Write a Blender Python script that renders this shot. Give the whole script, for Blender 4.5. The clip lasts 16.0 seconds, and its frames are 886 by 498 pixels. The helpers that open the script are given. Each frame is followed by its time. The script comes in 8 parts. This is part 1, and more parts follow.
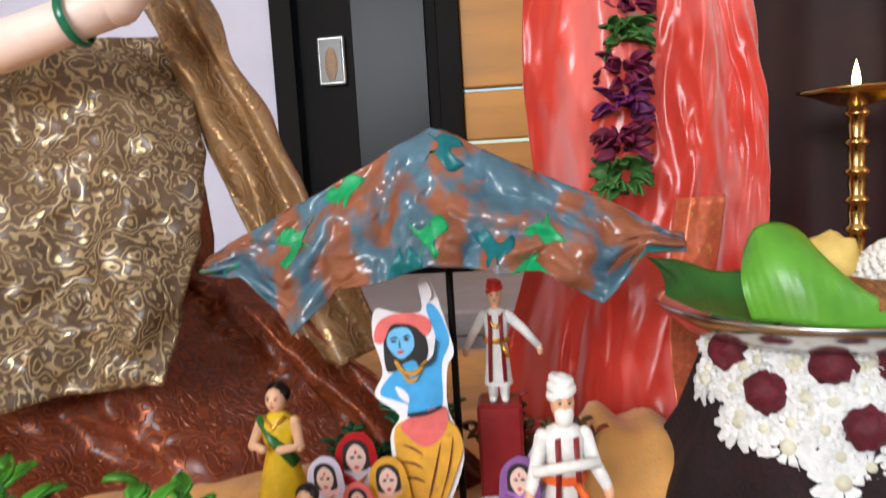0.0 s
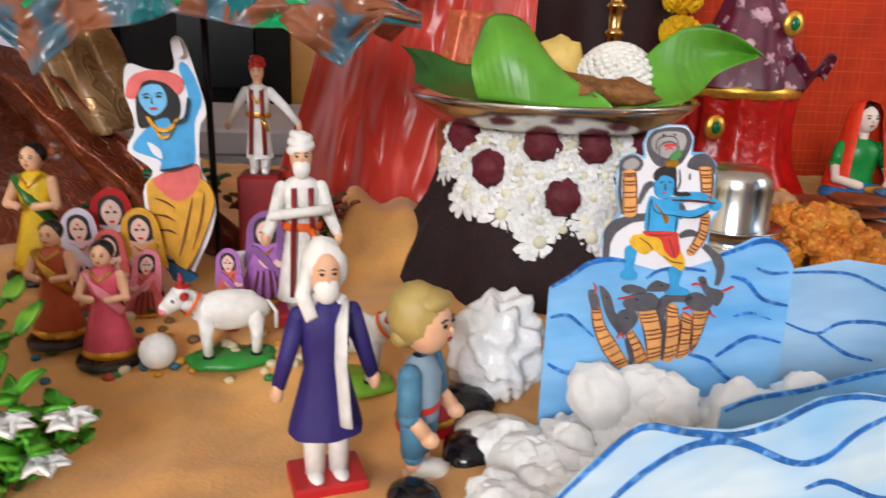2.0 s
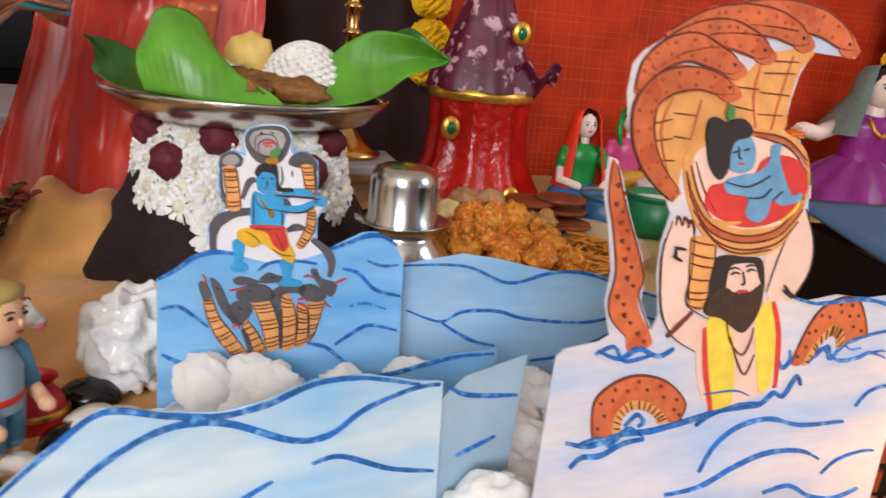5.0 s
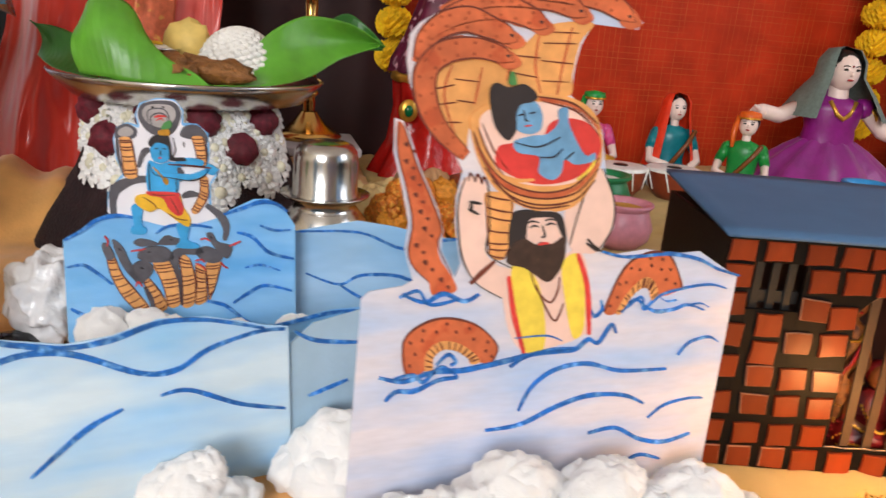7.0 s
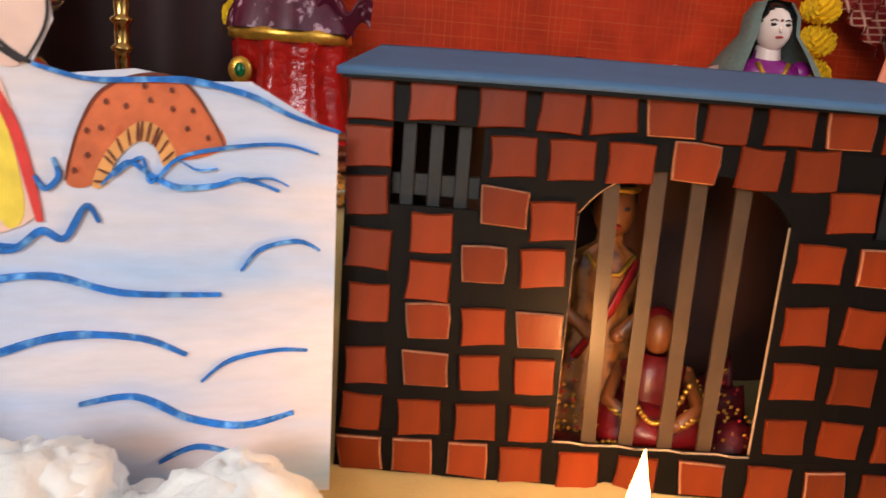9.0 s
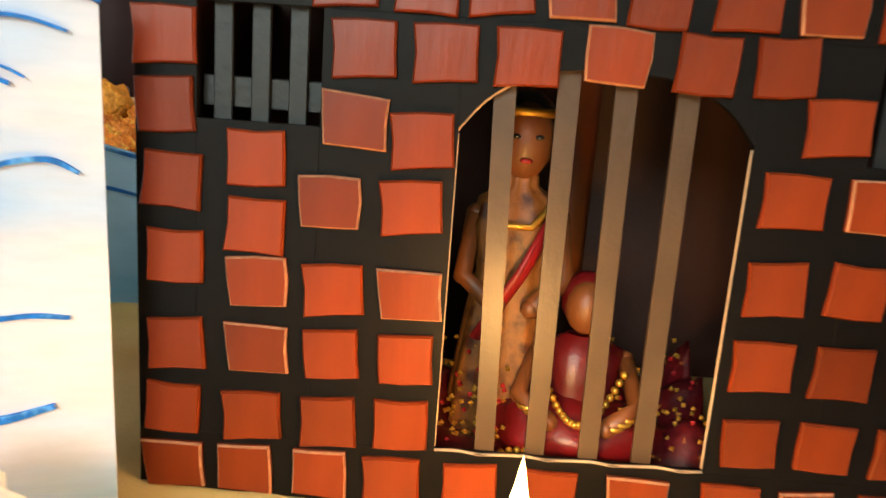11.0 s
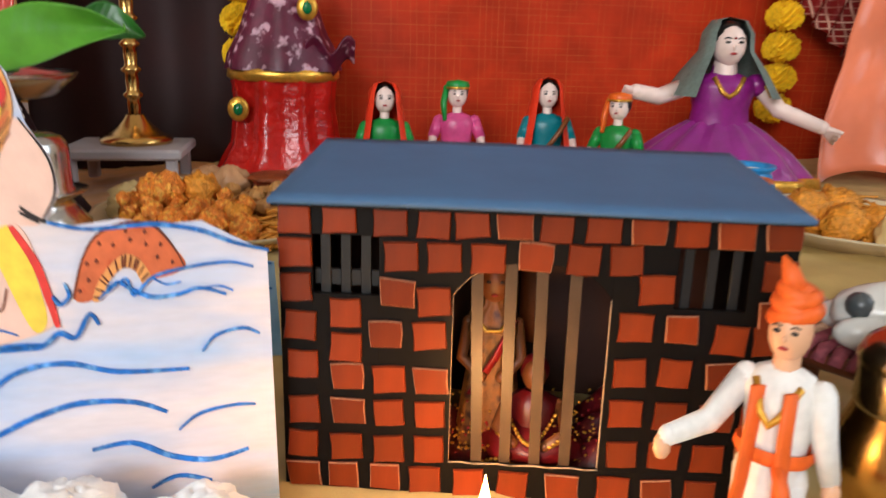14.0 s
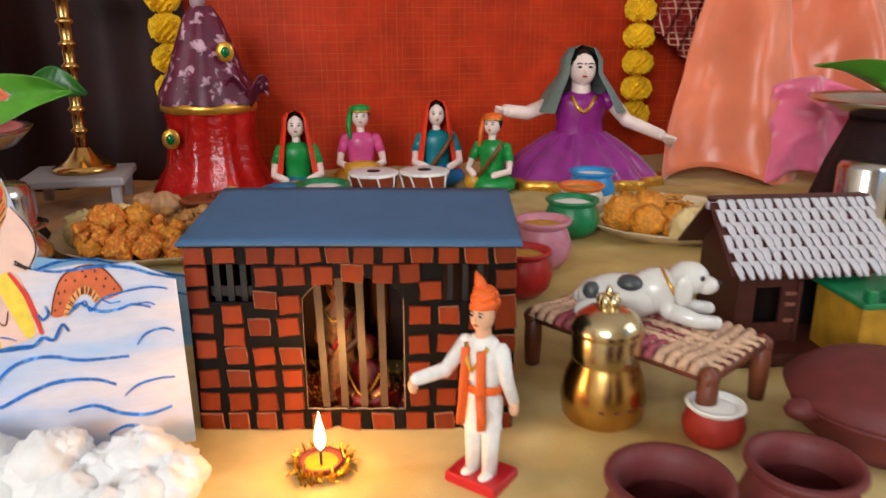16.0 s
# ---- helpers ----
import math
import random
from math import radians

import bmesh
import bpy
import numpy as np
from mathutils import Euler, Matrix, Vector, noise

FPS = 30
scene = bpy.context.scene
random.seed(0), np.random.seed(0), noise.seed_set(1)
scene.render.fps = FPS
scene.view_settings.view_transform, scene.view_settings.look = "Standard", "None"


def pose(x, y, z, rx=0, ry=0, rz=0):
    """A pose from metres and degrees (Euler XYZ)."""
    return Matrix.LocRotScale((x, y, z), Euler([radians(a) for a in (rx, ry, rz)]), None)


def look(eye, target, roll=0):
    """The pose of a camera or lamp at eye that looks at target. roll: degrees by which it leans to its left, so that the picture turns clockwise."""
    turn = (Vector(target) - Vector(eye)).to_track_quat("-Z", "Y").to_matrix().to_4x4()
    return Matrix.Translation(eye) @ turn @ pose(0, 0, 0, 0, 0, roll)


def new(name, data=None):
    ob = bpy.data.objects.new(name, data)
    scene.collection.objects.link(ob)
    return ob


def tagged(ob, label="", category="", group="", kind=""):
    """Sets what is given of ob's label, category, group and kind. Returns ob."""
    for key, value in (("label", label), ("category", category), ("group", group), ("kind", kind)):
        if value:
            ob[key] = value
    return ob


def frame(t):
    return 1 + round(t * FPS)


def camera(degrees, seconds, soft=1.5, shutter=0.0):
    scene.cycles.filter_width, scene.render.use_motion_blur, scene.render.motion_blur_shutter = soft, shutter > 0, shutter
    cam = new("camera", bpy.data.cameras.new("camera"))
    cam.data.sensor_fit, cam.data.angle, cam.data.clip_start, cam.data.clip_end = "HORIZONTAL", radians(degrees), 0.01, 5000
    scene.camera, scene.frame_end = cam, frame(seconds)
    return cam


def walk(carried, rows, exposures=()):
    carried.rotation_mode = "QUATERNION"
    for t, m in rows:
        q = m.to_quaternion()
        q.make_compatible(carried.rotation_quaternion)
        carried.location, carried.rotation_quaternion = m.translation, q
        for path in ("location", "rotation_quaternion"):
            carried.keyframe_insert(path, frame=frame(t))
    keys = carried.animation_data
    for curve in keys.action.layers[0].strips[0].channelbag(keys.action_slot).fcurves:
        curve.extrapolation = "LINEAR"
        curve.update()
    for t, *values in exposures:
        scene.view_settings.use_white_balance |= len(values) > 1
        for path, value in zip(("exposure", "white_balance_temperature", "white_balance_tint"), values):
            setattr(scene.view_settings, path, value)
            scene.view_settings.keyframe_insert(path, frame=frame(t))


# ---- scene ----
cam = camera(61.3, 16.0, shutter=0.5)
PATH = [
    (0, (0.088, 0.051, 0.341), (-0.12, 2.028, 0.126), -3.4),
    (0.5, (0.082, 0.01, 0.322), (-0.117, 1.976, 0.014), -2.4),
    (1, (0.089, -0.017, 0.327), (-0.126, 1.935, -0.052), -3.6),
    (1.5, (0.136, -0.023, 0.29), (0.154, 1.908, -0.231), -1.5),
    (2, (0.166, -0.02, 0.267), (0.366, 1.891, -0.29), 2.0),
    (2.5, (0.19, -0.018, 0.261), (0.475, 1.872, -0.326), 3.2),
    (3, (0.223, -0.026, 0.27), (0.634, 1.851, -0.284), 3.0),
    (3.5, (0.256, -0.041, 0.274), (0.756, 1.813, -0.285), 2.3),
    (4, (0.279, -0.057, 0.274), (0.817, 1.775, -0.323), 3.3),
    (4.5, (0.296, -0.065, 0.287), (0.844, 1.767, -0.302), 4.8),
    (5, (0.327, -0.068, 0.282), (0.888, 1.771, -0.267), 5.4),
    (5.2, (0.34, -0.069, 0.277), (0.917, 1.766, -0.27), 5.3),
    (7.5, (0.509, -0.151, 0.285), (0.954, 1.709, -0.3), 5.1),
    (8, (0.621, -0.122, 0.252), (1.055, 1.739, -0.339), 5.6),
    (8.2, (0.648, -0.091, 0.238), (1.081, 1.77, -0.355), 5.6),
    (8.5, (0.677, -0.048, 0.209), (1.113, 1.828, -0.331), 5.6),
    (9, (0.698, -0.031, 0.173), (1.112, 1.869, -0.293), 4.2),
    (9.5, (0.724, -0.047, 0.173), (1.185, 1.854, -0.246), 2.7),
    (9.7, (0.73, -0.055, 0.171), (1.186, 1.846, -0.252), 2.6),
    (11.8, (0.775, 0.076, 0.12), (1.163, 1.991, -0.307), 5.0),
    (12, (0.775, 0.075, 0.122), (1.166, 1.99, -0.301), 4.9),
    (12.5, (0.777, 0.047, 0.144), (1.138, 1.959, -0.318), 3.6),
    (13, (0.772, -0.003, 0.163), (1.08, 1.912, -0.326), 3.0),
    (13.5, (0.751, -0.051, 0.183), (1.057, 1.85, -0.357), 4.3),
    (14, (0.74, -0.127, 0.251), (1.078, 1.771, -0.279), 1.6),
    (14.5, (0.722, -0.185, 0.285), (1.119, 1.703, -0.241), 0.8),
    (15, (0.722, -0.236, 0.304), (1.179, 1.631, -0.251), 0.9),
    (15.4, (0.756, -0.269, 0.335), (1.193, 1.604, -0.216), 0.1),
    (15.5, (0.766, -0.273, 0.335), (1.207, 1.599, -0.213), 0.2),
    (16, (0.794, -0.345, 0.341), (1.232, 1.518, -0.241), -0.1),
]
walk(cam, [(t, look(eye, target, roll)) for t, eye, target, roll in PATH],
     [(0, 0.4, 5900, 6), (1.2, 0.3, 5950, 6), (3, 0.08, 6200, 10), (7.3, 0.0, 6150, 8), (9.7, -0.12, 6100, 6), (11.8, 0.55, 5900, -20), (12.6, 0.45, 6000, -20), (13.2, 0.28, 6000, -8), (13.8, 0.12, 6000, 4), (14.4, 0.15, 6000, 6), (16, 0.02, 6000, 6)])

# ---- world and light ----
sky = bpy.data.worlds.new("sky")
scene.world = sky
sky.use_nodes = True
tex = sky.node_tree.nodes.new("ShaderNodeTexSky")
tex.sky_type, tex.sun_disc, tex.sun_elevation, tex.sun_rotation = "NISHITA", False, radians(40), radians(200)
sky.node_tree.links.new(tex.outputs[0], sky.node_tree.nodes["Background"].inputs[0])
sky.node_tree.nodes["Background"].inputs[1].default_value = 0.1


def lamp(name, kind, m, watts, colour, size=0.1, size_y=None):
    d = bpy.data.lights.new(name, kind)
    d.energy, d.color = watts, colour
    if kind == "AREA":
        d.shape, d.size, d.size_y = "RECTANGLE", size, size_y or size
    else:
        d.shadow_soft_size = size
    ob = new(name, d)
    ob.matrix_basis = m
    return ob


# daylight through the window openings, the diya, the tall lamp
lamp("window_daylight", "AREA", look((-1.1, -3.3, 1.5), (0.5, 0.8, 0.15)), 108, (1.0, 0.965, 0.95), 1.7, 1.15)
lamp("side_window_daylight", "AREA", look((3.1, -0.6, 1.3), (1.2, 0.9, 0.15)), 16, (1.0, 0.965, 0.95), 1.2, 1.2)
lamp("diya_light", "POINT", pose(0.818, 0.172, 0.05), 0.44, (1.0, 0.42, 0.12), 0.006)
lamp("oil_lamp_light", "POINT", pose(0.493, 1.0, 0.408), 0.12, (1.0, 0.6, 0.25), 0.006)

# ---- materials ----
def lin(h):
    c = [int(h[i:i + 2], 16) / 255 for i in (0, 2, 4)]
    return [v / 12.92 if v <= 0.04045 else ((v + 0.055) / 1.055) ** 2.4 for v in c]


MATS = {}


def mat(name, colour, rough=0.6, metal=0.0, var=0.18, scale=60.0, bump=0.25, fine=400.0, dist=0.0006, stretch=(1, 1, 1), sheen=0.0, coat=0.0, second=None, amount=0.5, pscale=30.0, emit=0.0, trans=0.0, spec=0.5, soft=0.04):
    """Procedural surface: base colour varied at two scales, an optional second colour in patches, fine relief."""
    if name in MATS:
        return MATS[name]
    m = bpy.data.materials.new(name)
    m.use_nodes = True
    t = m.node_tree
    b = t.nodes["Principled BSDF"]
    co = t.nodes.new("ShaderNodeTexCoord")
    mp = t.nodes.new("ShaderNodeMapping")
    mp.inputs["Scale"].default_value = stretch
    t.links.new(co.outputs["Object"], mp.inputs["Vector"])

    def noise_node(s, detail):
        n = t.nodes.new("ShaderNodeTexNoise")
        n.inputs["Scale"].default_value, n.inputs["Detail"].default_value = s, detail
        t.links.new(mp.outputs[0], n.inputs["Vector"])
        return n

    def mix(kind, fac, a, c):
        x = t.nodes.new("ShaderNodeMix")
        x.data_type, x.blend_type = "RGBA", kind
        for sock, val in ((x.inputs[0], fac), (x.inputs[6], a), (x.inputs[7], c)):
            if hasattr(val, "links"):
                t.links.new(val, sock)
            else:
                sock.default_value = val
        return x.outputs[2]

    col = lin(colour)
    n1, n2 = noise_node(scale, 4), noise_node(scale / 7, 2)
    base = (*col, 1)
    if second:
        n3 = noise_node(pscale, 3)
        r = t.nodes.new("ShaderNodeValToRGB")
        r.color_ramp.elements[0].position, r.color_ramp.elements[1].position = 1 - amount - soft, 1 - amount + soft
        t.links.new(n3.outputs["Fac"], r.inputs[0])
        base = mix("MIX", r.outputs[0], base, (*lin(second), 1))
    for n, v in ((n1, var), (n2, var)):
        r = t.nodes.new("ShaderNodeMapRange")
        r.inputs["From Min"].default_value, r.inputs["From Max"].default_value = 0.3, 0.7
        r.inputs["To Min"].default_value, r.inputs["To Max"].default_value = 1 - v, 1 + v
        t.links.new(n.outputs["Fac"], r.inputs["Value"])
        base = mix("MULTIPLY", 1.0, base, r.outputs[0])
    t.links.new(base, b.inputs["Base Color"]) if hasattr(base, "links") else None
    b.inputs["Roughness"].default_value, b.inputs["Metallic"].default_value = rough, metal
    b.inputs["Sheen Weight"].default_value, b.inputs["Coat Weight"].default_value = sheen, coat
    b.inputs["Transmission Weight"].default_value = trans
    b.inputs["Specular IOR Level"].default_value = spec
    if emit:
        b.inputs["Emission Color"].default_value, b.inputs["Emission Strength"].default_value = (*col, 1), emit
    if bump:
        f = noise_node(fine, 3)
        bp = t.nodes.new("ShaderNodeBump")
        bp.inputs["Strength"].default_value, bp.inputs["Distance"].default_value = bump, dist
        t.links.new(f.outputs["Fac"], bp.inputs["Height"])
        t.links.new(bp.outputs[0], b.inputs["Normal"])
    MATS[name] = m
    return m


def woven(name, colour, thread, period, width, rough=0.5):
    """Loose-woven cloth: fine threads of another colour in a slightly wavy grid."""
    m = mat(name, colour, rough, var=0.22, scale=18, fine=900, bump=0.4, spec=0.15)
    t = m.node_tree
    b = t.nodes["Principled BSDF"]
    src = b.inputs["Base Color"].links[0].from_socket
    co = [n for n in t.nodes if n.type == "TEX_COORD"][0]
    total = None
    for axis in ("X", "Z"):
        w = t.nodes.new("ShaderNodeTexWave")
        w.bands_direction = axis
        w.inputs["Scale"].default_value, w.inputs["Distortion"].default_value = 0.314 / period, 1.2
        w.inputs["Detail"].default_value, w.inputs["Detail Scale"].default_value = 2, 0.35
        t.links.new(co.outputs["Object"], w.inputs["Vector"])
        n = t.nodes.new("ShaderNodeTexNoise")
        n.inputs["Scale"].default_value = 14
        mp = t.nodes.new("ShaderNodeMapping")
        mp.inputs["Scale"].default_value = (6, 1, 0.4) if axis == "X" else (0.4, 1, 6)
        t.links.new(co.outputs["Object"], mp.inputs["Vector"])
        t.links.new(mp.outputs[0], n.inputs["Vector"])
        r = t.nodes.new("ShaderNodeMapRange")
        r.inputs["From Min"].default_value, r.inputs["From Max"].default_value = 1 - width, 1.0
        t.links.new(w.outputs["Fac"], r.inputs["Value"])
        k = t.nodes.new("ShaderNodeMath")
        k.operation = "MULTIPLY"
        t.links.new(r.outputs[0], k.inputs[0])
        g = t.nodes.new("ShaderNodeMapRange")
        g.inputs["From Min"].default_value, g.inputs["From Max"].default_value = 0.4, 0.65
        t.links.new(n.outputs["Fac"], g.inputs["Value"])
        t.links.new(g.outputs[0], k.inputs[1])
        if total is None:
            total = k.outputs[0]
        else:
            a = t.nodes.new("ShaderNodeMath")
            a.operation = "MAXIMUM"
            t.links.new(total, a.inputs[0])
            t.links.new(k.outputs[0], a.inputs[1])
            total = a.outputs[0]
    x = t.nodes.new("ShaderNodeMix")
    x.data_type = "RGBA"
    t.links.new(total, x.inputs[0])
    t.links.new(src, x.inputs[6])
    x.inputs[7].default_value = (*lin(thread), 1)
    t.links.new(x.outputs[2], b.inputs["Base Color"])
    return m


def brocade(name, colour, thread, scale, rough=0.35):
    """Embroidered cloth: curling bands of metallic thread over a ground colour, raised a little."""
    m = mat(name, colour, rough, var=0.25, scale=40, bump=0.0)
    t = m.node_tree
    b = t.nodes["Principled BSDF"]
    src = b.inputs["Base Color"].links[0].from_socket
    co = [n for n in t.nodes if n.type == "TEX_COORD"][0]
    v = t.nodes.new("ShaderNodeTexVoronoi")
    v.inputs["Scale"].default_value = scale
    n = t.nodes.new("ShaderNodeTexNoise")
    n.inputs["Scale"].default_value = scale * 1.1
    mixv = t.nodes.new("ShaderNodeMix")
    mixv.data_type = "VECTOR"
    mixv.inputs[0].default_value = 0.13
    t.links.new(co.outputs["Object"], mixv.inputs[4])
    t.links.new(n.outputs["Color"], mixv.inputs[5])
    t.links.new(mixv.outputs[1], v.inputs["Vector"])
    s = t.nodes.new("ShaderNodeMath")
    s.operation, s.inputs[1].default_value = "MULTIPLY", 34.0
    t.links.new(v.outputs["Distance"], s.inputs[0])
    q = t.nodes.new("ShaderNodeMath")
    q.operation = "SINE"
    t.links.new(s.outputs[0], q.inputs[0])
    r = t.nodes.new("ShaderNodeMapRange")
    r.inputs["From Min"].default_value, r.inputs["From Max"].default_value = 0.1, 0.7
    t.links.new(q.outputs[0], r.inputs["Value"])
    x = t.nodes.new("ShaderNodeMix")
    x.data_type = "RGBA"
    t.links.new(r.outputs[0], x.inputs[0])
    t.links.new(src, x.inputs[6])
    x.inputs[7].default_value = (*lin(thread), 1)
    t.links.new(x.outputs[2], b.inputs["Base Color"])
    k = t.nodes.new("ShaderNodeMath")
    k.operation, k.inputs[1].default_value = "MULTIPLY", 0.55
    t.links.new(r.outputs[0], k.inputs[0])
    t.links.new(k.outputs[0], b.inputs["Metallic"])
    bp = t.nodes.new("ShaderNodeBump")
    bp.inputs["Strength"].default_value, bp.inputs["Distance"].default_value = 0.6, 0.002
    t.links.new(r.outputs[0], bp.inputs["Height"])
    t.links.new(bp.outputs[0], b.inputs["Normal"])
    return m


# ---- mesh building ----
class B:
    """Gathers shapes with their materials into one mesh."""

    def __init__(s, scale=1.0):
        s.v, s.f, s.m, s.sm, s.mats, s.k = [], [], [], [], [], scale

    def add(s, verts, faces, material, smooth=True, M=None):
        if material not in s.mats:
            s.mats.append(material)
        i, o = s.mats.index(material), len(s.v)
        for p in verts:
            s.v.append(tuple((M @ Vector(p)) if M else p))
        for f in faces:
            s.f.append([a + o for a in f])
            s.m.append(i)
            s.sm.append(smooth)
        return s

    def lathe(s, prof, material, n=24, c=(0, 0, 0), sx=1.0, sy=1.0, M=None, a0=0.0, a1=360.0, wave=0.0, lobes=0, smooth=True):
        full = abs(a1 - a0) >= 359.9
        cols = n if full else n + 1
        vs, fs = [], []
        for r, z in prof:
            for i in range(cols):
                a = radians(a0 + (a1 - a0) * i / n)
                rr = r * (1 + wave * math.sin(lobes * a)) if lobes else r
                vs.append((c[0] + rr * sx * math.cos(a), c[1] + rr * sy * math.sin(a), c[2] + z))
        for j in range(len(prof) - 1):
            for i in range(n):
                k = (i + 1) % cols
                fs.append((j * cols + i, j * cols + k, (j + 1) * cols + k, (j + 1) * cols + i))
        return s.add(vs, fs, material, smooth, M)

    def ell(s, c, r, material, n=14, M=None, lump=0.0, seed=0):
        r = (r, r, r) if isinstance(r, (int, float)) else r
        vs, fs, h = [], [], max(5, n // 2)
        for j in range(h + 1):
            p = math.pi * j / h
            for i in range(n):
                a = 2 * math.pi * i / n
                d = Vector((math.sin(p) * math.cos(a), math.sin(p) * math.sin(a), math.cos(p)))
                if lump:
                    o = Vector((seed * 7.3, seed * 3.1, seed))
                    d = d * (1 + lump * noise.noise(d * 2.6 + o) + lump * 0.22 * noise.noise(d * 7.0 + o))
                vs.append((c[0] + r[0] * d.x, c[1] + r[1] * d.y, c[2] + r[2] * d.z))
        for j in range(h):
            for i in range(n):
                fs.append((j * n + i, (j + 1) * n + i, (j + 1) * n + (i + 1) % n, j * n + (i + 1) % n))
        return s.add(vs, fs, material, True, M)

    def tube(s, pts, rad, material, n=10, M=None, flat=1.0):
        pts = [Vector(p) for p in pts]
        rad = rad if isinstance(rad, (list, tuple)) else [rad] * len(pts)
        vs, fs, up = [], [], None
        for i, p in enumerate(pts):
            d = (pts[min(i + 1, len(pts) - 1)] - pts[max(i - 1, 0)]).normalized()
            if up is None:
                up = d.orthogonal().normalized()
            up = (up - d * up.dot(d)).normalized()
            side = d.cross(up)
            for k in range(n):
                a = 2 * math.pi * k / n
                vs.append(p + up * (rad[i] * math.cos(a)) + side * (rad[i] * flat * math.sin(a)))
        for i in range(len(pts) - 1):
            for k in range(n):
                fs.append((i * n + k, i * n + (k + 1) % n, (i + 1) * n + (k + 1) % n, (i + 1) * n + k))
        fs.append(tuple(range(n))[::-1])
        fs.append(tuple((len(pts) - 1) * n + k for k in range(n)))
        return s.add(vs, fs, material, True, M)

    def limb(s, pts, rad, material, n=10):
        s.tube(pts, rad, material, n)
        rad = rad if isinstance(rad, (list, tuple)) else [rad] * len(pts)
        for p, r in zip(pts, rad):
            s.ell(p, r * 0.99, material, n)
        return s

    def box(s, c, size, material, yaw=0.0, bev=0.001, M=None):
        hx, hy, hz = (d / 2 for d in size)
        bev = min(bev, hx * 0.9, hy * 0.9, hz * 0.9)
        vs, idx = [], {}
        for sx in (-1, 1):
            for sy in (-1, 1):
                for sz in (-1, 1):
                    for ax in range(3):
                        q = [sx * (hx - bev), sy * (hy - bev), sz * (hz - bev)]
                        q[ax] = (sx * hx, sy * hy, sz * hz)[ax]
                        idx[sx, sy, sz, ax] = len(vs)
                        vs.append(q)
        fs = []
        for ax in range(3):
            o = [a for a in range(3) if a != ax]
            for sg in (-1, 1):
                ring = []
                for a, b2 in ((-1, -1), (1, -1), (1, 1), (-1, 1)):
                    k = [0, 0, 0]
                    k[ax], k[o[0]], k[o[1]] = sg, a, b2
                    ring.append(idx[(*k, ax)])
                fs.append(ring)
            for a in (-1, 1):
                for b2 in (-1, 1):
                    k0, k1 = [0, 0, 0], [0, 0, 0]
                    k0[ax], k1[ax] = -1, 1
                    k0[o[0]] = k1[o[0]] = a
                    k0[o[1]] = k1[o[1]] = b2
                    fs.append([idx[(*k0, o[0])], idx[(*k1, o[0])], idx[(*k1, o[1])], idx[(*k0, o[1])]])
        for sx in (-1, 1):
            for sy in (-1, 1):
                for sz in (-1, 1):
                    fs.append([idx[sx, sy, sz, 0], idx[sx, sy, sz, 1], idx[sx, sy, sz, 2]])
        T = Matrix.Translation(c) @ Matrix.Rotation(radians(yaw), 4, "Z")
        return s.add(vs, fs, material, False, (M @ T) if M else T)

    def grid(s, fn, nu, nv, material, thick=0.0015, M=None):
        P = [[Vector(fn(i / nu, j / nv)) for i in range(nu + 1)] for j in range(nv + 1)]
        vs, fs, w = [], [], nu + 1
        for back in (0, 1):
            for j in range(nv + 1):
                for i in range(nu + 1):
                    du = P[j][min(i + 1, nu)] - P[j][max(i - 1, 0)]
                    dv = P[min(j + 1, nv)][i] - P[max(j - 1, 0)][i]
                    nn = du.cross(dv)
                    nn = nn.normalized() if nn.length > 1e-9 else Vector((0, 0, 1))
                    vs.append(P[j][i] - nn * (thick * back))
        o = w * (nv + 1)
        for j in range(nv):
            for i in range(nu):
                q = (j * w + i, j * w + i + 1, (j + 1) * w + i + 1, (j + 1) * w + i)
                fs.append(q)
                fs.append(tuple(o + k for k in q[::-1]))
        rim = [i for i in range(nu)] + [j * w + nu for j in range(nv)] + [nv * w + nu - i for i in range(nu)] + [(nv - j) * w for j in range(nv)]
        for a, b2 in zip(rim, rim[1:] + rim[:1]):
            fs.append((a, o + a, o + b2, b2))
        return s.add(vs, fs, material, True, M)

    def prism(s, pts, y0, y1, material, M=None):
        n = len(pts)
        vs = [(u, y0, z) for u, z in pts] + [(u, y1, z) for u, z in pts]
        fs = [tuple(range(n)), tuple(range(2 * n - 1, n - 1, -1))] + [(i, (i + 1) % n, n + (i + 1) % n, n + i) for i in range(n)]
        return s.add(vs, fs, material, False, M)

    def ribbon(s, pts, width, y0, y1, material, M=None):
        n, L, R = len(pts), [], []
        for i, (u, z) in enumerate(pts):
            a, c = pts[max(i - 1, 0)], pts[min(i + 1, n - 1)]
            d = Vector((c[0] - a[0], c[1] - a[1]))
            d = d.normalized() if d.length else Vector((1, 0))
            w = width / 2 * (0.35 + 0.65 * math.sin(math.pi * (0.08 + 0.84 * i / max(1, n - 1)))) * (1 + 0.25 * noise.noise(Vector((u * 90, z * 90, 0))))
            L.append((u - d.y * w, z + d.x * w))
            R.append((u + d.y * w, z - d.x * w))
        vs = [(u, y, z) for y in (y0, y1) for side in (L, R) for u, z in side]
        fs = []
        for i in range(n - 1):
            fs.append((i, n + i, n + i + 1, i + 1))
            fs.append((i, i + 1, 2 * n + i + 1, 2 * n + i))
            fs.append((n + i + 1, n + i, 3 * n + i, 3 * n + i + 1))
        return s.add(vs, fs, material, False, M)

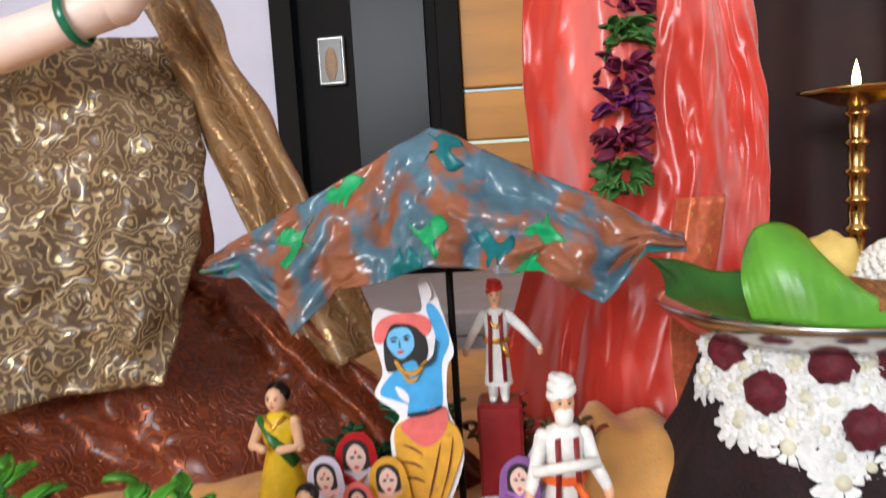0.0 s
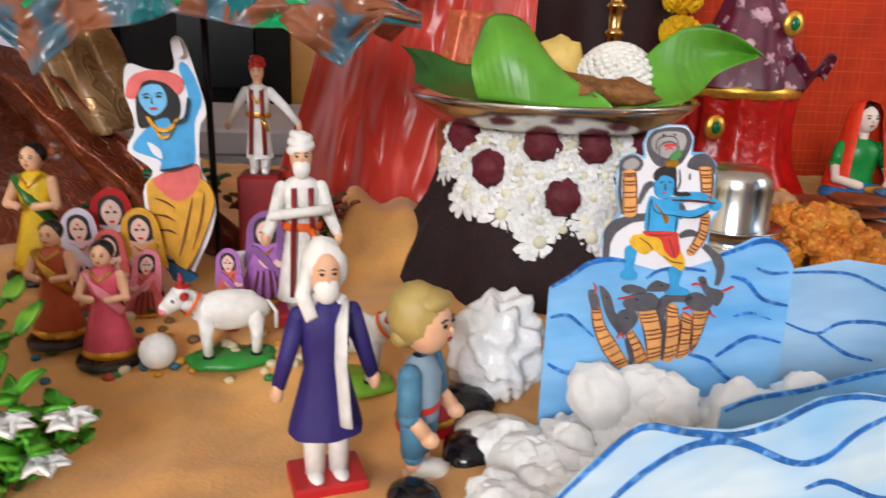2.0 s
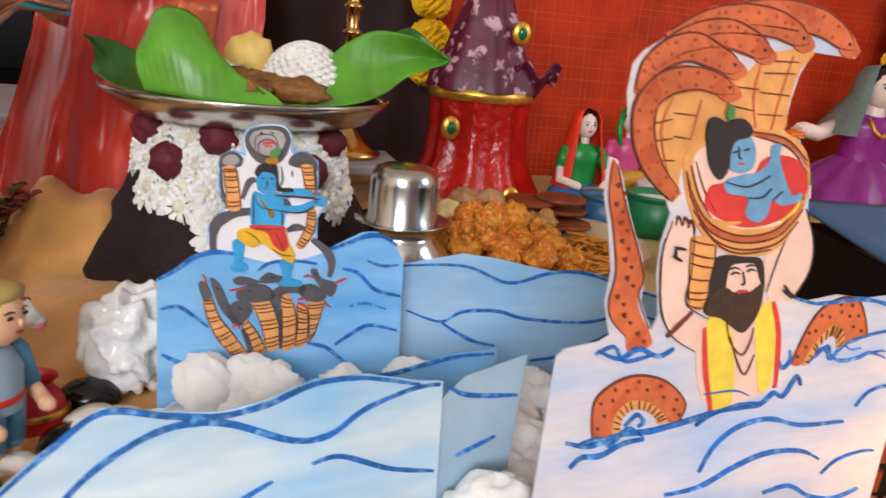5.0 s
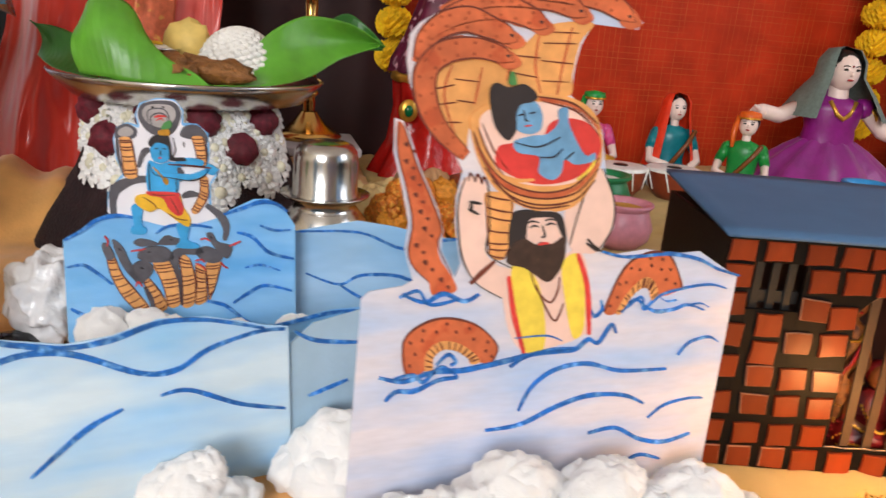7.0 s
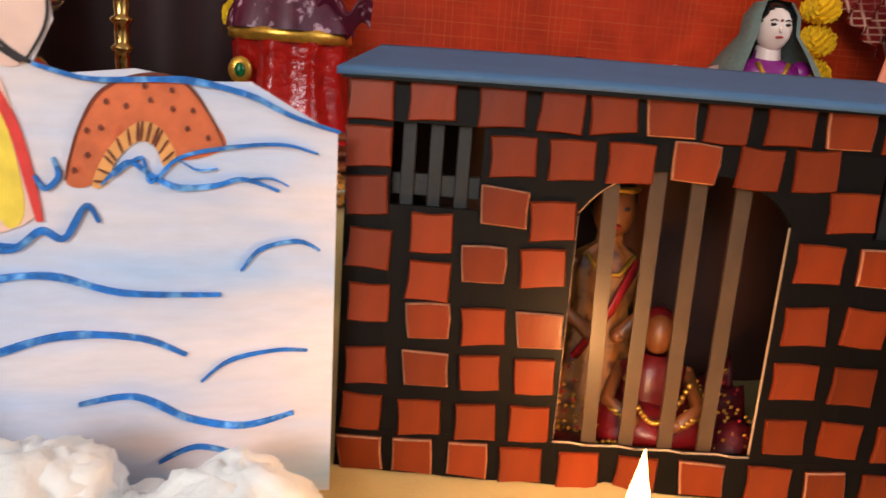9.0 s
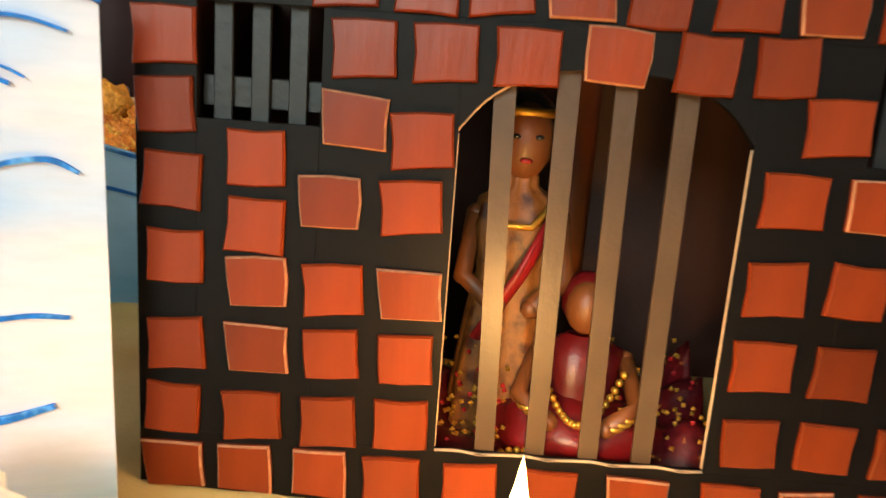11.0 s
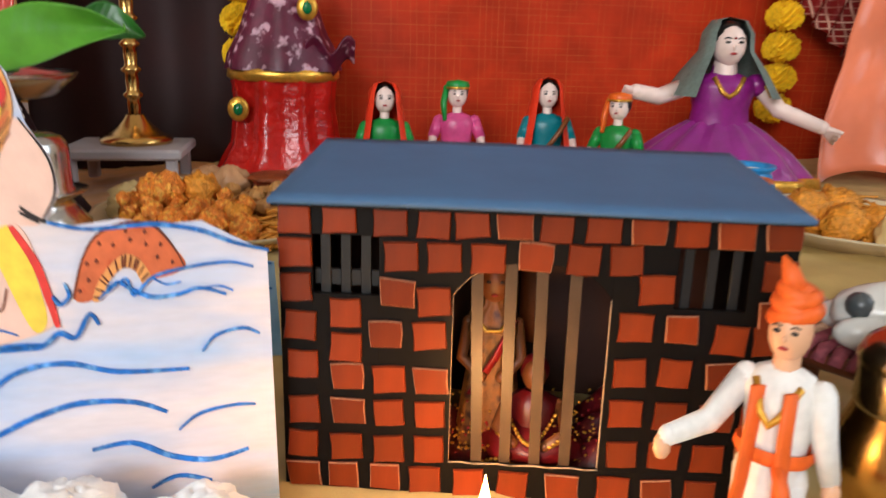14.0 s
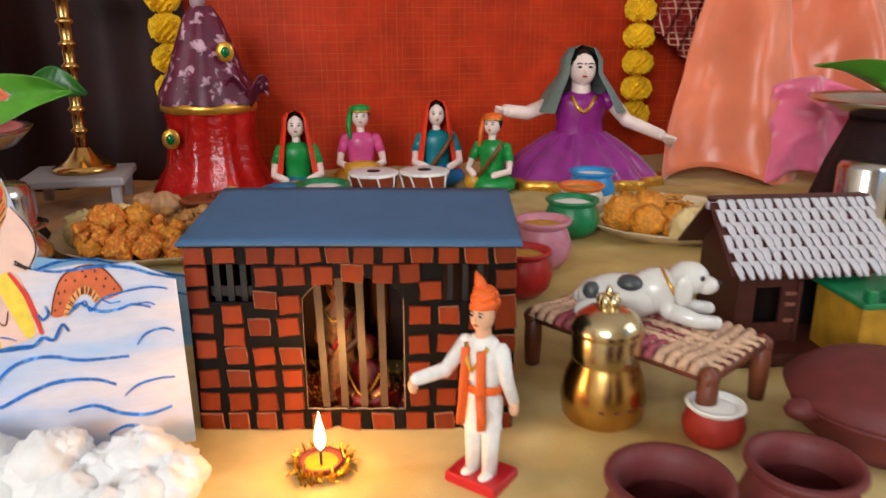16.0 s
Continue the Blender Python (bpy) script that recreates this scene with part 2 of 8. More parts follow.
    def mesh(s, name):
        me = bpy.data.meshes.new(name)
        me.from_pydata([(x * s.k, y * s.k, z * s.k) for x, y, z in s.v], [], s.f)
        for m in s.mats:
            me.materials.append(m)
        me.polygons.foreach_set("material_index", s.m)
        me.polygons.foreach_set("use_smooth", s.sm)
        me.update()
        bm = bmesh.new()
        bm.from_mesh(me)
        bmesh.ops.recalc_face_normals(bm, faces=bm.faces)
        bm.to_mesh(me)
        bm.free()
        return me


def thing(name, loc, label, category, group="", yaw=0.0, kind="", shape=None):
    """A top-level thing: an Empty at its base, or one mesh where shape is given."""
    ob = new(name, shape.mesh(name) if shape else None)
    ob.matrix_basis = pose(*loc, 0, 0, yaw)
    return tagged(ob, label, category, group, kind)


def part(name, b, parent, label=""):
    ob = new(name, b.mesh(name) if isinstance(b, B) else b)
    ob.parent = parent
    return tagged(ob, label) if label else ob


def smooth_closed(pts, k=5):
    out, n = [], len(pts)
    for i in range(n):
        p = [Vector(pts[(i + d) % n]) for d in (-1, 0, 1, 2)]
        for j in range(k):
            t = j / k
            out.append(tuple(0.5 * (2 * p[1] + (p[2] - p[0]) * t + (2 * p[0] - 5 * p[1] + 4 * p[2] - p[3]) * t * t + (3 * p[1] - p[0] - 3 * p[2] + p[3]) * t ** 3)))
    return out


def smooth_open(pts, k=6):
    q = [pts[0], *pts, pts[-1]]
    out = []
    for i in range(len(pts) - 1):
        p = [Vector(q[i + d]) for d in range(4)]
        for j in range(k):
            t = j / k
            out.append(tuple(0.5 * (2 * p[1] + (p[2] - p[0]) * t + (2 * p[0] - 5 * p[1] + 4 * p[2] - p[3]) * t * t + (3 * p[1] - p[0] - 3 * p[2] + p[3]) * t ** 3)))
    out.append(tuple(pts[-1]))
    return out


def mm(pts):
    return [(u / 1000, z / 1000) for u, z in pts]


def fill(name, parent, pts, material, layer, label=""):
    """A painted patch on a sheet of paper, outline in millimetres along and up the sheet."""
    return part(name, B().prism(smooth_closed(mm(pts)), -0.0006 - 0.00025 * layer, -0.0005, material), parent, label)


def stroke(name, parent, pts, width, material, layer=6, label=""):
    return part(name, B().ribbon(smooth_open(mm(pts)), width / 1000, -0.0006 - 0.00025 * layer, -0.0005, material), parent, label)


def ss(a, b, t):
    t = min(1, max(0, (t - a) / (b - a)))
    return t * t * (3 - 2 * t)


def ground(x, y):
    """Height of the cloth over the table, which steps up towards the back."""
    k = ss(0.35, 0.55, x)
    y0 = 0.475 - 0.105 * ss(0.7, 0.82, x)
    h = 0.033 * ss(0.44, 0.62, y) * (1 - k) + 0.048 * ss(y0, y0 + 0.11, y) * k
    return h + 0.0035 * noise.noise(Vector((x * 9, y * 9, 3))) * ss(0.05, 0.2, abs(x - 0.85)) + 0.002 * noise.noise(Vector((x * 26 + y * 14, y * 7, 8)))


def on(x, y, lift=0.0):
    return (x, y, ground(x, y) + lift)

# ---- room ----
M_WALL = mat("lilac_wall_paint", "d9d6ea", 0.7, var=0.05, scale=6, fine=120, bump=0.15)
M_CREAMW = mat("cream_bounce_wall", "e6d9c2", 0.7, var=0.05, scale=6, fine=120, bump=0.15)
M_FLOOR = mat("stone_floor_tile", "b7ada0", 0.4, var=0.12, scale=12)
M_CEIL = mat("ceiling_white", "f2f0ea", 0.8, var=0.04, scale=5)
M_WOODK = mat("dark_door_wood", "0e0908", 0.6, spec=0.15, var=0.25, scale=20, stretch=(1, 1, 0.08), bump=0.3)
M_OCHRE = mat("ochre_board", "c98a2e", 0.45, var=0.18, scale=14, stretch=(0.15, 1, 1), bump=0.2)
M_GLASSY = mat("dark_door_panel", "0b0e11", 0.35, spec=0.25, var=0.2, scale=9)
M_GREY = mat("grey_plaster", "b9b3b6", 0.7, var=0.07, scale=10)


def slab(name, x0, x1, y0, y1, z0, z1, m, label):
    return thing(name, ((x0 + x1) / 2, (y0 + y1) / 2, z0), label, name.rstrip("_0123456789").split("_")[0], kind="structure",
                 shape=B().box((0, 0, (z1 - z0) / 2), (x1 - x0, y1 - y0, z1 - z0), m, bev=0.002))


slab("floor", -2.6, 3.4, -3.5, 2.3, -0.66, -0.6, M_FLOOR, "pale stone tile floor of the room")
slab("ceiling", -2.6, 3.4, -3.5, 2.3, 2.2, 2.26, M_CEIL, "plain white painted ceiling")
slab("wall_north", -2.6, -0.56, 2.1, 2.2, -0.6, 2.2, M_WALL, "lilac painted plaster wall beside the door")
slab("wall_northeast", 0.62, 3.4, 2.1, 2.2, -0.6, 2.2, M_WALL, "lilac painted plaster wall behind the cloth")
slab("wall_lintel", -0.56, 0.62, 2.1, 2.2, 1.5, 2.2, M_WALL, "lilac painted plaster over the door")
# walls out of view, made cream so that they bounce a warm fill light
slab("wall_west", -2.7, -2.6, -3.5, 2.3, -0.6, 2.2, M_CREAMW, "unseen side wall, cream for warm bounce light")
slab("wall_east", 3.4, 3.5, 0.1, 2.3, -0.6, 2.2, M_CREAMW, "unseen side wall, cream for warm bounce light")
slab("wall_south_low", -2.6, 3.4, -3.5, -3.4, -0.6, 0.9, M_CREAMW, "unseen wall under the window, cream for warm bounce light")
slab("wall_south_high", -2.6, 3.4, -3.5, -3.4, 2.1, 2.2, M_CREAMW, "unseen wall over the window, cream for warm bounce light")
slab("wall_south_west", -2.6, -2.0, -3.5, -3.4, 0.9, 2.1, M_CREAMW, "unseen wall beside the window, cream for warm bounce light")
slab("wall_south_east", -0.2, 3.4, -3.5, -3.4, 0.9, 2.1, M_CREAMW, "unseen wall beside the window, cream for warm bounce light")
slab("wall_corner", 3.4, 3.5, -3.5, 0.1, -0.6, 0.6, M_CREAMW, "unseen wall under the side window, cream for warm bounce light")

door = thing("door_1", (-0.303, 2.12, -0.6), "dark wooden door with glazed panel and small picture", "door", kind="structure")
part("door_frame", B().box((-0.225, 0, 1.05), (0.06, 0.1, 2.1), M_WOODK).box((0.225, 0, 1.05), (0.06, 0.1, 2.1), M_WOODK).box((0, 0, 2.07), (0.39, 0.1, 0.06), M_WOODK), door)
part("door_leaf", B().box((0, 0.02, 1.02), (0.38, 0.04, 2.03), M_WOODK), door)
part("glazed_panel", B().box((0.06, -0.006, 1.25), (0.2, 0.012, 1.1), M_GLASSY), door, "dark glossy glazed panel")
pic = part("picture_frame", B().box((-0.1, -0.014, 1.25), (0.075, 0.016, 0.13), mat("silver_frame", "9a9b98", 0.3, 0.6), bev=0.004), door, "small silver-framed picture")
part("picture", B().box((-0.1, -0.024, 1.25), (0.062, 0.004, 0.115), mat("picture_brown", "4a4034", 0.3)).ell((-0.1, -0.026, 1.24), (0.018, 0.002, 0.045), mat("picture_tan", "9a7a58", 0.5)), pic)
boards = thing("wooden_shelf_back", (0.262, 2.12, -0.6), "ochre yellow wooden boards beside the dark door", "shelf")
for i, (z0, z1) in enumerate(((0.0, 0.55), (0.56, 1.0), (1.01, 1.14), (1.15, 1.5), (1.51, 2.1))):
    part("board", B().box((0, 0, (z0 + z1) / 2), (0.62, 0.05, z1 - z0), M_OCHRE, bev=0.004), boards)
bench = thing("low_bench", (-0.25, 1.62, -0.6), "pale grey plastered low bench by the door", "bench")
part("bench_top", B().box((0, 0, 0.66), (1.0, 0.5, 0.05), M_GREY, bev=0.006), bench)
part("bench_front", B().box((0, -0.22, 0.318), (0.98, 0.05, 0.635), M_GREY), bench)

# ---- table and cloths ----
M_TAN = mat("tan_crepe_cloth", "e6aa60", 0.45, var=0.12, scale=30, second="d49a54", amount=0.45, pscale=6, fine=300, bump=0.5, dist=0.0012, sheen=0.2)
M_CREAM = mat("cream_cotton_cloth", "cdb67c", 0.75, var=0.09, scale=25, second="bfa262", amount=0.45, pscale=5, fine=500, bump=0.4, dist=0.001)
table = thing("display_table", (0.7, 0.42, -0.6), "wide wooden display table hidden under cloths", "table")
part("tabletop", B().box((0, 0, 0.575), (3.1, 1.75, 0.03), M_WOODK), table)
for sx in (-1.45, 1.45):
    for sy in (-0.78, 0.78):
        part("leg", B().box((sx, sy, 0.28), (0.07, 0.07, 0.56), M_WOODK, bev=0.004), table)


def crumple(x, y):
    """Soft folds and finer creases of the unironed cloth."""
    soft = 0.005 * (1 - abs(noise.noise(Vector((x * 7 + y * 5, y * 11 - x * 3, 6))))) ** 3
    fine = 0.0022 * (1 - abs(noise.noise(Vector((x * 24 - y * 10, y * 16 + x * 8, 9))))) ** 4
    return (soft + fine - 0.002) * (1.0 if x < 0.62 else 0.8)


def cloth(name, x0, x1, y0, y1, lift, m, label):
    nx, ny = int((x1 - x0) / 0.008), int((y1 - y0) / 0.008)
    def f(u, v):
        x, y = x0 + (x1 - x0) * u, y0 + (y1 - y0) * v
        crease = 0.0
        if x < 0.7:
            crease = 0.013 * (1 - abs(noise.noise(Vector((x * 6 - y * 4, y * 2.6 + x * 2, 1))))) ** 5 * (1 - ss(0.2, 0.34, x)) * ss(0.02, 0.16, abs(y - 0.56)) * ss(0.03, 0.08, math.hypot(x - 0.16, y - 0.385))
        ridge = 0.052 * ss(0.1, 0.15, x) * (1 - ss(0.2, 0.3, x)) * ss(0.66, 0.745, y) * (1 - ss(0.78, 0.9, y)) * (1 + 0.3 * noise.noise(Vector((x * 30, y * 9, 4))))
        return (x, y, ground(x, y) + lift + crease + ridge + crumple(x, y))
    return thing(name, (0, 0, 0), label, "cloth", shape=B().grid(f, nx, ny, m, 0.001))


cloth("tan_cloth", -0.84, 0.86, -0.44, 1.28, -0.0012, M_TAN, "crumpled tan crepe cloth spread over the table")
cloth("cream_cloth", 0.58, 2.24, -0.44, 1.28, 0.0004, M_CREAM, "cream yellow cotton cloth spread over the table")

# ---- backdrop cloths ----
M_RED = woven("red_handloom", "b03010", "bd5a2a", 0.011, 0.04, 0.5)
def drop(u, v):
    x = 0.36 + 2.0 * u
    return (x, 1.2 + 0.012 * math.sin(x * 11) + 0.02 * noise.noise(Vector((x * 3, v * 1.5, 5))), 0.02 + 1.25 * v)
back = thing("red_backdrop", (0, 0, 0), "red handloom cloth with gold threads hung as backdrop", "cloth", shape=B().grid(drop, 120, 50, M_RED))
# dark sheet added over the red backdrop where it lies in shade
def shade_drop(u, v):
    x = 0.3 + 0.36 * u
    return (x, 1.165 + 0.01 * math.sin(x * 40) + 0.01 * noise.noise(Vector((x * 9, v * 3, 2))), 0.03 + 1.2 * v)
thing("dark_maroon_drape", (0, 0, 0), "dark maroon sheet added for the shade behind the brass lamp", "cloth", shape=B().grid(shade_drop, 60, 40, mat("dark_maroon_shade", "260606", 0.7, var=0.3, scale=14, bump=0.3)))
M_BAND = woven("bandhani_red", "7e1410", "e2b49a", 0.012, 0.22, 0.55)
def band(u, v):
    return (1.58 + 0.24 * v + 0.13 * u, 1.12 + 0.012 * math.sin(u * 25), 0.33 - 0.1 * u + 0.5 * v + 0.06 * u * v)
thing("patterned_drape", (0, 0, 0), "dark red drape with pale dotted pattern and bands", "cloth", shape=B().grid(band, 30, 40, M_BAND))
M_PEACH = mat("peach_satin", "e07a54", 0.32, var=0.14, scale=9, sheen=0.4, fine=700, bump=0.2)
M_PINK = mat("pink_satin", "e0688a", 0.3, var=0.16, scale=9, sheen=0.4, fine=700, bump=0.2)
def peach(u, v):
    w = math.sin(u * 13 + 3.5 * v) * 0.042 + 0.02 * noise.noise(Vector((u * 5, v * 4, 3))) + 0.007 * math.sin(u * 38 + v * 9) + 0.006 * noise.noise(Vector((u * 16, v * 11, 3)))
    return (1.5 + 0.6 * u + (0.25 * v * (1 - u)), 0.88 + w + 0.2 * v, 0.045 + 0.62 * v + 0.03 * math.sin(u * 9) * (1 - v))
pd = thing("peach_sari_drape", (0, 0, 0), "peach orange satin sari falling in soft folds", "cloth")
part("drape", B().grid(peach, 90, 50, M_PEACH), pd)
part("pink_border", B().grid(lambda u, v: (1.68 + 0.23 * u + 0.04 * v, 0.835 + 0.016 * math.sin(u * 11 + 2 * v) + 0.03 * noise.noise(Vector((u * 4, v * 4, 9))) + 0.05 * v, 0.055 + 0.17 * v + 0.02 * math.sin(u * 5)), 50, 20, M_PINK), pd, "bright pink satin border")

M_YEL = mat("marigold_yellow", "fccb00", 0.7, var=0.2, scale=200, fine=900, bump=0.7, dist=0.003)
def garland(x, y, z0, z1, bend):
    g = thing("marigold_garland", (x, y, z0), "string of bright yellow marigold flowers hung before the backdrop", "garland", "marigold garlands")
    k = int((z1 - z0) / 0.052)
    part("string", B().tube([(bend * (i / k) ** 2, 0, 0.052 * i) for i in range(k + 1)], 0.0012, M_YEL, 6), g)
    for i in range(k):
        b, n = B(), 110
        for j in range(n):
            zz = 1 - 2 * (j + 0.5) / n
            a = j * 2.39996 + i
            d = Vector((math.sqrt(1 - zz * zz) * math.cos(a), math.sqrt(1 - zz * zz) * math.sin(a), zz * 0.85))
            s1 = d.orthogonal().normalized() * 0.0075
            s2 = d.cross(s1).normalized() * 0.0075
            c, t = d * 0.018, d * (0.03 + 0.003 * random.random())
            b.add([c - s1, c + s2, c + s1, t + s1 * 0.9, t - s1 * 0.9 + s2 * 0.4], [(0, 2, 3, 4), (0, 1, 4), (1, 2, 3), (1, 3, 4)], M_YEL, False, Matrix.Translation((bend * (i / k) ** 2, 0, 0.026 + 0.052 * i)))
        b.ell((bend * (i / k) ** 2, 0, 0.026 + 0.052 * i), 0.0245, M_YEL, 12)
        part("marigold", b, g)


garland(0.635, 1.12, 0.2, 0.95, -0.08)
garland(1.545, 1.1, 0.13, 0.95, -0.03)

# ---- prison house of card ----
M_BLK = mat("black_card", "0b0807", 0.5, spec=0.15, var=0.25, scale=50, fine=250)
M_SLATE = mat("slate_blue_card", "46688e", 0.7, var=0.07, scale=30, fine=700)
M_BAR = mat("grey_brown_bar", "4a3828", 0.4, var=0.15, scale=60)
M_EDGE = mat("raw_card_edge", "a98c70", 0.8)
M_BRICK = mat("brick_red_tape", "742a0b", 0.33, spec=0.4, var=0.16, scale=90, stretch=(1, 1, 0.25), bump=0.35, fine=180, dist=0.0008)
nt = M_BRICK.node_tree
info, hsv = nt.nodes.new("ShaderNodeObjectInfo"), nt.nodes.new("ShaderNodeHueSaturation")
rng = nt.nodes.new("ShaderNodeMapRange")
rng.inputs["To Min"].default_value, rng.inputs["To Max"].default_value = 0.75, 1.25
nt.links.new(info.outputs["Random"], rng.inputs["Value"])
nt.links.new(rng.outputs[0], hsv.inputs["Value"])
pb = nt.nodes["Principled BSDF"]
nt.links.new(pb.inputs["Base Color"].links[0].from_socket, hsv.inputs["Color"])
nt.links.new(hsv.outputs[0], pb.inputs["Base Color"])

W, H, D, TH = 0.271, 0.168, 0.132, 0.003
jail = thing("card_prison", (0.721, 0.267, 0.0), "black card prison with red paper bricks and barred door", "model house", yaw=-13.2)
arch = smooth_open([(0.0935, 0.121), (0.101, 0.130), (0.110, 0.136), (0.121, 0.1395), (0.140, 0.1405), (0.157, 0.1385), (0.170, 0.132), (0.178, 0.123)], 3)
x0, x1, zb = 0.094, 0.1785, 0.0205
wb = B()
# front wall round the door and two windows
wl, wr, wz0, wz1 = (0.018, 0.054), (0.211, 0.248), 0.119, 0.152
for a, c, z0, z1 in ((0, W, wz1, H), (0, W, 0, zb), (0, wl[0], zb, wz1), (wl[0], wl[1], zb, wz0), (wl[1], x0, zb, wz1), (x1, wr[0], zb, wz1), (wr[0], wr[1], zb, wz0), (wr[1], W, zb, wz1)):
    part("wall_panel", B().box(((a + c) / 2, TH / 2, (z0 + z1) / 2), (c - a, TH, z1 - z0), M_BLK, bev=0.0001), jail)
wb.prism([(x0, wz1), (x1, wz1), (x1, 0.123)] + arch[::-1] + [(x0, 0.121)], 0.0, TH, M_BLK)
part("door_arch", wb, jail)
part("side_wall", B().box((TH / 2, D / 2 + TH, H / 2), (TH, D, H), M_BLK, bev=0.0003), jail)
part("side_wall", B().box((W - TH / 2, D / 2 + TH, H / 2), (TH, D, H), M_BLK, bev=0.0003), jail)
# brown back wall coloured dark for shade; the orange strip paints its lit part
part("back_wall", B().box((W / 2, D + TH * 1.5, H / 2), (W, TH, H), mat("shaded_brown_wall", "3c1a0a", 0.6, var=0.2, scale=30), bev=0.0003), jail)
part("hanging_strip", B().grid(lambda u, v: (0.137 + 0.019 * u, D - 0.002 - 0.004 * math.sin(3.1 * u), 0.045 + 0.12 * v), 6, 10, mat("lit_brown_wall", "8a420f", 0.55, var=0.2, scale=60), 0.0008), jail, "orange-brown strip standing for the lit part of the back wall")
part("roof", B().grid(lambda u, v: (-0.004 + (W + 0.008) * u, -0.006 + 0.15 * v, H + 0.0035 + 0.013 * v + 0.0006 * math.sin(u * 5)), 20, 10, M_SLATE, 0.0028), jail, "slate blue card roof")
part("roof_edge", B().box((W / 2, -0.0045, H + 0.0005), (W + 0.004, 0.002, 0.002), M_BLK, bev=0.0002), jail)
for a, c in ((106, 110), (124.5, 126), (141, 143), (159, 160)):
    part("bar", B().prism([((a - 3) / 1000, 0.146), ((a + 3.4) / 1000, 0.146), ((c + 3.1) / 1000, 0.018), ((c - 3.0) / 1000, 0.018)], 0.0036, 0.0052, M_BAR), jail, "grey-brown taped card bar")
M_WBAR = mat("window_bar_grey", "101011", 0.5)
for x in (0.0245, 0.0355, 0.0465):
    part("window_bar", B().box((x, 0.0045, 0.1355), (0.0055, 0.0018, 0.036), M_WBAR, bev=0.0003), jail)
for x in (0.217, 0.2295, 0.242):
    part("window_bar", B().box((x, 0.0045, 0.1355), (0.0052, 0.0018, 0.036), M_WBAR, bev=0.0003), jail)
part("window_sill_bar", B().box((0.036, 0.0062, 0.127), (0.036, 0.0016, 0.009), M_WBAR, bev=0.0003), jail)
eb = B()
eb.tube([(x0, 0.0012, zb + 0.001 + i * (0.1 / 24)) if i < 24 else (x0, 0.0012, 0.12) for i in range(25)], 0.00045, M_EDGE, 5)
eb.tube([(x1, 0.0012, zb + 0.001 + i * (0.1 / 24)) for i in range(25)], 0.0006, M_EDGE, 5)
eb.tube([(a, 0.0012, b2) for a, b2 in arch[:9]], 0.0008, M_EDGE, 5)
eb.tube([(x0 + (x1 - x0) * i / 12, 0.0005, zb + 0.0005 * math.sin(i * 2.1)) for i in range(13)], 0.0006, M_EDGE, 5)
part("torn_edge", eb, jail, "torn pale edge of the cut card")

# captives behind the bars, sequinned cloth
M_SKIN = mat("painted_skin", "e3b08c", 0.4, var=0.06, scale=60, fine=500, bump=0.1)
M_PALE = mat("pale_doll_skin", "efd6cc", 0.4, var=0.05, scale=60, bump=0.1)
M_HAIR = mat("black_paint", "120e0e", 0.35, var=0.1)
M_GOLD = mat("gold_paint", "d9a441", 0.3, 0.75, var=0.2, scale=150)
M_SILKR = mat("crimson_silk", "8e1018", 0.45, var=0.25, scale=50)
M_MAROON = mat("maroon_sequin_cloth", "4a0d14", 0.3, var=0.4, scale=300, second="b97a3a", amount=0.3, pscale=220, bump=0.6, fine=350)
def inside(u, d, z):
    c, s = math.cos(radians(-13.2)), math.sin(radians(-13.2))
    return (0.721 + u * c - d * s, 0.267 + u * s + d * c, z)
# captives' skin, silk and ivory print darkened: the prison's inner shade is in the colour
M_CAPT = mat("captive_skin_shaded", "70401e", 0.45, var=0.1, scale=90)
M_SILKSH = mat("crimson_silk_shaded", "5c080e", 0.4, var=0.3, scale=80, bump=0.4)
M_IVORY = mat("ivory_print_shaded", "84501f", 0.5, var=0.25, scale=120, second="4a2008", amount=0.42, pscale=130, soft=0.08, bump=0.5)
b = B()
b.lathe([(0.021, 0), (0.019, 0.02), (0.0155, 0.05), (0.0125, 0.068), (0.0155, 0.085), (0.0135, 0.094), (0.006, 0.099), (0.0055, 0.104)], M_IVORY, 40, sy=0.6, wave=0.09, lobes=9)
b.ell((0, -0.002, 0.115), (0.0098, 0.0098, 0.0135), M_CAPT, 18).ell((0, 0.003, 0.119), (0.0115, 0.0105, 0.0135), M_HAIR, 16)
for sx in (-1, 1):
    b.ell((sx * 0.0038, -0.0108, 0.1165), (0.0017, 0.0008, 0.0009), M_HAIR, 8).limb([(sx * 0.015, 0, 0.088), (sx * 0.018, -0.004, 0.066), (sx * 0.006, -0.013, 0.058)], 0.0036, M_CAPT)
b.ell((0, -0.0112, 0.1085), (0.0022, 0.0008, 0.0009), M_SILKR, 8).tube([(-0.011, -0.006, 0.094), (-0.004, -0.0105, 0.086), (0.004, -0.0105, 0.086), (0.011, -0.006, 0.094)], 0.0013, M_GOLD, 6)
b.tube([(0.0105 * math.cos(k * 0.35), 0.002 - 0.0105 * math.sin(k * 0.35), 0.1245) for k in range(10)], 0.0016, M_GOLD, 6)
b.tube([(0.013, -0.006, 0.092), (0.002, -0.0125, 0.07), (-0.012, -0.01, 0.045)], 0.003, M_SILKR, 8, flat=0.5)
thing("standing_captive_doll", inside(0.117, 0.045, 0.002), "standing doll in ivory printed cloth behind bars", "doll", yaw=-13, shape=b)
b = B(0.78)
b.ell((0, 0, 0.018), (0.042, 0.03, 0.02), M_SILKSH, 30, lump=0.25, seed=3).lathe([(0.024, 0.02), (0.018, 0.04), (0.02, 0.055), (0.007, 0.062)], M_SILKSH, 24, sy=0.7, wave=0.06, lobes=6)
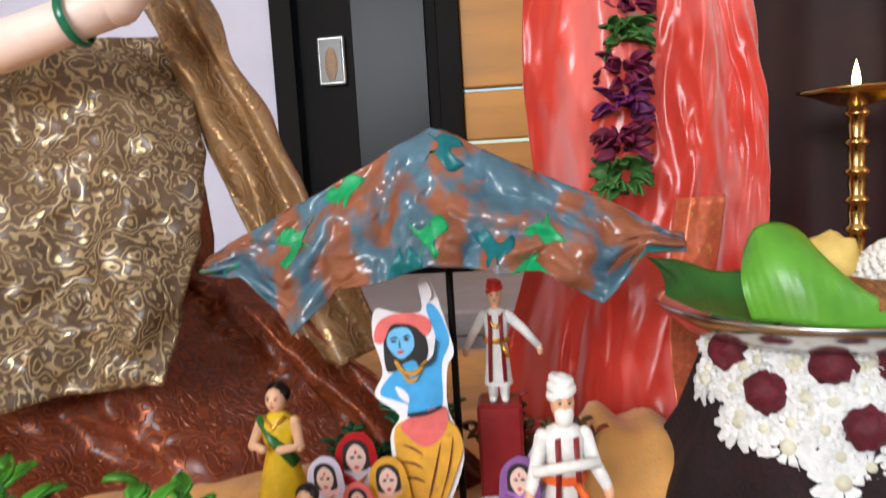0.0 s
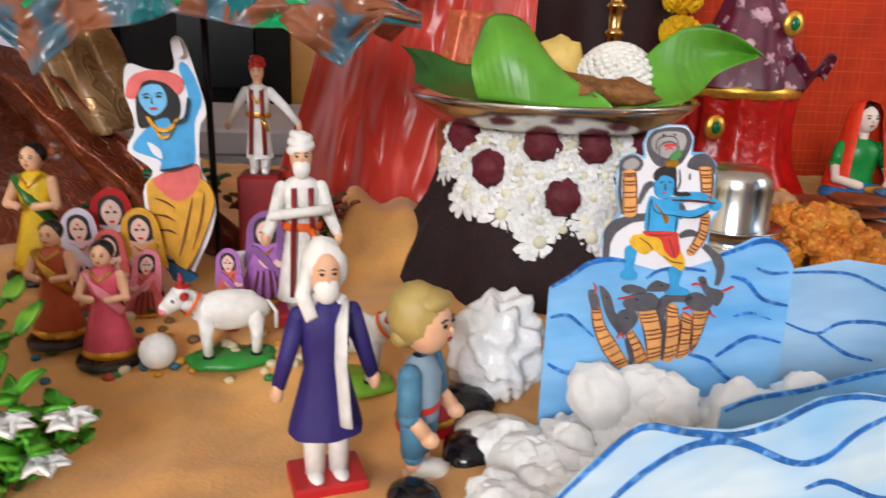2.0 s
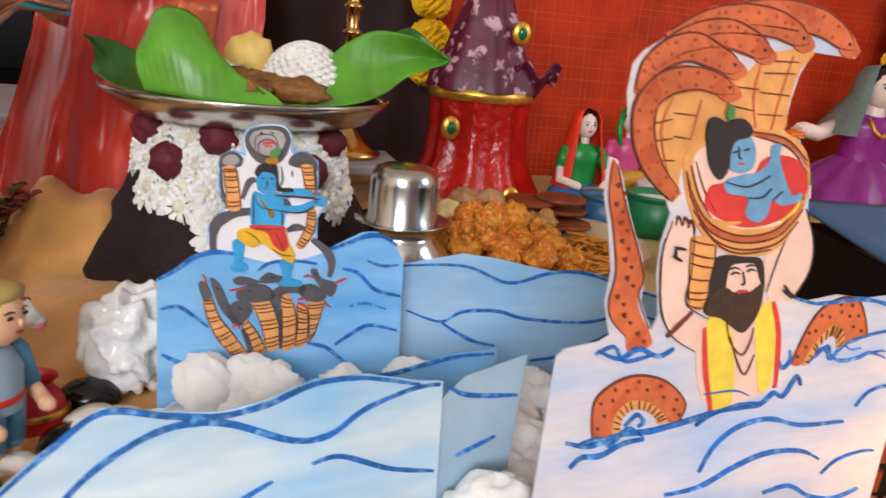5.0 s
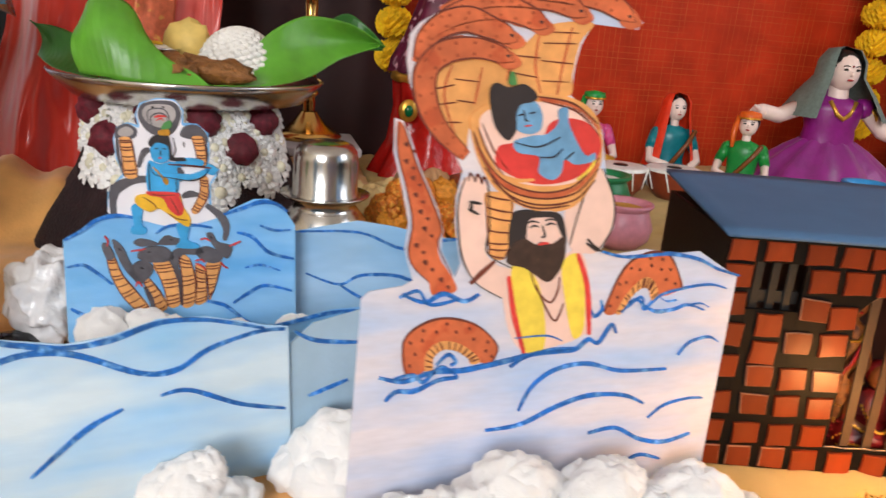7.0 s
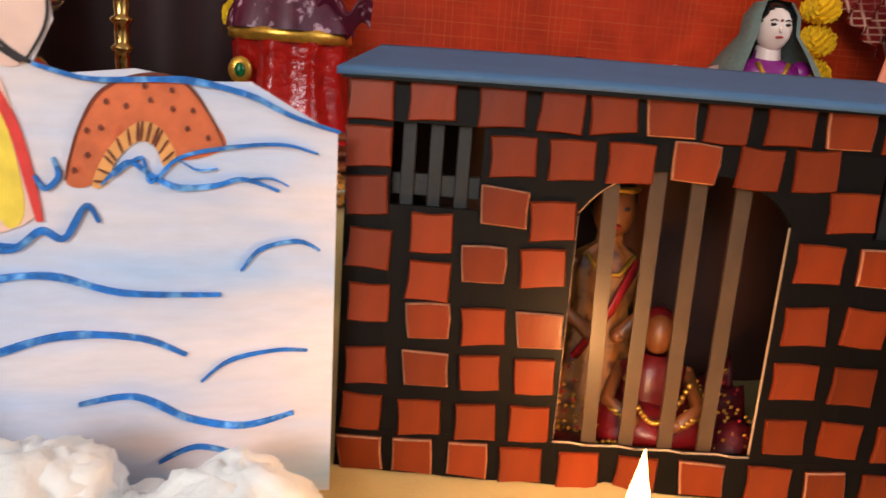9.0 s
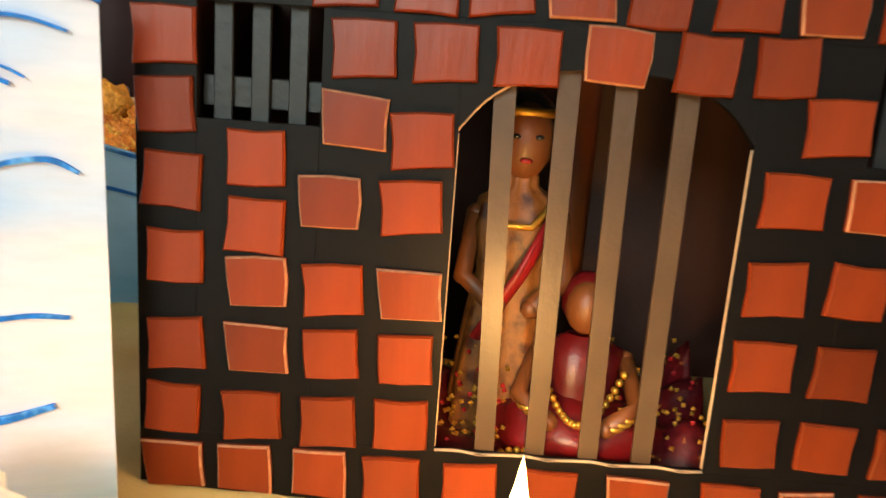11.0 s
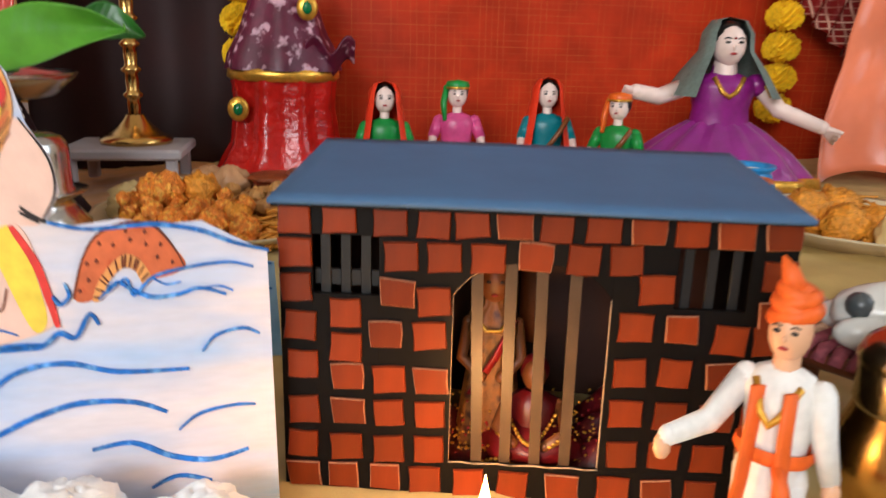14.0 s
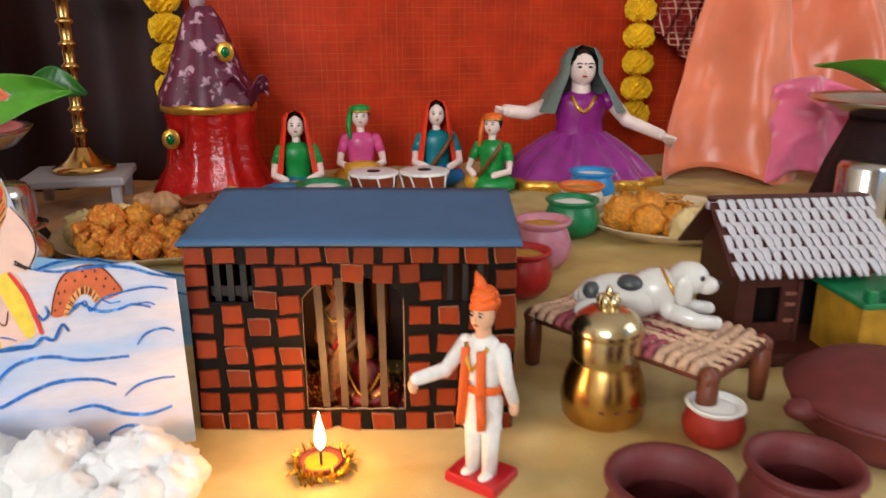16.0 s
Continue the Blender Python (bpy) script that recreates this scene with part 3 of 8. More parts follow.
b.ell((0, -0.001, 0.075), (0.0095, 0.01, 0.0125), M_CAPT, 16).ell((0, 0.004, 0.077), (0.0115, 0.0105, 0.0135), M_SILKSH, 16)
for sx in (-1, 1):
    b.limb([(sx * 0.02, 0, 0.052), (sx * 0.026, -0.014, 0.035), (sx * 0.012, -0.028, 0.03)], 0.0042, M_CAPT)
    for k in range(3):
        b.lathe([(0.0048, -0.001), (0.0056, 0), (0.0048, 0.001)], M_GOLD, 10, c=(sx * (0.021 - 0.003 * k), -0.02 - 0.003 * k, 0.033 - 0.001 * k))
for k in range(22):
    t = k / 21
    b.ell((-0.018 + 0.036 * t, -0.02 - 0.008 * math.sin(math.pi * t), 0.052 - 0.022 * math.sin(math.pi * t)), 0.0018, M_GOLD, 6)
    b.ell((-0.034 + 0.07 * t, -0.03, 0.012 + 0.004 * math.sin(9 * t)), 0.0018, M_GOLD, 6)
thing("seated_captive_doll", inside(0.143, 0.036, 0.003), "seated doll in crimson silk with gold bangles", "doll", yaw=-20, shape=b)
q, b = random.Random(21), B()
for k in range(420):
    side = q.choice((-1, 1))
    u, d, z = side * q.uniform(0.018, 0.052), q.uniform(-0.03, 0.0), abs(q.gauss(0, 0.016)) + 0.004
    a = q.uniform(0, 6.28)
    b.add([(u + 0.0011 * math.cos(a + j * 1.571), d + 0.0004 * (j % 2), z + 0.0011 * math.sin(a + j * 1.571)) for j in range(4)] + [(u, d - 0.0006, z)], [(0, 1, 4), (1, 2, 4), (2, 3, 4), (3, 0, 4)], q.choice((M_GOLD, M_GOLD, M_SILKR)), False)
tagged(thing("sequin_trim", inside(0.136, 0.05, 0.002), "loose gold and crimson sequins on the maroon cloth", "sequins", yaw=-13.2, shape=b), kind="stuff")
thing("sequin_cloth", inside(0.136, 0.05, 0.0015), "maroon cloth with gold sequins on the prison floor", "cloth", yaw=-13.2,
      shape=B().grid(lambda u, v: (-0.055 + 0.11 * u, -0.04 + 0.09 * v, 0.003 + (0.01 + 0.05 * (2 * abs(u - 0.5)) ** 2) * (noise.noise(Vector((u * 5, v * 5, 2))) * 0.5 + 0.5) * math.sin(math.pi * v)), 40, 24, M_MAROON, 0.0008))

# bricks of the prison, one by one
BR = [(161, (9, 33, 60, 83, 103, 125, 147, 171, 194, 216, 238, 262)), (142, (9, 66, 89, 112)), (144, (137, 162, 184)), (122.5, (9,)), (121, (64,)), (117, (84,)), (129, (201,)), (139, (263,)), (100.5, (11,)), (108, (36,)), (108, (192, 216)), (103, (242, 263)),
      (89, (36,)), (97, (58, 82)), (118, (263,)), (77, (12,)), (71, (37, 60, 83)), (82, (191, 215, 240, 263)), (50, (12, 37, 60, 83)), (57, (191, 215, 240, 262)), (28, (11, 36, 60, 83)), (32, (191, 214, 238, 262)), (9.5, (11, 34, 58, 81, 106, 131, 159, 188, 212, 236, 261))]
M_WORN = mat("worn_brick_edge", "a87050", 0.6, var=0.3, scale=300)
brick_meshes = []
for i in range(7):
    w, h = random.uniform(0.0165, 0.019), random.uniform(0.0148, 0.0164)
    j = lambda: random.uniform(-0.0008, 0.0008)
    q = [(-w / 2 + j(), -h / 2 + j()), (j() * 0.5, -h / 2 + j() * 0.4), (w / 2 + j(), -h / 2 + j()), (w / 2 + j() * 0.3, j()), (w / 2 + j(), h / 2 + j()), (j(), h / 2 + j() * 0.4), (-w / 2 + j(), h / 2 + j()), (-w / 2 + j() * 0.3, 0)]
    qi = [(u * 0.93, z * 0.93) for u, z in q]
    bb = B().add([(u, -0.0022, z) for u, z in qi] + [(u, -0.0013, z) for u, z in q] + [(u, -0.0001, z) for u, z in q], [tuple(range(8))], M_BRICK, False)
    bb.add([(u, -0.0022, z) for u, z in qi] + [(u, -0.0013, z) for u, z in q], [(k, (k + 1) % 8, 8 + (k + 1) % 8, 8 + k) for k in range(8)], M_WORN if i % 2 else M_BRICK, False)
    bb.add([(u, -0.0013, z) for u, z in q] + [(u, -0.0001, z) for u, z in q], [(k, (k + 1) % 8, 8 + (k + 1) % 8, 8 + k) for k in range(8)], M_BRICK, False)
    brick_meshes.append(bb.mesh("brick"))
for z, us in BR:
    for u in us:
        o = part("brick", random.choice(brick_meshes), jail)
        o.matrix_basis = Matrix.Translation((u / 1000, 0, z / 1000 + random.uniform(-0.0005, 0.0005))) @ Matrix.Rotation(radians(random.uniform(-4, 4)), 4, "Y")

# ---- painted paper scenery ----
M_PAPER = mat("paper_blue_wash", "ddd6dc", 0.75, var=0.05, scale=160, second="9cc0ec", amount=0.42, pscale=16, stretch=(0.4, 1, 1.7), bump=0.2, soft=0.16)
M_PAPW = mat("white_paper", "eceaf0", 0.75, var=0.04, scale=40)
M_WASH = mat("cyan_wash_paper", "90c6f2", 0.7, var=0.08, scale=30, second="5fa8e4", amount=0.45, pscale=18, stretch=(0.5, 1, 1.6), bump=0.2, soft=0.16)
M_WASHD = mat("pale_cyan_paper", "aacfee", 0.7, var=0.08, scale=30, second="7fb2dc", amount=0.45, pscale=14, stretch=(0.5, 1, 1.6), bump=0.2, soft=0.18)
M_BLUE = mat("blue_crayon", "1a66ba", 0.7, var=0.3, scale=300, second="6fa9e2", amount=0.4, pscale=200, soft=0.1)
M_OR = mat("orange_crayon", "c9673d", 0.7, var=0.16, scale=120, second="b4512c", amount=0.4, pscale=60)
M_ORL = mat("light_orange_crayon", "e0a05c", 0.7, var=0.14, scale=100)
M_INK = mat("dark_ink", "2a2426", 0.7)
M_BROWN = mat("brown_ink", "6a3020", 0.7)
M_FLESH = mat("flesh_crayon", "ecc9bb", 0.7, var=0.06, scale=80)
M_YELC = mat("yellow_crayon", "ead04a", 0.7, var=0.12, scale=120)
M_REDC = mat("red_crayon", "d23a35", 0.7, var=0.12, scale=120)
M_SKYC = mat("sky_blue_crayon", "6d9fc8", 0.7, var=0.14, scale=120)
M_CYANC = mat("cyan_crayon", "3f9fd8", 0.7, var=0.14, scale=120)
M_GREYC = mat("grey_crayon", "57545a", 0.7, var=0.18, scale=150)


def sheet(name, p0, yaw, outline, m, label, lean=0.0):
    t = thing(name, (p0[0], p0[1], 0.0), label, "paper scenery", "painted paper scenery", yaw)
    part("paper_sheet", B().prism(mm(outline), -0.0005, 0.0005, m), t)
    return t


M_PALEG = mat("pale_grey_crayon", "a9a3a2", 0.7)
M_GREENC = mat("green_crayon", "4f8a4a", 0.7, var=0.15, scale=120)
M_RUSTC = mat("rust_crayon", "a04a26", 0.7, var=0.2, scale=200)
mango = mat("mango_crayon", "e8b428", 0.7, var=0.14, scale=120)
beard = mat("beard_brown", "3d2a22", 0.7, var=0.3, scale=200)


def painted_snake(sheet_, pts, w, layer):
    """An orange serpent neck and head with dark outline, spots and eye."""
    stroke("snake_neck", sheet_, pts, w, M_OR, layer)
    c = smooth_open(pts, 6)
    n = len(c)
    edges = ([], [])
    for i in range(1, n):
        a, b2 = Vector(c[i - 1]), Vector(c[min(i + 1, n - 1)])
        d = (b2 - a).normalized()
        h = w / 2 * (0.35 + 0.65 * math.sin(math.pi * (0.08 + 0.84 * i / (n - 1)))) * 0.98
        edges[0].append((c[i][0] - d.y * h, c[i][1] + d.x * h))
        edges[1].append((c[i][0] + d.y * h, c[i][1] - d.x * h))
        if i % 3 == 1 and i < n - 3:
            for o in (-0.3, 0.25):
                q = (c[i][0] - d.y * h * o * 2, c[i][1] + d.x * h * o * 2)
                fill("neck_spot", sheet_, [(q[0] - 0.9, q[1]), (q[0], q[1] + 1.0), (q[0] + 0.9, q[1]), (q[0], q[1] - 0.9)], M_RUSTC, layer + 1)
    for e in edges:
        stroke("snake_outline", sheet_, e[::4] + [c[-1]], 0.9, M_BROWN, layer + 1)
    x, z = c[-1]
    fill("snake_head", sheet_, [(x - 7, z + 6), (x + 1, z + 3), (x + 4, z - 1), (x - 2, z - 4), (x - 9, z - 1)], M_OR, layer + 1)
    fill("snake_eye", sheet_, [(x - 5, z + 3), (x - 3, z + 3.2), (x - 3.6, z + 1.6)], M_INK, layer + 2)


def painted_belly(sheet_, left, right, n, layer):
    """A pale orange serpent belly with brown cross stripes."""
    fill("serpent_belly", sheet_, left + right[::-1], M_ORL, layer)
    so, si = smooth_open(left, 6), smooth_open(right, 6)
    for k in range(n):
        i = round((k + 0.5) / n * (len(so) - 1))
        a, c = so[i], si[min(i, len(si) - 1)]
        stroke("belly_stripe", sheet_, [a, ((a[0] + c[0]) / 2, (a[1] + c[1]) / 2 - 0.5), c], 1.0, M_BROWN, layer + 1)
    for e in (left, right):
        stroke("belly_outline", sheet_, e, 0.8, M_BROWN, layer + 1)


def painted_coil(sheet_, outer, inner):
    """A serpent coil arching out of the water: spotted back, ribbed belly."""
    fill("snake_coil", sheet_, outer + inner[::-1], M_OR, 2)
    so, si = smooth_open(outer, 6), smooth_open(inner, 6)
    stroke("coil_outline", sheet_, outer, 1.1, M_BROWN, 4)
    mid = [(sum(p[0] for p in inner) / len(inner), min(p[1] for p in inner))]
    core = [(p[0] * 0.7 + mid[0][0] * 0.3, p[1] * 0.7 + mid[0][1] * 0.3) for p in inner]
    fill("coil_belly", sheet_, inner + core[::-1], M_ORL, 3)
    sc = smooth_open(core, 6)
    for k in range(1, 14):
        a, c, o = si[k * (len(si) - 1) // 14], sc[k * (len(sc) - 1) // 14], so[k * (len(so) - 1) // 14]
        stroke("coil_rib", sheet_, [a, c], 0.8, M_BROWN, 5)
        q = (o[0] * (0.45 + 0.3 * (k % 2)) + a[0] * (0.55 - 0.3 * (k % 2)), o[1] * (0.45 + 0.3 * (k % 2)) + a[1] * (0.55 - 0.3 * (k % 2)))
        fill("coil_spot", sheet_, [(q[0] - 0.8, q[1]), (q[0], q[1] + 1.2), (q[0] + 0.8, q[1]), (q[0], q[1] - 1.0)], M_BROWN, 5)


# father carrying the child through the river
pv = sheet("painted_river_cutout", (0.48, 0.228), 4.8, [(-6, 0), (-2.4, 141.1), (1.7, 145.1), (20, 147.6), (25.4, 150.6), (22.2, 159.6), (19.6, 168.3), (20.8, 182.8), (16.1, 201.7), (10.6, 219.9), (10.1, 237.1), (14.4, 235.9), (18.2, 228.9), (25.7, 210.9), (36.8, 189.6), (40.3, 178.6), (40, 167.5), (49.3, 151.8), (51.8, 159.3), (46.6, 182.1), (45.9, 196.7), (48.4, 211), (42.9, 220.3), (32.2, 227), (23.8, 240.1), (17.1, 252.8), (14.3, 265.3), (15.1, 277.7), (19.7, 283.5), (29.8, 289.8), (38.4, 297.5), (60.3, 305.3), (81.2, 309.4), (101, 310.5), (118.2, 307.9), (132.6, 300.3), (142.7, 292.8), (140.1, 288.9), (113.6, 289.8), (107.8, 278.8), (106, 267.4), (105.5, 252.7), (121.1, 243.8), (127.8, 233.8), (133.2, 211.3), (141.8, 195.6), (143.9, 179.6), (137.2, 165.6), (146, 163), (168, 166), (190, 163), (206, 164), (222, 155), (237, 147), (239, 0)], M_PAPER, "painted paper cut-out of bearded bearer in river waves")
fill("snake_hood", pv, [(25.6, 240.2), (19.8, 257.2), (20.8, 271.9), (35.5, 275), (70.5, 275.2), (87.2, 287.3), (112.9, 290.4), (106.9, 279.9), (104.8, 263.9), (104.2, 252.2), (80.5, 246.6), (51.8, 236.5), (47.6, 220.3)], M_ORL, 1)
stroke("hood_line", pv, [(37.7, 264.6), (34.6, 249.3), (43.4, 227.2)], 1.1, M_OR, 3)
stroke("hood_line", pv, [(53.7, 264.4), (51.2, 245.5)], 1.1, M_OR, 3)
stroke("hood_line", pv, [(70.7, 272), (67.5, 258.5)], 1.1, M_OR, 3)
stroke("hood_line", pv, [(83.1, 283.1), (82.7, 267.2), (87.5, 253.3)], 1.1, M_OR, 3)
stroke("hood_line", pv, [(101.2, 287.3), (98.3, 268.1), (97, 250.7)], 1.1, M_OR, 3)
stroke("hood_rib", pv, [(29.2, 252.3), (39.7, 255)], 0.7, M_BROWN, 3)
stroke("hood_rib", pv, [(31.8, 244.8), (41.6, 246.3)], 0.7, M_BROWN, 3)
stroke("hood_rib", pv, [(37, 236.1), (45, 236.3)], 0.7, M_BROWN, 3)
stroke("hood_rib", pv, [(39.6, 257.8), (52.7, 257.1)], 0.7, M_BROWN, 3)
stroke("hood_rib", pv, [(41.3, 247.4), (51.8, 246.4)], 0.7, M_BROWN, 3)
stroke("hood_rib", pv, [(67.3, 263), (84.9, 261)], 0.7, M_BROWN, 3)
stroke("hood_rib", pv, [(70, 271.3), (85.2, 270.9)], 0.7, M_BROWN, 3)
stroke("hood_rib", pv, [(85.5, 278.4), (104.7, 279.3)], 0.7, M_BROWN, 3)
stroke("hood_rib", pv, [(85.6, 269.6), (104, 269.1)], 0.7, M_BROWN, 3)
stroke("hood_rib", pv, [(87, 259.5), (102.4, 259.6)], 0.7, M_BROWN, 3)
stroke("hood_rib", pv, [(88, 284.1), (105.5, 284.7)], 0.7, M_BROWN, 3)
painted_snake(pv, [(56.1, 300.4), (77, 304.4), (99.7, 304.8), (120.2, 301.5), (137.6, 292.6)], 13, 2)
painted_snake(pv, [(30.1, 288.2), (51.3, 298.3), (72.3, 301), (92.5, 299.4), (108.5, 293)], 13, 3)
painted_snake(pv, [(21, 277.1), (37.7, 288.9), (57.7, 293.9), (74.8, 291.1), (87, 286)], 12.5, 4)
painted_snake(pv, [(20.2, 264.6), (24.9, 278.8), (40.8, 286.7), (57.5, 283.3), (71.4, 278.3)], 12.5, 5)
painted_snake(pv, [(48.9, 219.2), (34.4, 231.5), (25.2, 246.7), (24.6, 262.7), (36.2, 271.7), (54.4, 273.3), (70.5, 268.2)], 12, 6)
fill("arm", pv, [(49.7, 207.5), (61.5, 205), (66.2, 181.6), (65.7, 166.4), (73.4, 158.3), (81.7, 155.2), (86.1, 142.9), (79.3, 138.8), (62.3, 147.9), (52.7, 161.9), (48, 182.1), (47.3, 196.7)], M_FLESH, 2)
fill("arm", pv, [(110.7, 188.3), (119.2, 203.6), (129.8, 213.8), (140.5, 195.6), (141.9, 179.6), (134.8, 165.7), (126.9, 164.4), (118.2, 166.4)], M_FLESH, 2)
fill("painted_torso", pv, [(77.4, 147.5), (82, 156.5), (89.1, 162.8), (111, 163.2), (121.5, 166.3), (128.6, 158.3), (132.8, 135.7), (135.4, 114.7), (109.3, 105.5), (95.3, 104.5), (84.2, 119.7)], M_FLESH, 3)
stroke("arm_outline", pv, [(49.7, 207.5), (47.2, 195.5), (48, 182.1), (52.7, 161.9), (62.3, 147.9), (77.8, 138.9)], 0.8, M_INK, 4)
stroke("arm_outline", pv, [(63.2, 203.8), (66.2, 181.6), (66.4, 165.9), (82, 156.5)], 0.8, M_INK, 4)
stroke("arm_outline", pv, [(130.5, 213.8), (140.8, 195.6), (142.2, 179.6), (135.1, 165.7)], 0.8, M_INK, 4)
stroke("arm_outline", pv, [(116.3, 169.7), (118.5, 185.5), (122.5, 203.6)], 0.8, M_INK, 4)
stroke("arm_ring", pv, [(58.2, 148.1), (64, 154.1), (71.3, 161)], 2.6, M_BROWN, 6)
stroke("arm_ring", pv, [(53, 194.7), (60.1, 193.6)], 1.6, M_INK, 6)
stroke("arm_ring", pv, [(52.7, 190.8), (59, 187.7)], 1.6, M_INK, 6)
stroke("arm_ring", pv, [(54.3, 193.7), (54.7, 189.3)], 1.6, M_INK, 6)
stroke("arm_ring", pv, [(127, 173.3), (131.5, 169.1), (137.2, 165.6)], 1.6, M_INK, 6)
stroke("arm_ring", pv, [(126.4, 170.9), (134.5, 165.7)], 1.6, M_INK, 6)
stroke("finger_line", pv, [(51.5, 205.8), (52.5, 210.1), (55.1, 205.8)], 0.7, M_BROWN, 6)
stroke("finger_line", pv, [(55.2, 205.3), (56.6, 209.6), (59.3, 204.8)], 0.7, M_BROWN, 6)
stroke("finger_line", pv, [(58.9, 204.3), (60.3, 208.2), (63, 203.8)], 0.7, M_BROWN, 6)
painted_belly(pv, [(62.2, 199.5), (63.9, 186.7), (66.7, 171.5), (68.4, 163.7)], [(77.4, 196.9), (79.2, 183.8), (79.2, 171), (76.5, 161.8)], 7, 3)
fill("basket", pv, [(49.6, 236.4), (56.9, 215.8), (71, 198.9), (94.9, 189.3), (116.5, 192.8), (127.4, 211.2), (128, 228.8), (120.8, 243.8), (105.9, 251.6), (84.8, 252.3), (65.9, 247.7), (53.6, 243.4)], M_ORL, 4)
fill("basket_lining", pv, [(54.8, 235.5), (60.9, 220.5), (72.2, 208.7), (91.2, 203.7), (115.2, 206.7), (125.7, 221.3), (124, 233.7), (110.7, 245.4), (88.7, 248.8), (69.1, 246.2), (57.7, 242.4)], M_FLESH, 5)
stroke("basket_weave", pv, [(53.3, 226.9), (68.9, 208.2), (92.1, 200.2), (114.3, 204.1), (126.7, 220.1)], 1, M_BROWN, 6)
stroke("basket_weave", pv, [(55.8, 220.9), (71.2, 203.3), (93, 196.7), (115.5, 200), (127.6, 213.8)], 1, M_BROWN, 6)
stroke("basket_weave", pv, [(59.7, 213.4), (75.1, 198.9), (93.9, 193.1), (115, 195.9), (126.5, 207.4)], 1, M_BROWN, 6)
stroke("basket_weave", pv, [(64.6, 206.7), (79.9, 195.1), (94.4, 191.1), (112.6, 192.9)], 1, M_BROWN, 6)
stroke("basket_weave", pv, [(53.9, 234.3), (61.6, 220.1), (70.9, 209.6)], 1, M_BROWN, 6)
stroke("basket_weave", pv, [(55.9, 236.6), (63.8, 222.9), (73.2, 212)], 1, M_BROWN, 6)
stroke("basket_weave", pv, [(85.6, 251.4), (106.6, 248.8), (123.2, 238.6)], 1, M_BROWN, 6)
stroke("basket_weave", pv, [(88.5, 249.2), (109.7, 244.4), (125.1, 232.2)], 1, M_BROWN, 6)
stroke("basket_weave", pv, [(51.7, 231.9), (57, 220.5)], 1, M_BROWN, 6)
stroke("basket_rim", pv, [(54.5, 224.2), (70, 205.7), (92.6, 198.5), (114.9, 202.1), (127.3, 216.8)], 2.6, M_OR, 5)
stroke("basket_rim", pv, [(86.5, 250.3), (107.8, 246.7), (124.4, 235.7)], 2.6, M_OR, 5)
fill("red_blanket", pv, [(66.3, 224.1), (67.7, 213.5), (91, 204.7), (114.7, 208.7), (126.4, 221.3), (125.4, 231.3), (115.5, 239.3), (102.7, 240.8), (94.5, 237.7), (90.4, 230.5), (73.8, 226.6)], M_REDC, 6)
stroke("blanket_border", pv, [(68.5, 209.6), (78.6, 206.7), (89.2, 207.2)], 2.2, M_ORL, 7)
stroke("blanket_border", pv, [(115, 207.4), (122.1, 213.7), (124.4, 219.3)], 1.8, M_YELC, 7)
fill("painted_child_body", pv, [(74.8, 227.3), (84.4, 230.8), (93, 232), (99, 237.9), (98.6, 245), (103.7, 246.1), (105.8, 237.6), (117.3, 221.7), (123.4, 222.8), (123.4, 218.3), (112.7, 215.9), (105.7, 218.6), (104.6, 211.2), (99.5, 207.2), (91.2, 211.1), (90.2, 219.7), (77.9, 221.7)], M_SKYC, 8)
fill("painted_child_head", pv, [(73, 241.7), (75.8, 233.7), (83.6, 231.8), (89.3, 234.8), (88.9, 243.2), (83.2, 249.5), (75.7, 248.3)], M_SKYC, 9)
fill("painted_child_hair", pv, [(58.9, 253.7), (62.3, 257.2), (69.2, 255.2), (77.8, 257.2), (84.8, 252.3), (82.9, 248.6), (76.3, 246.9), (74.3, 241.3), (75, 233.7), (71.1, 228.2), (64, 234.1), (60.2, 243.6)], M_INK, 10)
fill("feather", pv, [(68.8, 257), (68.6, 262.4), (70.7, 262.9), (72.7, 257.2)], M_GREENC, 10)
stroke("painted_eye", pv, [(75.2, 241.1), (78.1, 242.1)], 0.8, M_INK, 11)
stroke("painted_eye", pv, [(81.5, 242.5), (85, 243.5)], 0.8, M_INK, 11)
stroke("painted_eye", pv, [(78.2, 244.2), (79.7, 239.2), (81.6, 238.8)], 0.8, M_INK, 11)
stroke("painted_mouth", pv, [(79.6, 235.9), (83.6, 236.5)], 0.9, M_REDC, 11)
stroke("child_line", pv, [(74.8, 227.3), (88.8, 225.2), (101.2, 230.7)], 0.7, M_INK, 11)
stroke("child_line", pv, [(90.2, 219.7), (98.6, 220), (103.5, 224.5)], 0.7, M_INK, 11)
stroke("child_line", pv, [(105.7, 218.6), (110.7, 223.1)], 0.7, M_INK, 11)
fill("painted_face", pv, [(85, 184.9), (86.1, 175.4), (97.3, 167.2), (109.3, 169.4), (110.7, 179.9), (106.9, 188.3), (94.8, 189.6)], M_FLESH, 5)
fill("painted_hair", pv, [(78.6, 186.3), (84.1, 190), (94.8, 189.6), (106.9, 188.3), (111.7, 179.9), (113.4, 170.8), (108.1, 178.9), (103.9, 185.3), (95.7, 186), (88.8, 184.1), (88.5, 172.8), (87.9, 167.6), (79, 169.5)], M_INK, 6)
fill("painted_beard", pv, [(78.7, 160.1), (81.1, 171), (87.7, 173.8), (94.6, 170.5), (98, 171.9), (104.6, 170.6), (111.8, 174.6), (113.7, 163.9), (111.5, 154.8), (105.2, 148), (96.2, 152.6), (88.9, 157)], beard, 7)
stroke("painted_eye", pv, [(89.8, 180.2), (92.5, 181.4), (95.2, 180.6)], 0.9, M_INK, 8)
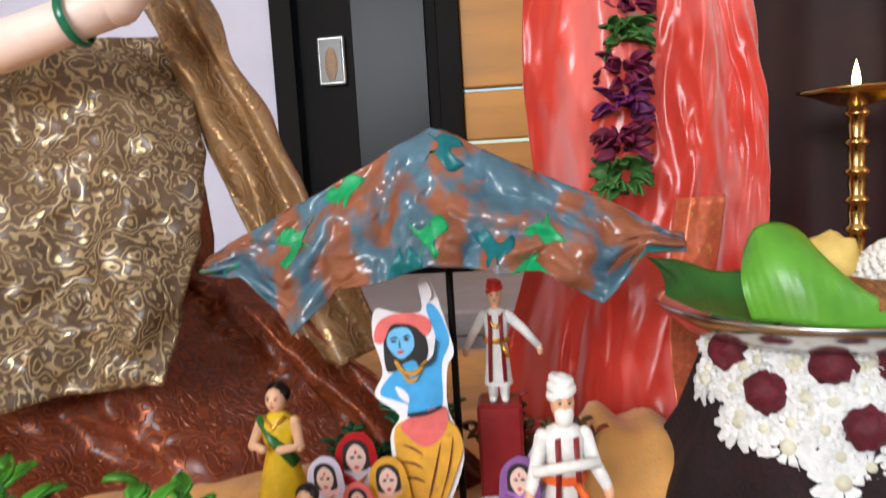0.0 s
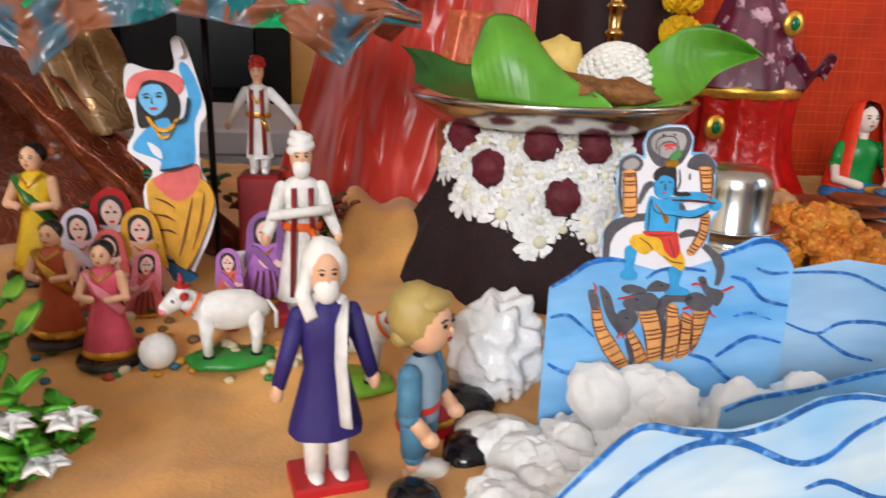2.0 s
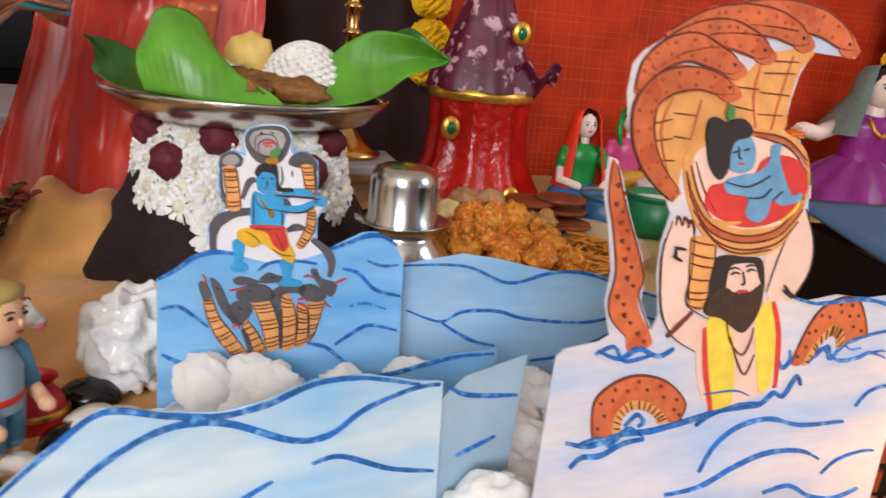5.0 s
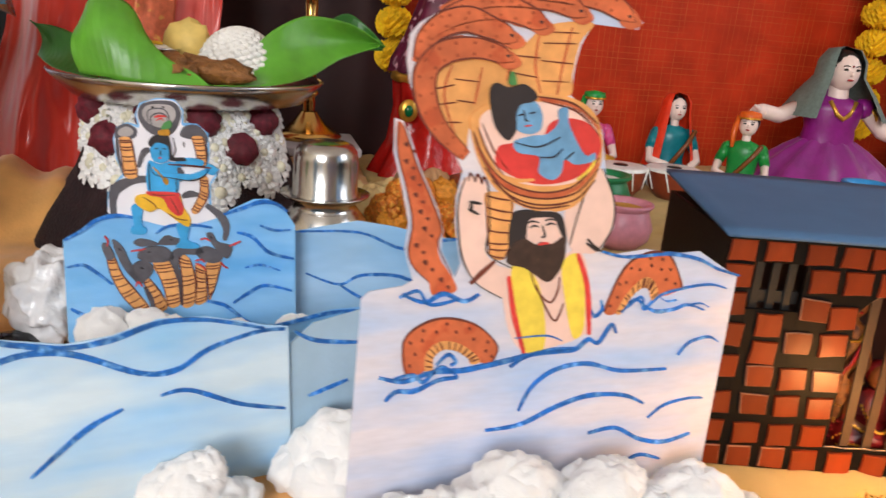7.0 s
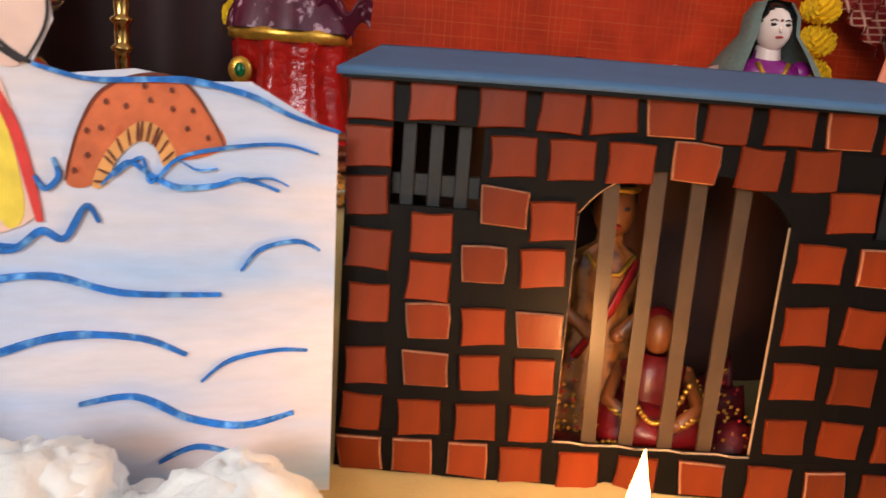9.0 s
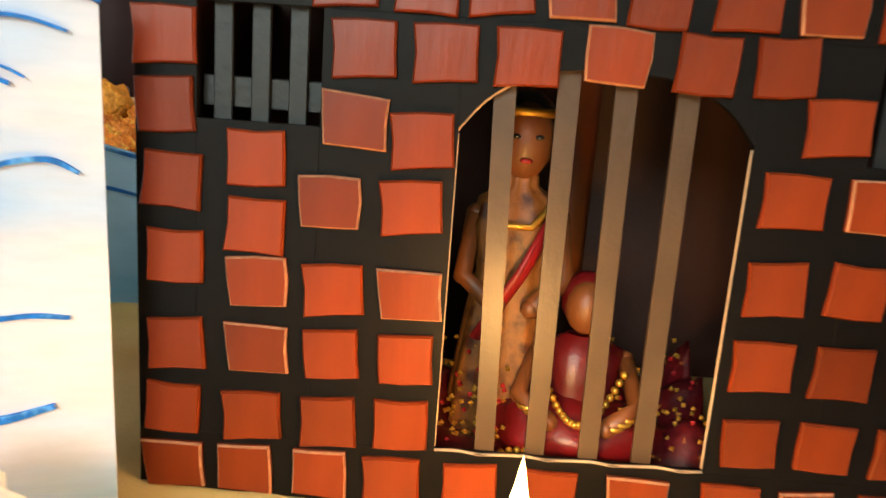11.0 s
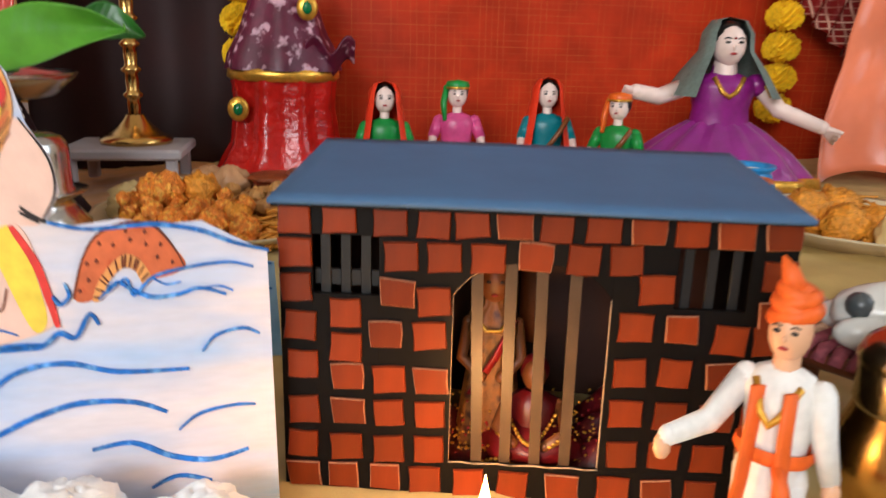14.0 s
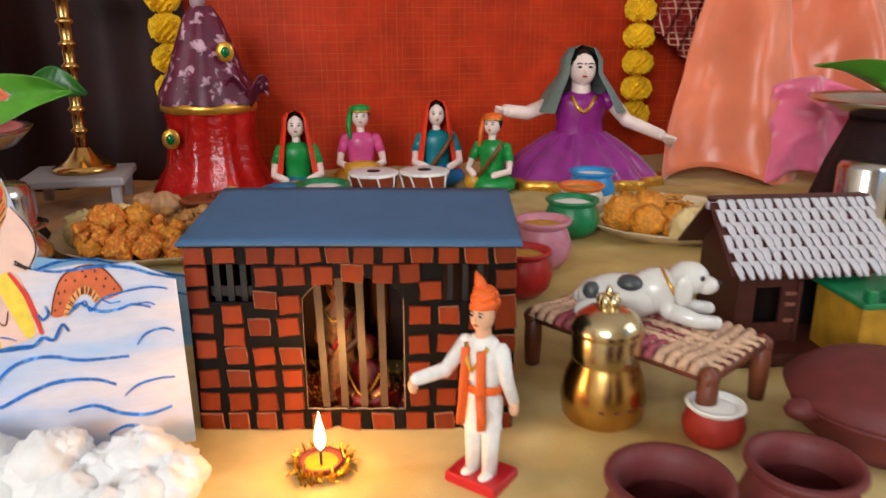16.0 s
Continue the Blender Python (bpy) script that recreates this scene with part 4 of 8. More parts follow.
stroke("painted_eye", pv, [(99.6, 181.5), (102.1, 182.7), (105.5, 181.9)], 0.9, M_INK, 8)
stroke("painted_eye", pv, [(97.1, 181.8), (99.6, 175.5), (97.3, 174.6)], 0.9, M_INK, 8)
stroke("painted_brow", pv, [(87.9, 182.8), (91.3, 184), (95.2, 182.9)], 0.8, M_INK, 8)
stroke("painted_brow", pv, [(98.6, 184.1), (101.5, 185.1), (105.5, 184.2)], 0.8, M_INK, 8)
stroke("painted_mouth", pv, [(95.9, 170.4), (98.8, 171.1), (102.5, 171.2)], 1.3, M_REDC, 9)
fill("yellow_vest", pv, [(81.8, 154.7), (88.2, 157.6), (98.8, 148.4), (106.2, 126.3), (108, 105.6), (96.5, 105), (88.7, 127.7)], M_YELC, 4)
fill("yellow_vest", pv, [(113, 157.7), (120.2, 164.7), (125.9, 158.5), (131.9, 130.1), (132.3, 115), (126.1, 112.6), (117.8, 136.7)], M_YELC, 4)
stroke("red_border", pv, [(80.6, 152.1), (86.8, 127.9), (95.8, 103.9)], 3.4, M_REDC, 5)
stroke("red_border", pv, [(121.9, 164.6), (131.1, 144.3), (137.2, 113.4)], 3.6, M_REDC, 5)
stroke("bead_string", pv, [(93, 156.8), (98.7, 143.5), (108.5, 135.1), (112.4, 142.7), (112.4, 150.4)], 1, M_BROWN, 6)
stroke("bead_string", pv, [(98.1, 146.3), (106, 132), (113.4, 123.5), (117.1, 134.5)], 1, M_BROWN, 6)
fill("snake_tail", pv, [(11.5, 234.9), (12.1, 219.9), (18, 201.7), (22.4, 182.8), (21.2, 168.2), (24.1, 159.5), (33.8, 150.1), (37.6, 141.6), (50.3, 143.9), (47.6, 151.9), (39.9, 162.5), (37.4, 172.5), (38.7, 179.9), (31.3, 196.9), (24.1, 210.9), (18.2, 224.5), (14.5, 233.7)], M_OR, 1)
stroke("snake_outline", pv, [(12, 234.9), (12.4, 219.9), (18.2, 201.7), (22.7, 182.8), (21.5, 168.2), (24.8, 158.7), (34.5, 149.5)], 0.8, M_BROWN, 3)
stroke("snake_outline", pv, [(14.8, 233.7), (18.5, 224.5), (24.4, 210.9), (31.6, 196.9), (39, 179.9), (38.1, 170), (47.4, 152.9)], 0.8, M_BROWN, 3)
fill("tail_spot", pv, [(15.2, 224.4), (17.3, 222.7), (17.6, 225.4)], M_BROWN, 3)
fill("tail_spot", pv, [(19.4, 220.9), (21, 219.6), (21.4, 221.4)], M_BROWN, 3)
fill("tail_spot", pv, [(15.7, 215.9), (17.8, 214.1), (18.1, 216.8)], M_BROWN, 3)
fill("tail_spot", pv, [(20, 212.3), (21.5, 210.9), (22, 212.8)], M_BROWN, 3)
fill("tail_spot", pv, [(19.8, 207.2), (22, 205.4), (22.3, 208.2)], M_BROWN, 3)
fill("tail_spot", pv, [(24.2, 203.5), (25.8, 202.1), (26.2, 204)], M_BROWN, 3)
fill("tail_spot", pv, [(22, 198.4), (24.2, 196.5), (24.4, 199.3)], M_BROWN, 3)
fill("tail_spot", pv, [(26.4, 194.6), (28, 193.1), (28.4, 195)], M_BROWN, 3)
fill("tail_spot", pv, [(25.2, 189.4), (27.4, 187.4), (27.7, 190.3)], M_BROWN, 3)
fill("tail_spot", pv, [(29.7, 185.5), (31.3, 184), (31.8, 185.9)], M_BROWN, 3)
fill("tail_spot", pv, [(28, 180.2), (30.3, 178.2), (30.5, 181.1)], M_BROWN, 3)
fill("tail_spot", pv, [(32.5, 176.2), (34.2, 174.6), (34.7, 176.6)], M_BROWN, 3)
fill("tail_spot", pv, [(24.2, 171.1), (26.5, 169), (26.8, 171.9)], M_BROWN, 3)
fill("tail_spot", pv, [(28.8, 166.9), (30.4, 165.4), (30.9, 167.3)], M_BROWN, 3)
fill("tail_spot", pv, [(29.8, 161.4), (32.1, 159.3), (32.4, 162.3)], M_BROWN, 3)
fill("tail_spot", pv, [(34.4, 157.2), (36.1, 155.6), (36.6, 157.6)], M_BROWN, 3)
fill("tail_spot", pv, [(39.5, 151.3), (41.9, 149.1), (42.1, 152.2)], M_BROWN, 3)
fill("tail_spot", pv, [(44.3, 146.9), (46, 145.2), (46.5, 147.3)], M_BROWN, 3)
painted_coil(pv, [(24.7, 95.3), (22.3, 114.5), (30.9, 124.3), (45.9, 128.1), (64.6, 122.8), (78.4, 109.6), (76.4, 99.1)], [(36.1, 96.8), (36, 107.2), (43.4, 114.1), (54.8, 112.4), (65.2, 105.3), (68.8, 99.9)])
painted_coil(pv, [(145.4, 127.6), (150, 144.8), (158, 158.5), (171.9, 164.4), (183.8, 162.3), (192.3, 151.5), (197.2, 140.8)], [(153.7, 126.4), (159, 138.6), (168.8, 148.3), (176.5, 145.9), (181.3, 135.9)])
stroke("wave_line", pv, [(137.4, 165.5), (153.9, 161.8), (174.8, 162.9), (186.9, 163), (205.3, 159.4), (220.8, 152.7), (237.8, 147.9)], 2.2, M_BLUE, 6)
stroke("wave_line", pv, [(156.7, 126.5), (165, 134.6), (172.2, 130.5), (181.2, 126.2), (193.8, 127.1), (203.5, 129.7), (216.1, 125.7)], 1.9, M_BLUE, 6)
stroke("wave_line", pv, [(160.6, 129.6), (169.6, 136.3), (172.6, 127.7), (181.9, 136.6), (197.8, 140.7), (217, 142.6), (229.9, 139.7)], 1.4, M_BLUE, 6)
stroke("wave_line", pv, [(87.9, 95.3), (98.6, 101.9), (118.9, 103.6), (129.3, 104.1), (137.3, 110.2), (144.5, 107.6), (151.5, 119.1), (155.6, 113.4)], 2.6, M_BLUE, 6)
stroke("wave_line", pv, [(96.7, 66), (103.4, 81), (117.6, 91.5), (138.7, 94.2), (162.6, 87.7), (196, 86.5)], 2.4, M_BLUE, 6)
stroke("wave_line", pv, [(76.3, 54.7), (99.1, 56.6), (120.9, 66.1), (142.7, 72.1), (167.6, 70.5), (183.7, 63.4)], 2.6, M_BLUE, 6)
stroke("wave_line", pv, [(146.6, 45.5), (165.8, 47.5), (184.6, 37.6), (204.4, 33.3), (223.5, 37.5)], 2.6, M_BLUE, 6)
stroke("wave_line", pv, [(203, 95.6), (210.1, 103.9), (223.4, 106.9), (231.6, 103.4)], 1.6, M_BLUE, 6)
stroke("wave_line", pv, [(188.9, 52.4), (199.3, 60.5), (216.2, 63.9), (228.1, 63.4)], 1.2, M_BLUE, 6)
stroke("wave_line", pv, [(173.4, 19.9), (187.1, 25.5), (203.7, 20.7)], 1.8, M_BLUE, 6)
stroke("wave_line", pv, [(136.2, 129.2), (139.3, 124.8), (143.5, 129.1), (142, 135.4)], 1.8, M_BLUE, 6)
stroke("wave_line", pv, [(181.9, 135.9), (187.9, 132.5), (194.8, 133.3)], 0.7, M_BLUE, 6)
stroke("wave_line", pv, [(205.1, 129.6), (213.2, 130.2), (219.5, 127.5)], 0.7, M_BLUE, 6)
stroke("wave_line", pv, [(88.8, 113.9), (108.6, 114.4), (119.7, 110.4)], 1, M_BLUE, 6)
stroke("wave_line", pv, [(9.5, 94.4), (24, 91), (40.4, 95.7), (58.2, 95.4), (76, 98), (91.1, 100.7), (109.6, 104.6), (129.6, 104.7)], 3, M_BLUE, 6)
stroke("wave_line", pv, [(14, 79.5), (19.9, 84.9), (30.8, 84.6), (44.3, 90.2), (56, 91.1)], 2.4, M_BLUE, 6)
stroke("wave_line", pv, [(18.1, 92.8), (29, 94.8), (35.6, 89.9), (45.7, 98.5), (55.9, 91.7)], 2, M_BLUE, 6)
stroke("wave_line", pv, [(42.5, 99.9), (49, 105.9), (54, 101.4), (50.9, 99)], 2.2, M_BLUE, 6)
stroke("wave_line", pv, [(19.3, 143.4), (32.7, 138.1), (43.1, 142.8), (55.6, 137.8), (64.2, 141.7)], 2.6, M_BLUE, 6)
stroke("wave_line", pv, [(18.3, 141.4), (28.7, 144.8), (35.8, 136.6), (52.4, 139)], 1.8, M_BLUE, 6)

# dancing figure on the many-headed serpent
pk = sheet("painted_serpent_cutout", (0.285, 0.433), 1.0, [(-2, 0), (-1, 109.3), (10.2, 116.5), (19.4, 123.3), (31.5, 129), (30.6, 136.4), (31.4, 146.4), (37.5, 155.4), (42, 160.6), (37.8, 171.8), (36.5, 185.7), (39.2, 194.7), (46.4, 198.2), (53.4, 196.4), (52, 204.4), (55.1, 212.3), (66.5, 216.5), (78.9, 216.3), (84.8, 209.2), (84.9, 199.5), (94.3, 199.3), (102.1, 192.6), (102.9, 180.4), (102.1, 167.8), (110.1, 165.8), (107.7, 160.2), (103.4, 153.3), (103.9, 137), (112.7, 131.7), (118.2, 134.8), (134.9, 143.3), (145.3, 144.1), (156.3, 138.7), (166.6, 123), (170, 0)], M_WASH, "painted paper cut-out of blue dancer on serpent")
fill("white_ground", pk, [(32.3, 130.1), (31.4, 136.4), (32.6, 145.8), (39.1, 155.2), (43.6, 160.2), (39, 172.3), (37.5, 185.7), (40, 193.7), (46.4, 197.2), (54.6, 194.8), (53.2, 204.4), (56.4, 211.3), (66.5, 215.4), (78.5, 215), (83.7, 208.5), (84.1, 197.7), (93.9, 198.2), (101, 191.9), (101.5, 180.4), (101.3, 166.9), (108.4, 164.8), (102.3, 153.7), (102.6, 137), (110.5, 130.5), (99.5, 125.3), (77.5, 120.5), (51.6, 126.1)], M_PAPW, 1)
fill("serpent_hood", pk, [(53.8, 204.5), (56.8, 211.6), (66.5, 214.8), (78.5, 214.2), (83.4, 207), (81.2, 197.2), (75.5, 190.4), (64, 190), (57.1, 196.1)], M_GREYC, 2)
fill("hood_inside", pk, [(56.9, 205.5), (60, 210.7), (67.6, 212.3), (76.9, 211.3), (79.8, 205.7), (76.5, 198.7), (69.1, 195.4), (60.3, 198.8)], M_PALEG, 3)
stroke("hood_mark", pk, [(60.7, 198.9), (60.9, 206.9), (66.6, 209.3), (72.9, 207.9), (76, 200)], 1, M_GREYC, 4)
stroke("hood_mark", pk, [(63.7, 194.3), (62.7, 202.8), (68.8, 206), (73.9, 202.9), (73.2, 195.1)], 1, M_GREYC, 4)
stroke("red_tongue", pk, [(65.1, 202.9), (68.8, 203.9), (73.4, 203.7)], 1.8, M_REDC, 5)
stroke("red_tongue", pk, [(66.4, 200.4), (69.3, 202.2), (71.8, 200.6)], 1, M_REDC, 5)
stroke("serpent_eye", pk, [(63.3, 209.6), (65, 210.5)], 1.2, M_INK, 5)
stroke("serpent_eye", pk, [(70.3, 210.8), (72.4, 210)], 1.2, M_INK, 5)
fill("serpent_hood", pk, [(38.1, 186), (39.2, 194.1), (46.4, 197.2), (52.6, 193.8), (52.3, 188.2), (46.6, 185.9), (41.7, 187)], M_GREYC, 2)
fill("hood_inside", pk, [(40.5, 189.1), (41.2, 192.9), (46.5, 195.2), (50.6, 192.4), (49, 189), (44.5, 187.9)], M_PALEG, 3)
fill("serpent_hood", pk, [(82.2, 190.7), (85.4, 196.9), (93.9, 198.4), (101, 191.9), (100.5, 184.4), (90.9, 187.5), (86.6, 188.3)], M_GREYC, 2)
stroke("serpent_edge", pk, [(39.3, 186.9), (39.8, 173.6), (43.6, 158.8)], 2.6, M_GREYC, 2)
stroke("serpent_edge", pk, [(99.4, 189.2), (100.8, 178.1), (99.5, 166.9)], 2.4, M_GREYC, 2)
painted_belly(pk, [(40.9, 186.5), (41.8, 176.2), (43.6, 158.8)], [(48.6, 186.8), (50.4, 176.5), (52.3, 159.5)], 8, 4)
painted_belly(pk, [(90.4, 189.3), (92.9, 180.1), (94.6, 169.9)], [(98.5, 189.6), (100.2, 180.4), (100.7, 169.6)], 7, 4)
painted_belly(pk, [(95.9, 158.8), (95.5, 147.4), (89.4, 134.1)], [(101.6, 159), (101.3, 144.5), (93.9, 131.8)], 9, 4)
stroke("serpent_tail", pk, [(62, 157.5), (49, 155.8), (37.9, 149.9), (34.7, 140.9), (34.8, 129.2)], 7, M_GREYC, 3)
stroke("serpent_tail", pk, [(100, 138.4), (110.5, 129.6), (114.6, 120.5), (113.3, 110.4)], 6, M_GREYC, 3)
stroke("serpent_tail", pk, [(53, 165.7), (57, 176.7), (61.5, 179.1)], 4.5, M_GREYC, 3)
stroke("serpent_tail", pk, [(82.9, 144.2), (88.7, 146.6), (94.7, 145.8)], 5, M_GREYC, 3)
stroke("serpent_tail", pk, [(80, 166.4), (82.8, 161.5), (81.2, 156.3)], 5, M_GREYC, 3)
stroke("serpent_tail", pk, [(77.6, 188.4), (79, 179.6), (77.2, 174.7)], 1.2, M_GREYC, 3)
stroke("serpent_tail", pk, [(84.9, 186), (85.1, 181.6)], 1.2, M_GREYC, 3)
fill("painted_leg", pk, [(47.2, 136.5), (54.8, 136.6), (54, 122.9), (57.2, 119.4), (56, 115.2), (47.5, 115.2), (46.2, 119.2), (48.4, 122.9)], M_CYANC, 6)
fill("painted_leg", pk, [(78.3, 122.9), (87.6, 122.4), (86.6, 111.1), (94.1, 107.2), (92.7, 104.1), (78, 104.9), (80.9, 111.1)], M_CYANC, 6)
fill("painted_body", pk, [(59.6, 169.8), (67.6, 168.7), (76, 170.7), (79.6, 166.4), (79.3, 146.5), (60.1, 146.2)], M_CYANC, 6)
stroke("painted_arm", pk, [(76.2, 167.2), (86.7, 171), (98.7, 170.5)], 6, M_CYANC, 7)
stroke("painted_arm", pk, [(61.8, 168.1), (67.8, 161.2), (89.3, 159.8), (102.6, 166)], 5, M_CYANC, 8)
fill("painted_hand", pk, [(99.5, 166.9), (102.4, 170.1), (108.3, 166.6), (106.3, 162), (101.4, 162.8)], M_CYANC, 8)
stroke("figure_line", pk, [(60.5, 169.4), (64.4, 161.1), (76.4, 158.7), (91.6, 157.2), (100.6, 161.9)], 0.7, M_INK, 9)
stroke("figure_line", pk, [(76.1, 168.5), (86.8, 168.3), (97.7, 168.2)], 0.7, M_INK, 9)
stroke("figure_line", pk, [(60.1, 168.1), (60.5, 147.1)], 0.7, M_INK, 9)
stroke("figure_line", pk, [(79, 158.7), (79.3, 147.4)], 0.7, M_INK, 9)
stroke("flute", pk, [(74, 168.9), (89, 168.4), (104.3, 167)], 1.4, M_BROWN, 9)
stroke("necklace", pk, [(63, 166.8), (67.8, 161.6), (71.3, 156.1)], 1.4, M_GOLD, 9)
fill("pendant", pk, [(69.6, 157.2), (71.7, 159), (73.9, 156.4), (72.3, 153.2)], M_GOLD, 9)
fill("painted_head", pk, [(61.9, 181.2), (62.9, 172.5), (68.5, 169.6), (74.7, 172.9), (75.8, 180.4), (73.5, 185.1), (65.1, 185.5)], M_CYANC, 8)
fill("painted_hair", pk, [(60.6, 184.2), (64, 189.3), (73.4, 190.1), (75.4, 185), (77.2, 174.7), (84.5, 174.1), (85.9, 171.9), (76, 171.6), (74.7, 174.7), (73.6, 182.5), (66.2, 184.7), (62.7, 181.3)], M_INK, 9)
stroke("painted_eye", pk, [(64.8, 180), (67.3, 180.8)], 0.8, M_INK, 10)
stroke("painted_eye", pk, [(70.3, 180.7), (72.8, 180.1)], 0.8, M_INK, 10)
stroke("painted_eye", pk, [(68.6, 179.3), (68.7, 176.2), (69.6, 175.8)], 0.8, M_INK, 10)
stroke("painted_mouth", pk, [(67.1, 173.5), (69.6, 173.6)], 0.9, M_REDC, 10)
fill("painted_crown", pk, [(68.6, 190), (67.7, 193.4), (74.5, 194.5), (74.8, 190.4)], M_GOLD, 9)
fill("feather", pk, [(69.5, 195), (71.9, 199.4), (76.4, 200.9), (76.6, 196.6), (73.3, 194.7)], M_GREENC, 9)
fill("yellow_dhoti", pk, [(50.1, 142.9), (55.5, 145.7), (78.9, 146.9), (83.6, 136.9), (88.5, 127.6), (87.4, 121.5), (81.8, 123.8), (72.9, 130.8), (66.3, 135.3), (60, 132.5), (51.4, 137.5)], mango, 8)
fill("red_sash", pk, [(59.2, 148), (79.3, 147.6), (81.6, 143.3), (84.1, 134.6), (80.7, 129.7), (73.9, 134.5), (69.3, 143.1), (60.6, 145.1)], M_REDC, 9)
stroke("fold_line", pk, [(55.5, 143.9), (62.4, 139.4), (65, 135.8)], 0.7, M_BROWN, 10)
stroke("fold_line", pk, [(72.9, 131.7), (79.5, 127.6), (87, 126.6)], 0.7, M_BROWN, 10)
stroke("fold_line", pk, [(61.8, 146.2), (68.2, 145.4), (78.5, 146)], 0.7, M_BROWN, 10)
stroke("fold_line", pk, [(74.7, 143.7), (78.3, 136.8), (80.7, 130.8)], 0.7, M_BROWN, 10)
painted_belly(pk, [(28.3, 96.1), (31.2, 81.4), (39, 64.3), (49.2, 52.4)], [(34.1, 96), (38.9, 82.6), (48.1, 69.4), (57.5, 55.3)], 11, 4)
painted_belly(pk, [(53.6, 77.5), (57.7, 65.7), (64.2, 52.5)], [(57.9, 79.3), (65.2, 68.9), (70.8, 56.8)], 6, 4)
painted_belly(pk, [(60.8, 91.8), (67.3, 75.2), (71.3, 56.3)], [(73, 93), (80.1, 77.3), (80.7, 59.4)], 9, 4)
painted_belly(pk, [(79.5, 98.7), (81.9, 77.3), (81.7, 56.4)], [(87.6, 95.2), (91.3, 79.5), (90.7, 59.1)], 9, 4)
painted_belly(pk, [(91.4, 90.3), (92.4, 74.5), (91.6, 58)], [(98.8, 86.7), (99.7, 74.3), (99.8, 61.3)], 8, 4)
painted_belly(pk, [(99.1, 91.1), (100.6, 76.8), (101.6, 61.7)], [(110.5, 92.4), (107.4, 77.6), (104.6, 67.7)], 8, 4)
fill("serpent_head", pk, [(25.3, 106.4), (29.9, 106.8), (34.1, 96.9), (28.7, 94.9)], M_GREYC, 5)
fill("serpent_head", pk, [(32.8, 110), (39.6, 105.3), (44.8, 92.5), (50.3, 81.4), (45.8, 80.1), (38, 92.2)], M_GREYC, 5)
fill("serpent_head", pk, [(49.9, 96.7), (54.1, 103.7), (69.2, 105), (76.4, 96.8), (69.5, 93.1), (57.5, 92.8)], M_GREYC, 5)
fill("serpent_head", pk, [(44.4, 87.3), (49.9, 93.4), (57.7, 92.8), (61.1, 87), (56.6, 78.9), (50.2, 75.2), (44.9, 82)], M_GREYC, 5)
fill("serpent_head", pk, [(47.6, 108.5), (52.2, 111.3), (60.4, 109.8), (65.2, 106.5), (52.3, 105.2)], M_GREYC, 5)
fill("serpent_head", pk, [(65.6, 109.3), (71.1, 114), (77.8, 112.1), (87.1, 109.6), (84.5, 107.3), (67, 106.5)], M_GREYC, 5)
fill("serpent_head", pk, [(72.5, 95.9), (78, 103.5), (91.3, 104.8), (98.2, 102.3), (93.8, 99), (83, 98.6), (79.7, 91.9), (78.8, 77.3), (75.4, 87.2)], M_GREYC, 5)
fill("serpent_head", pk, [(91.5, 101), (100.3, 105.7), (112, 98.8), (108.2, 92.4), (98.5, 93.6)], M_GREYC, 5)
fill("serpent_head", pk, [(99.9, 115.3), (104.4, 116.2), (108.3, 109.5), (119, 105.5), (114.9, 95.8), (105.3, 105.6)], M_GREYC, 5)
stroke("serpent_edge", pk, [(54.5, 73.1), (59.2, 60.7), (59.7, 52.7)], 4, M_GREYC, 5)
stroke("serpent_edge", pk, [(79.8, 87.1), (80.7, 72.4), (81.2, 57.4)], 3.5, M_GREYC, 5)
stroke("red_tongue", pk, [(27.8, 113.2), (29.9, 109.5), (29.1, 105.4)], 1.1, M_REDC, 7)
stroke("red_tongue", pk, [(45.5, 101.5), (51.5, 102.4), (56.2, 103.7)], 1.1, M_REDC, 7)
stroke("red_tongue", pk, [(48, 73.3), (50.1, 77.1), (52.8, 73.1)], 1.1, M_REDC, 7)
stroke("red_tongue", pk, [(95.6, 111), (99.1, 111.9), (102.8, 110)], 1.1, M_REDC, 7)
stroke("red_tongue", pk, [(116.7, 106), (121.2, 107.9), (125.3, 109.9)], 1.1, M_REDC, 7)
stroke("red_tongue", pk, [(91.8, 91.7), (96.4, 89.7), (99.3, 86.2)], 1.1, M_REDC, 7)
stroke("red_tongue", pk, [(110.4, 93.4), (112.4, 89.9), (115.8, 87.9)], 1.1, M_REDC, 7)
stroke("red_tongue", pk, [(91.7, 93.7), (96.2, 95.1), (98.6, 92.6)], 1.1, M_REDC, 7)
stroke("serpent_eye", pk, [(37, 103.9), (38.7, 102)], 1, M_INK, 7)
stroke("serpent_eye", pk, [(57.5, 100.9), (59.7, 101.3)], 1, M_INK, 7)
stroke("serpent_eye", pk, [(51.7, 88.6), (54.3, 87.6)], 1, M_INK, 7)
stroke("serpent_eye", pk, [(102.7, 113.8), (104.5, 112.4)], 1, M_INK, 7)
stroke("serpent_eye", pk, [(73.4, 111.1), (75.6, 110.7)], 1, M_INK, 7)
stroke("wave_line", pk, [(0, 109.8), (12.2, 117.2), (22.4, 125.1), (34.8, 128.8), (47.3, 127.9), (52, 125.6)], 3, M_BLUE, 5)
stroke("wave_line", pk, [(63.7, 115.4), (73.1, 121.5), (90.7, 122.4), (104.2, 120.5)], 2.4, M_BLUE, 5)
stroke("wave_line", pk, [(112.7, 131.2), (126.1, 136.1), (139.7, 141.4), (151.4, 140.4), (160.4, 134.2)], 3, M_BLUE, 5)
stroke("wave_line", pk, [(0.8, 88.6), (12, 90.3), (20.3, 84.7), (31.7, 74.7)], 2.4, M_BLUE, 5)
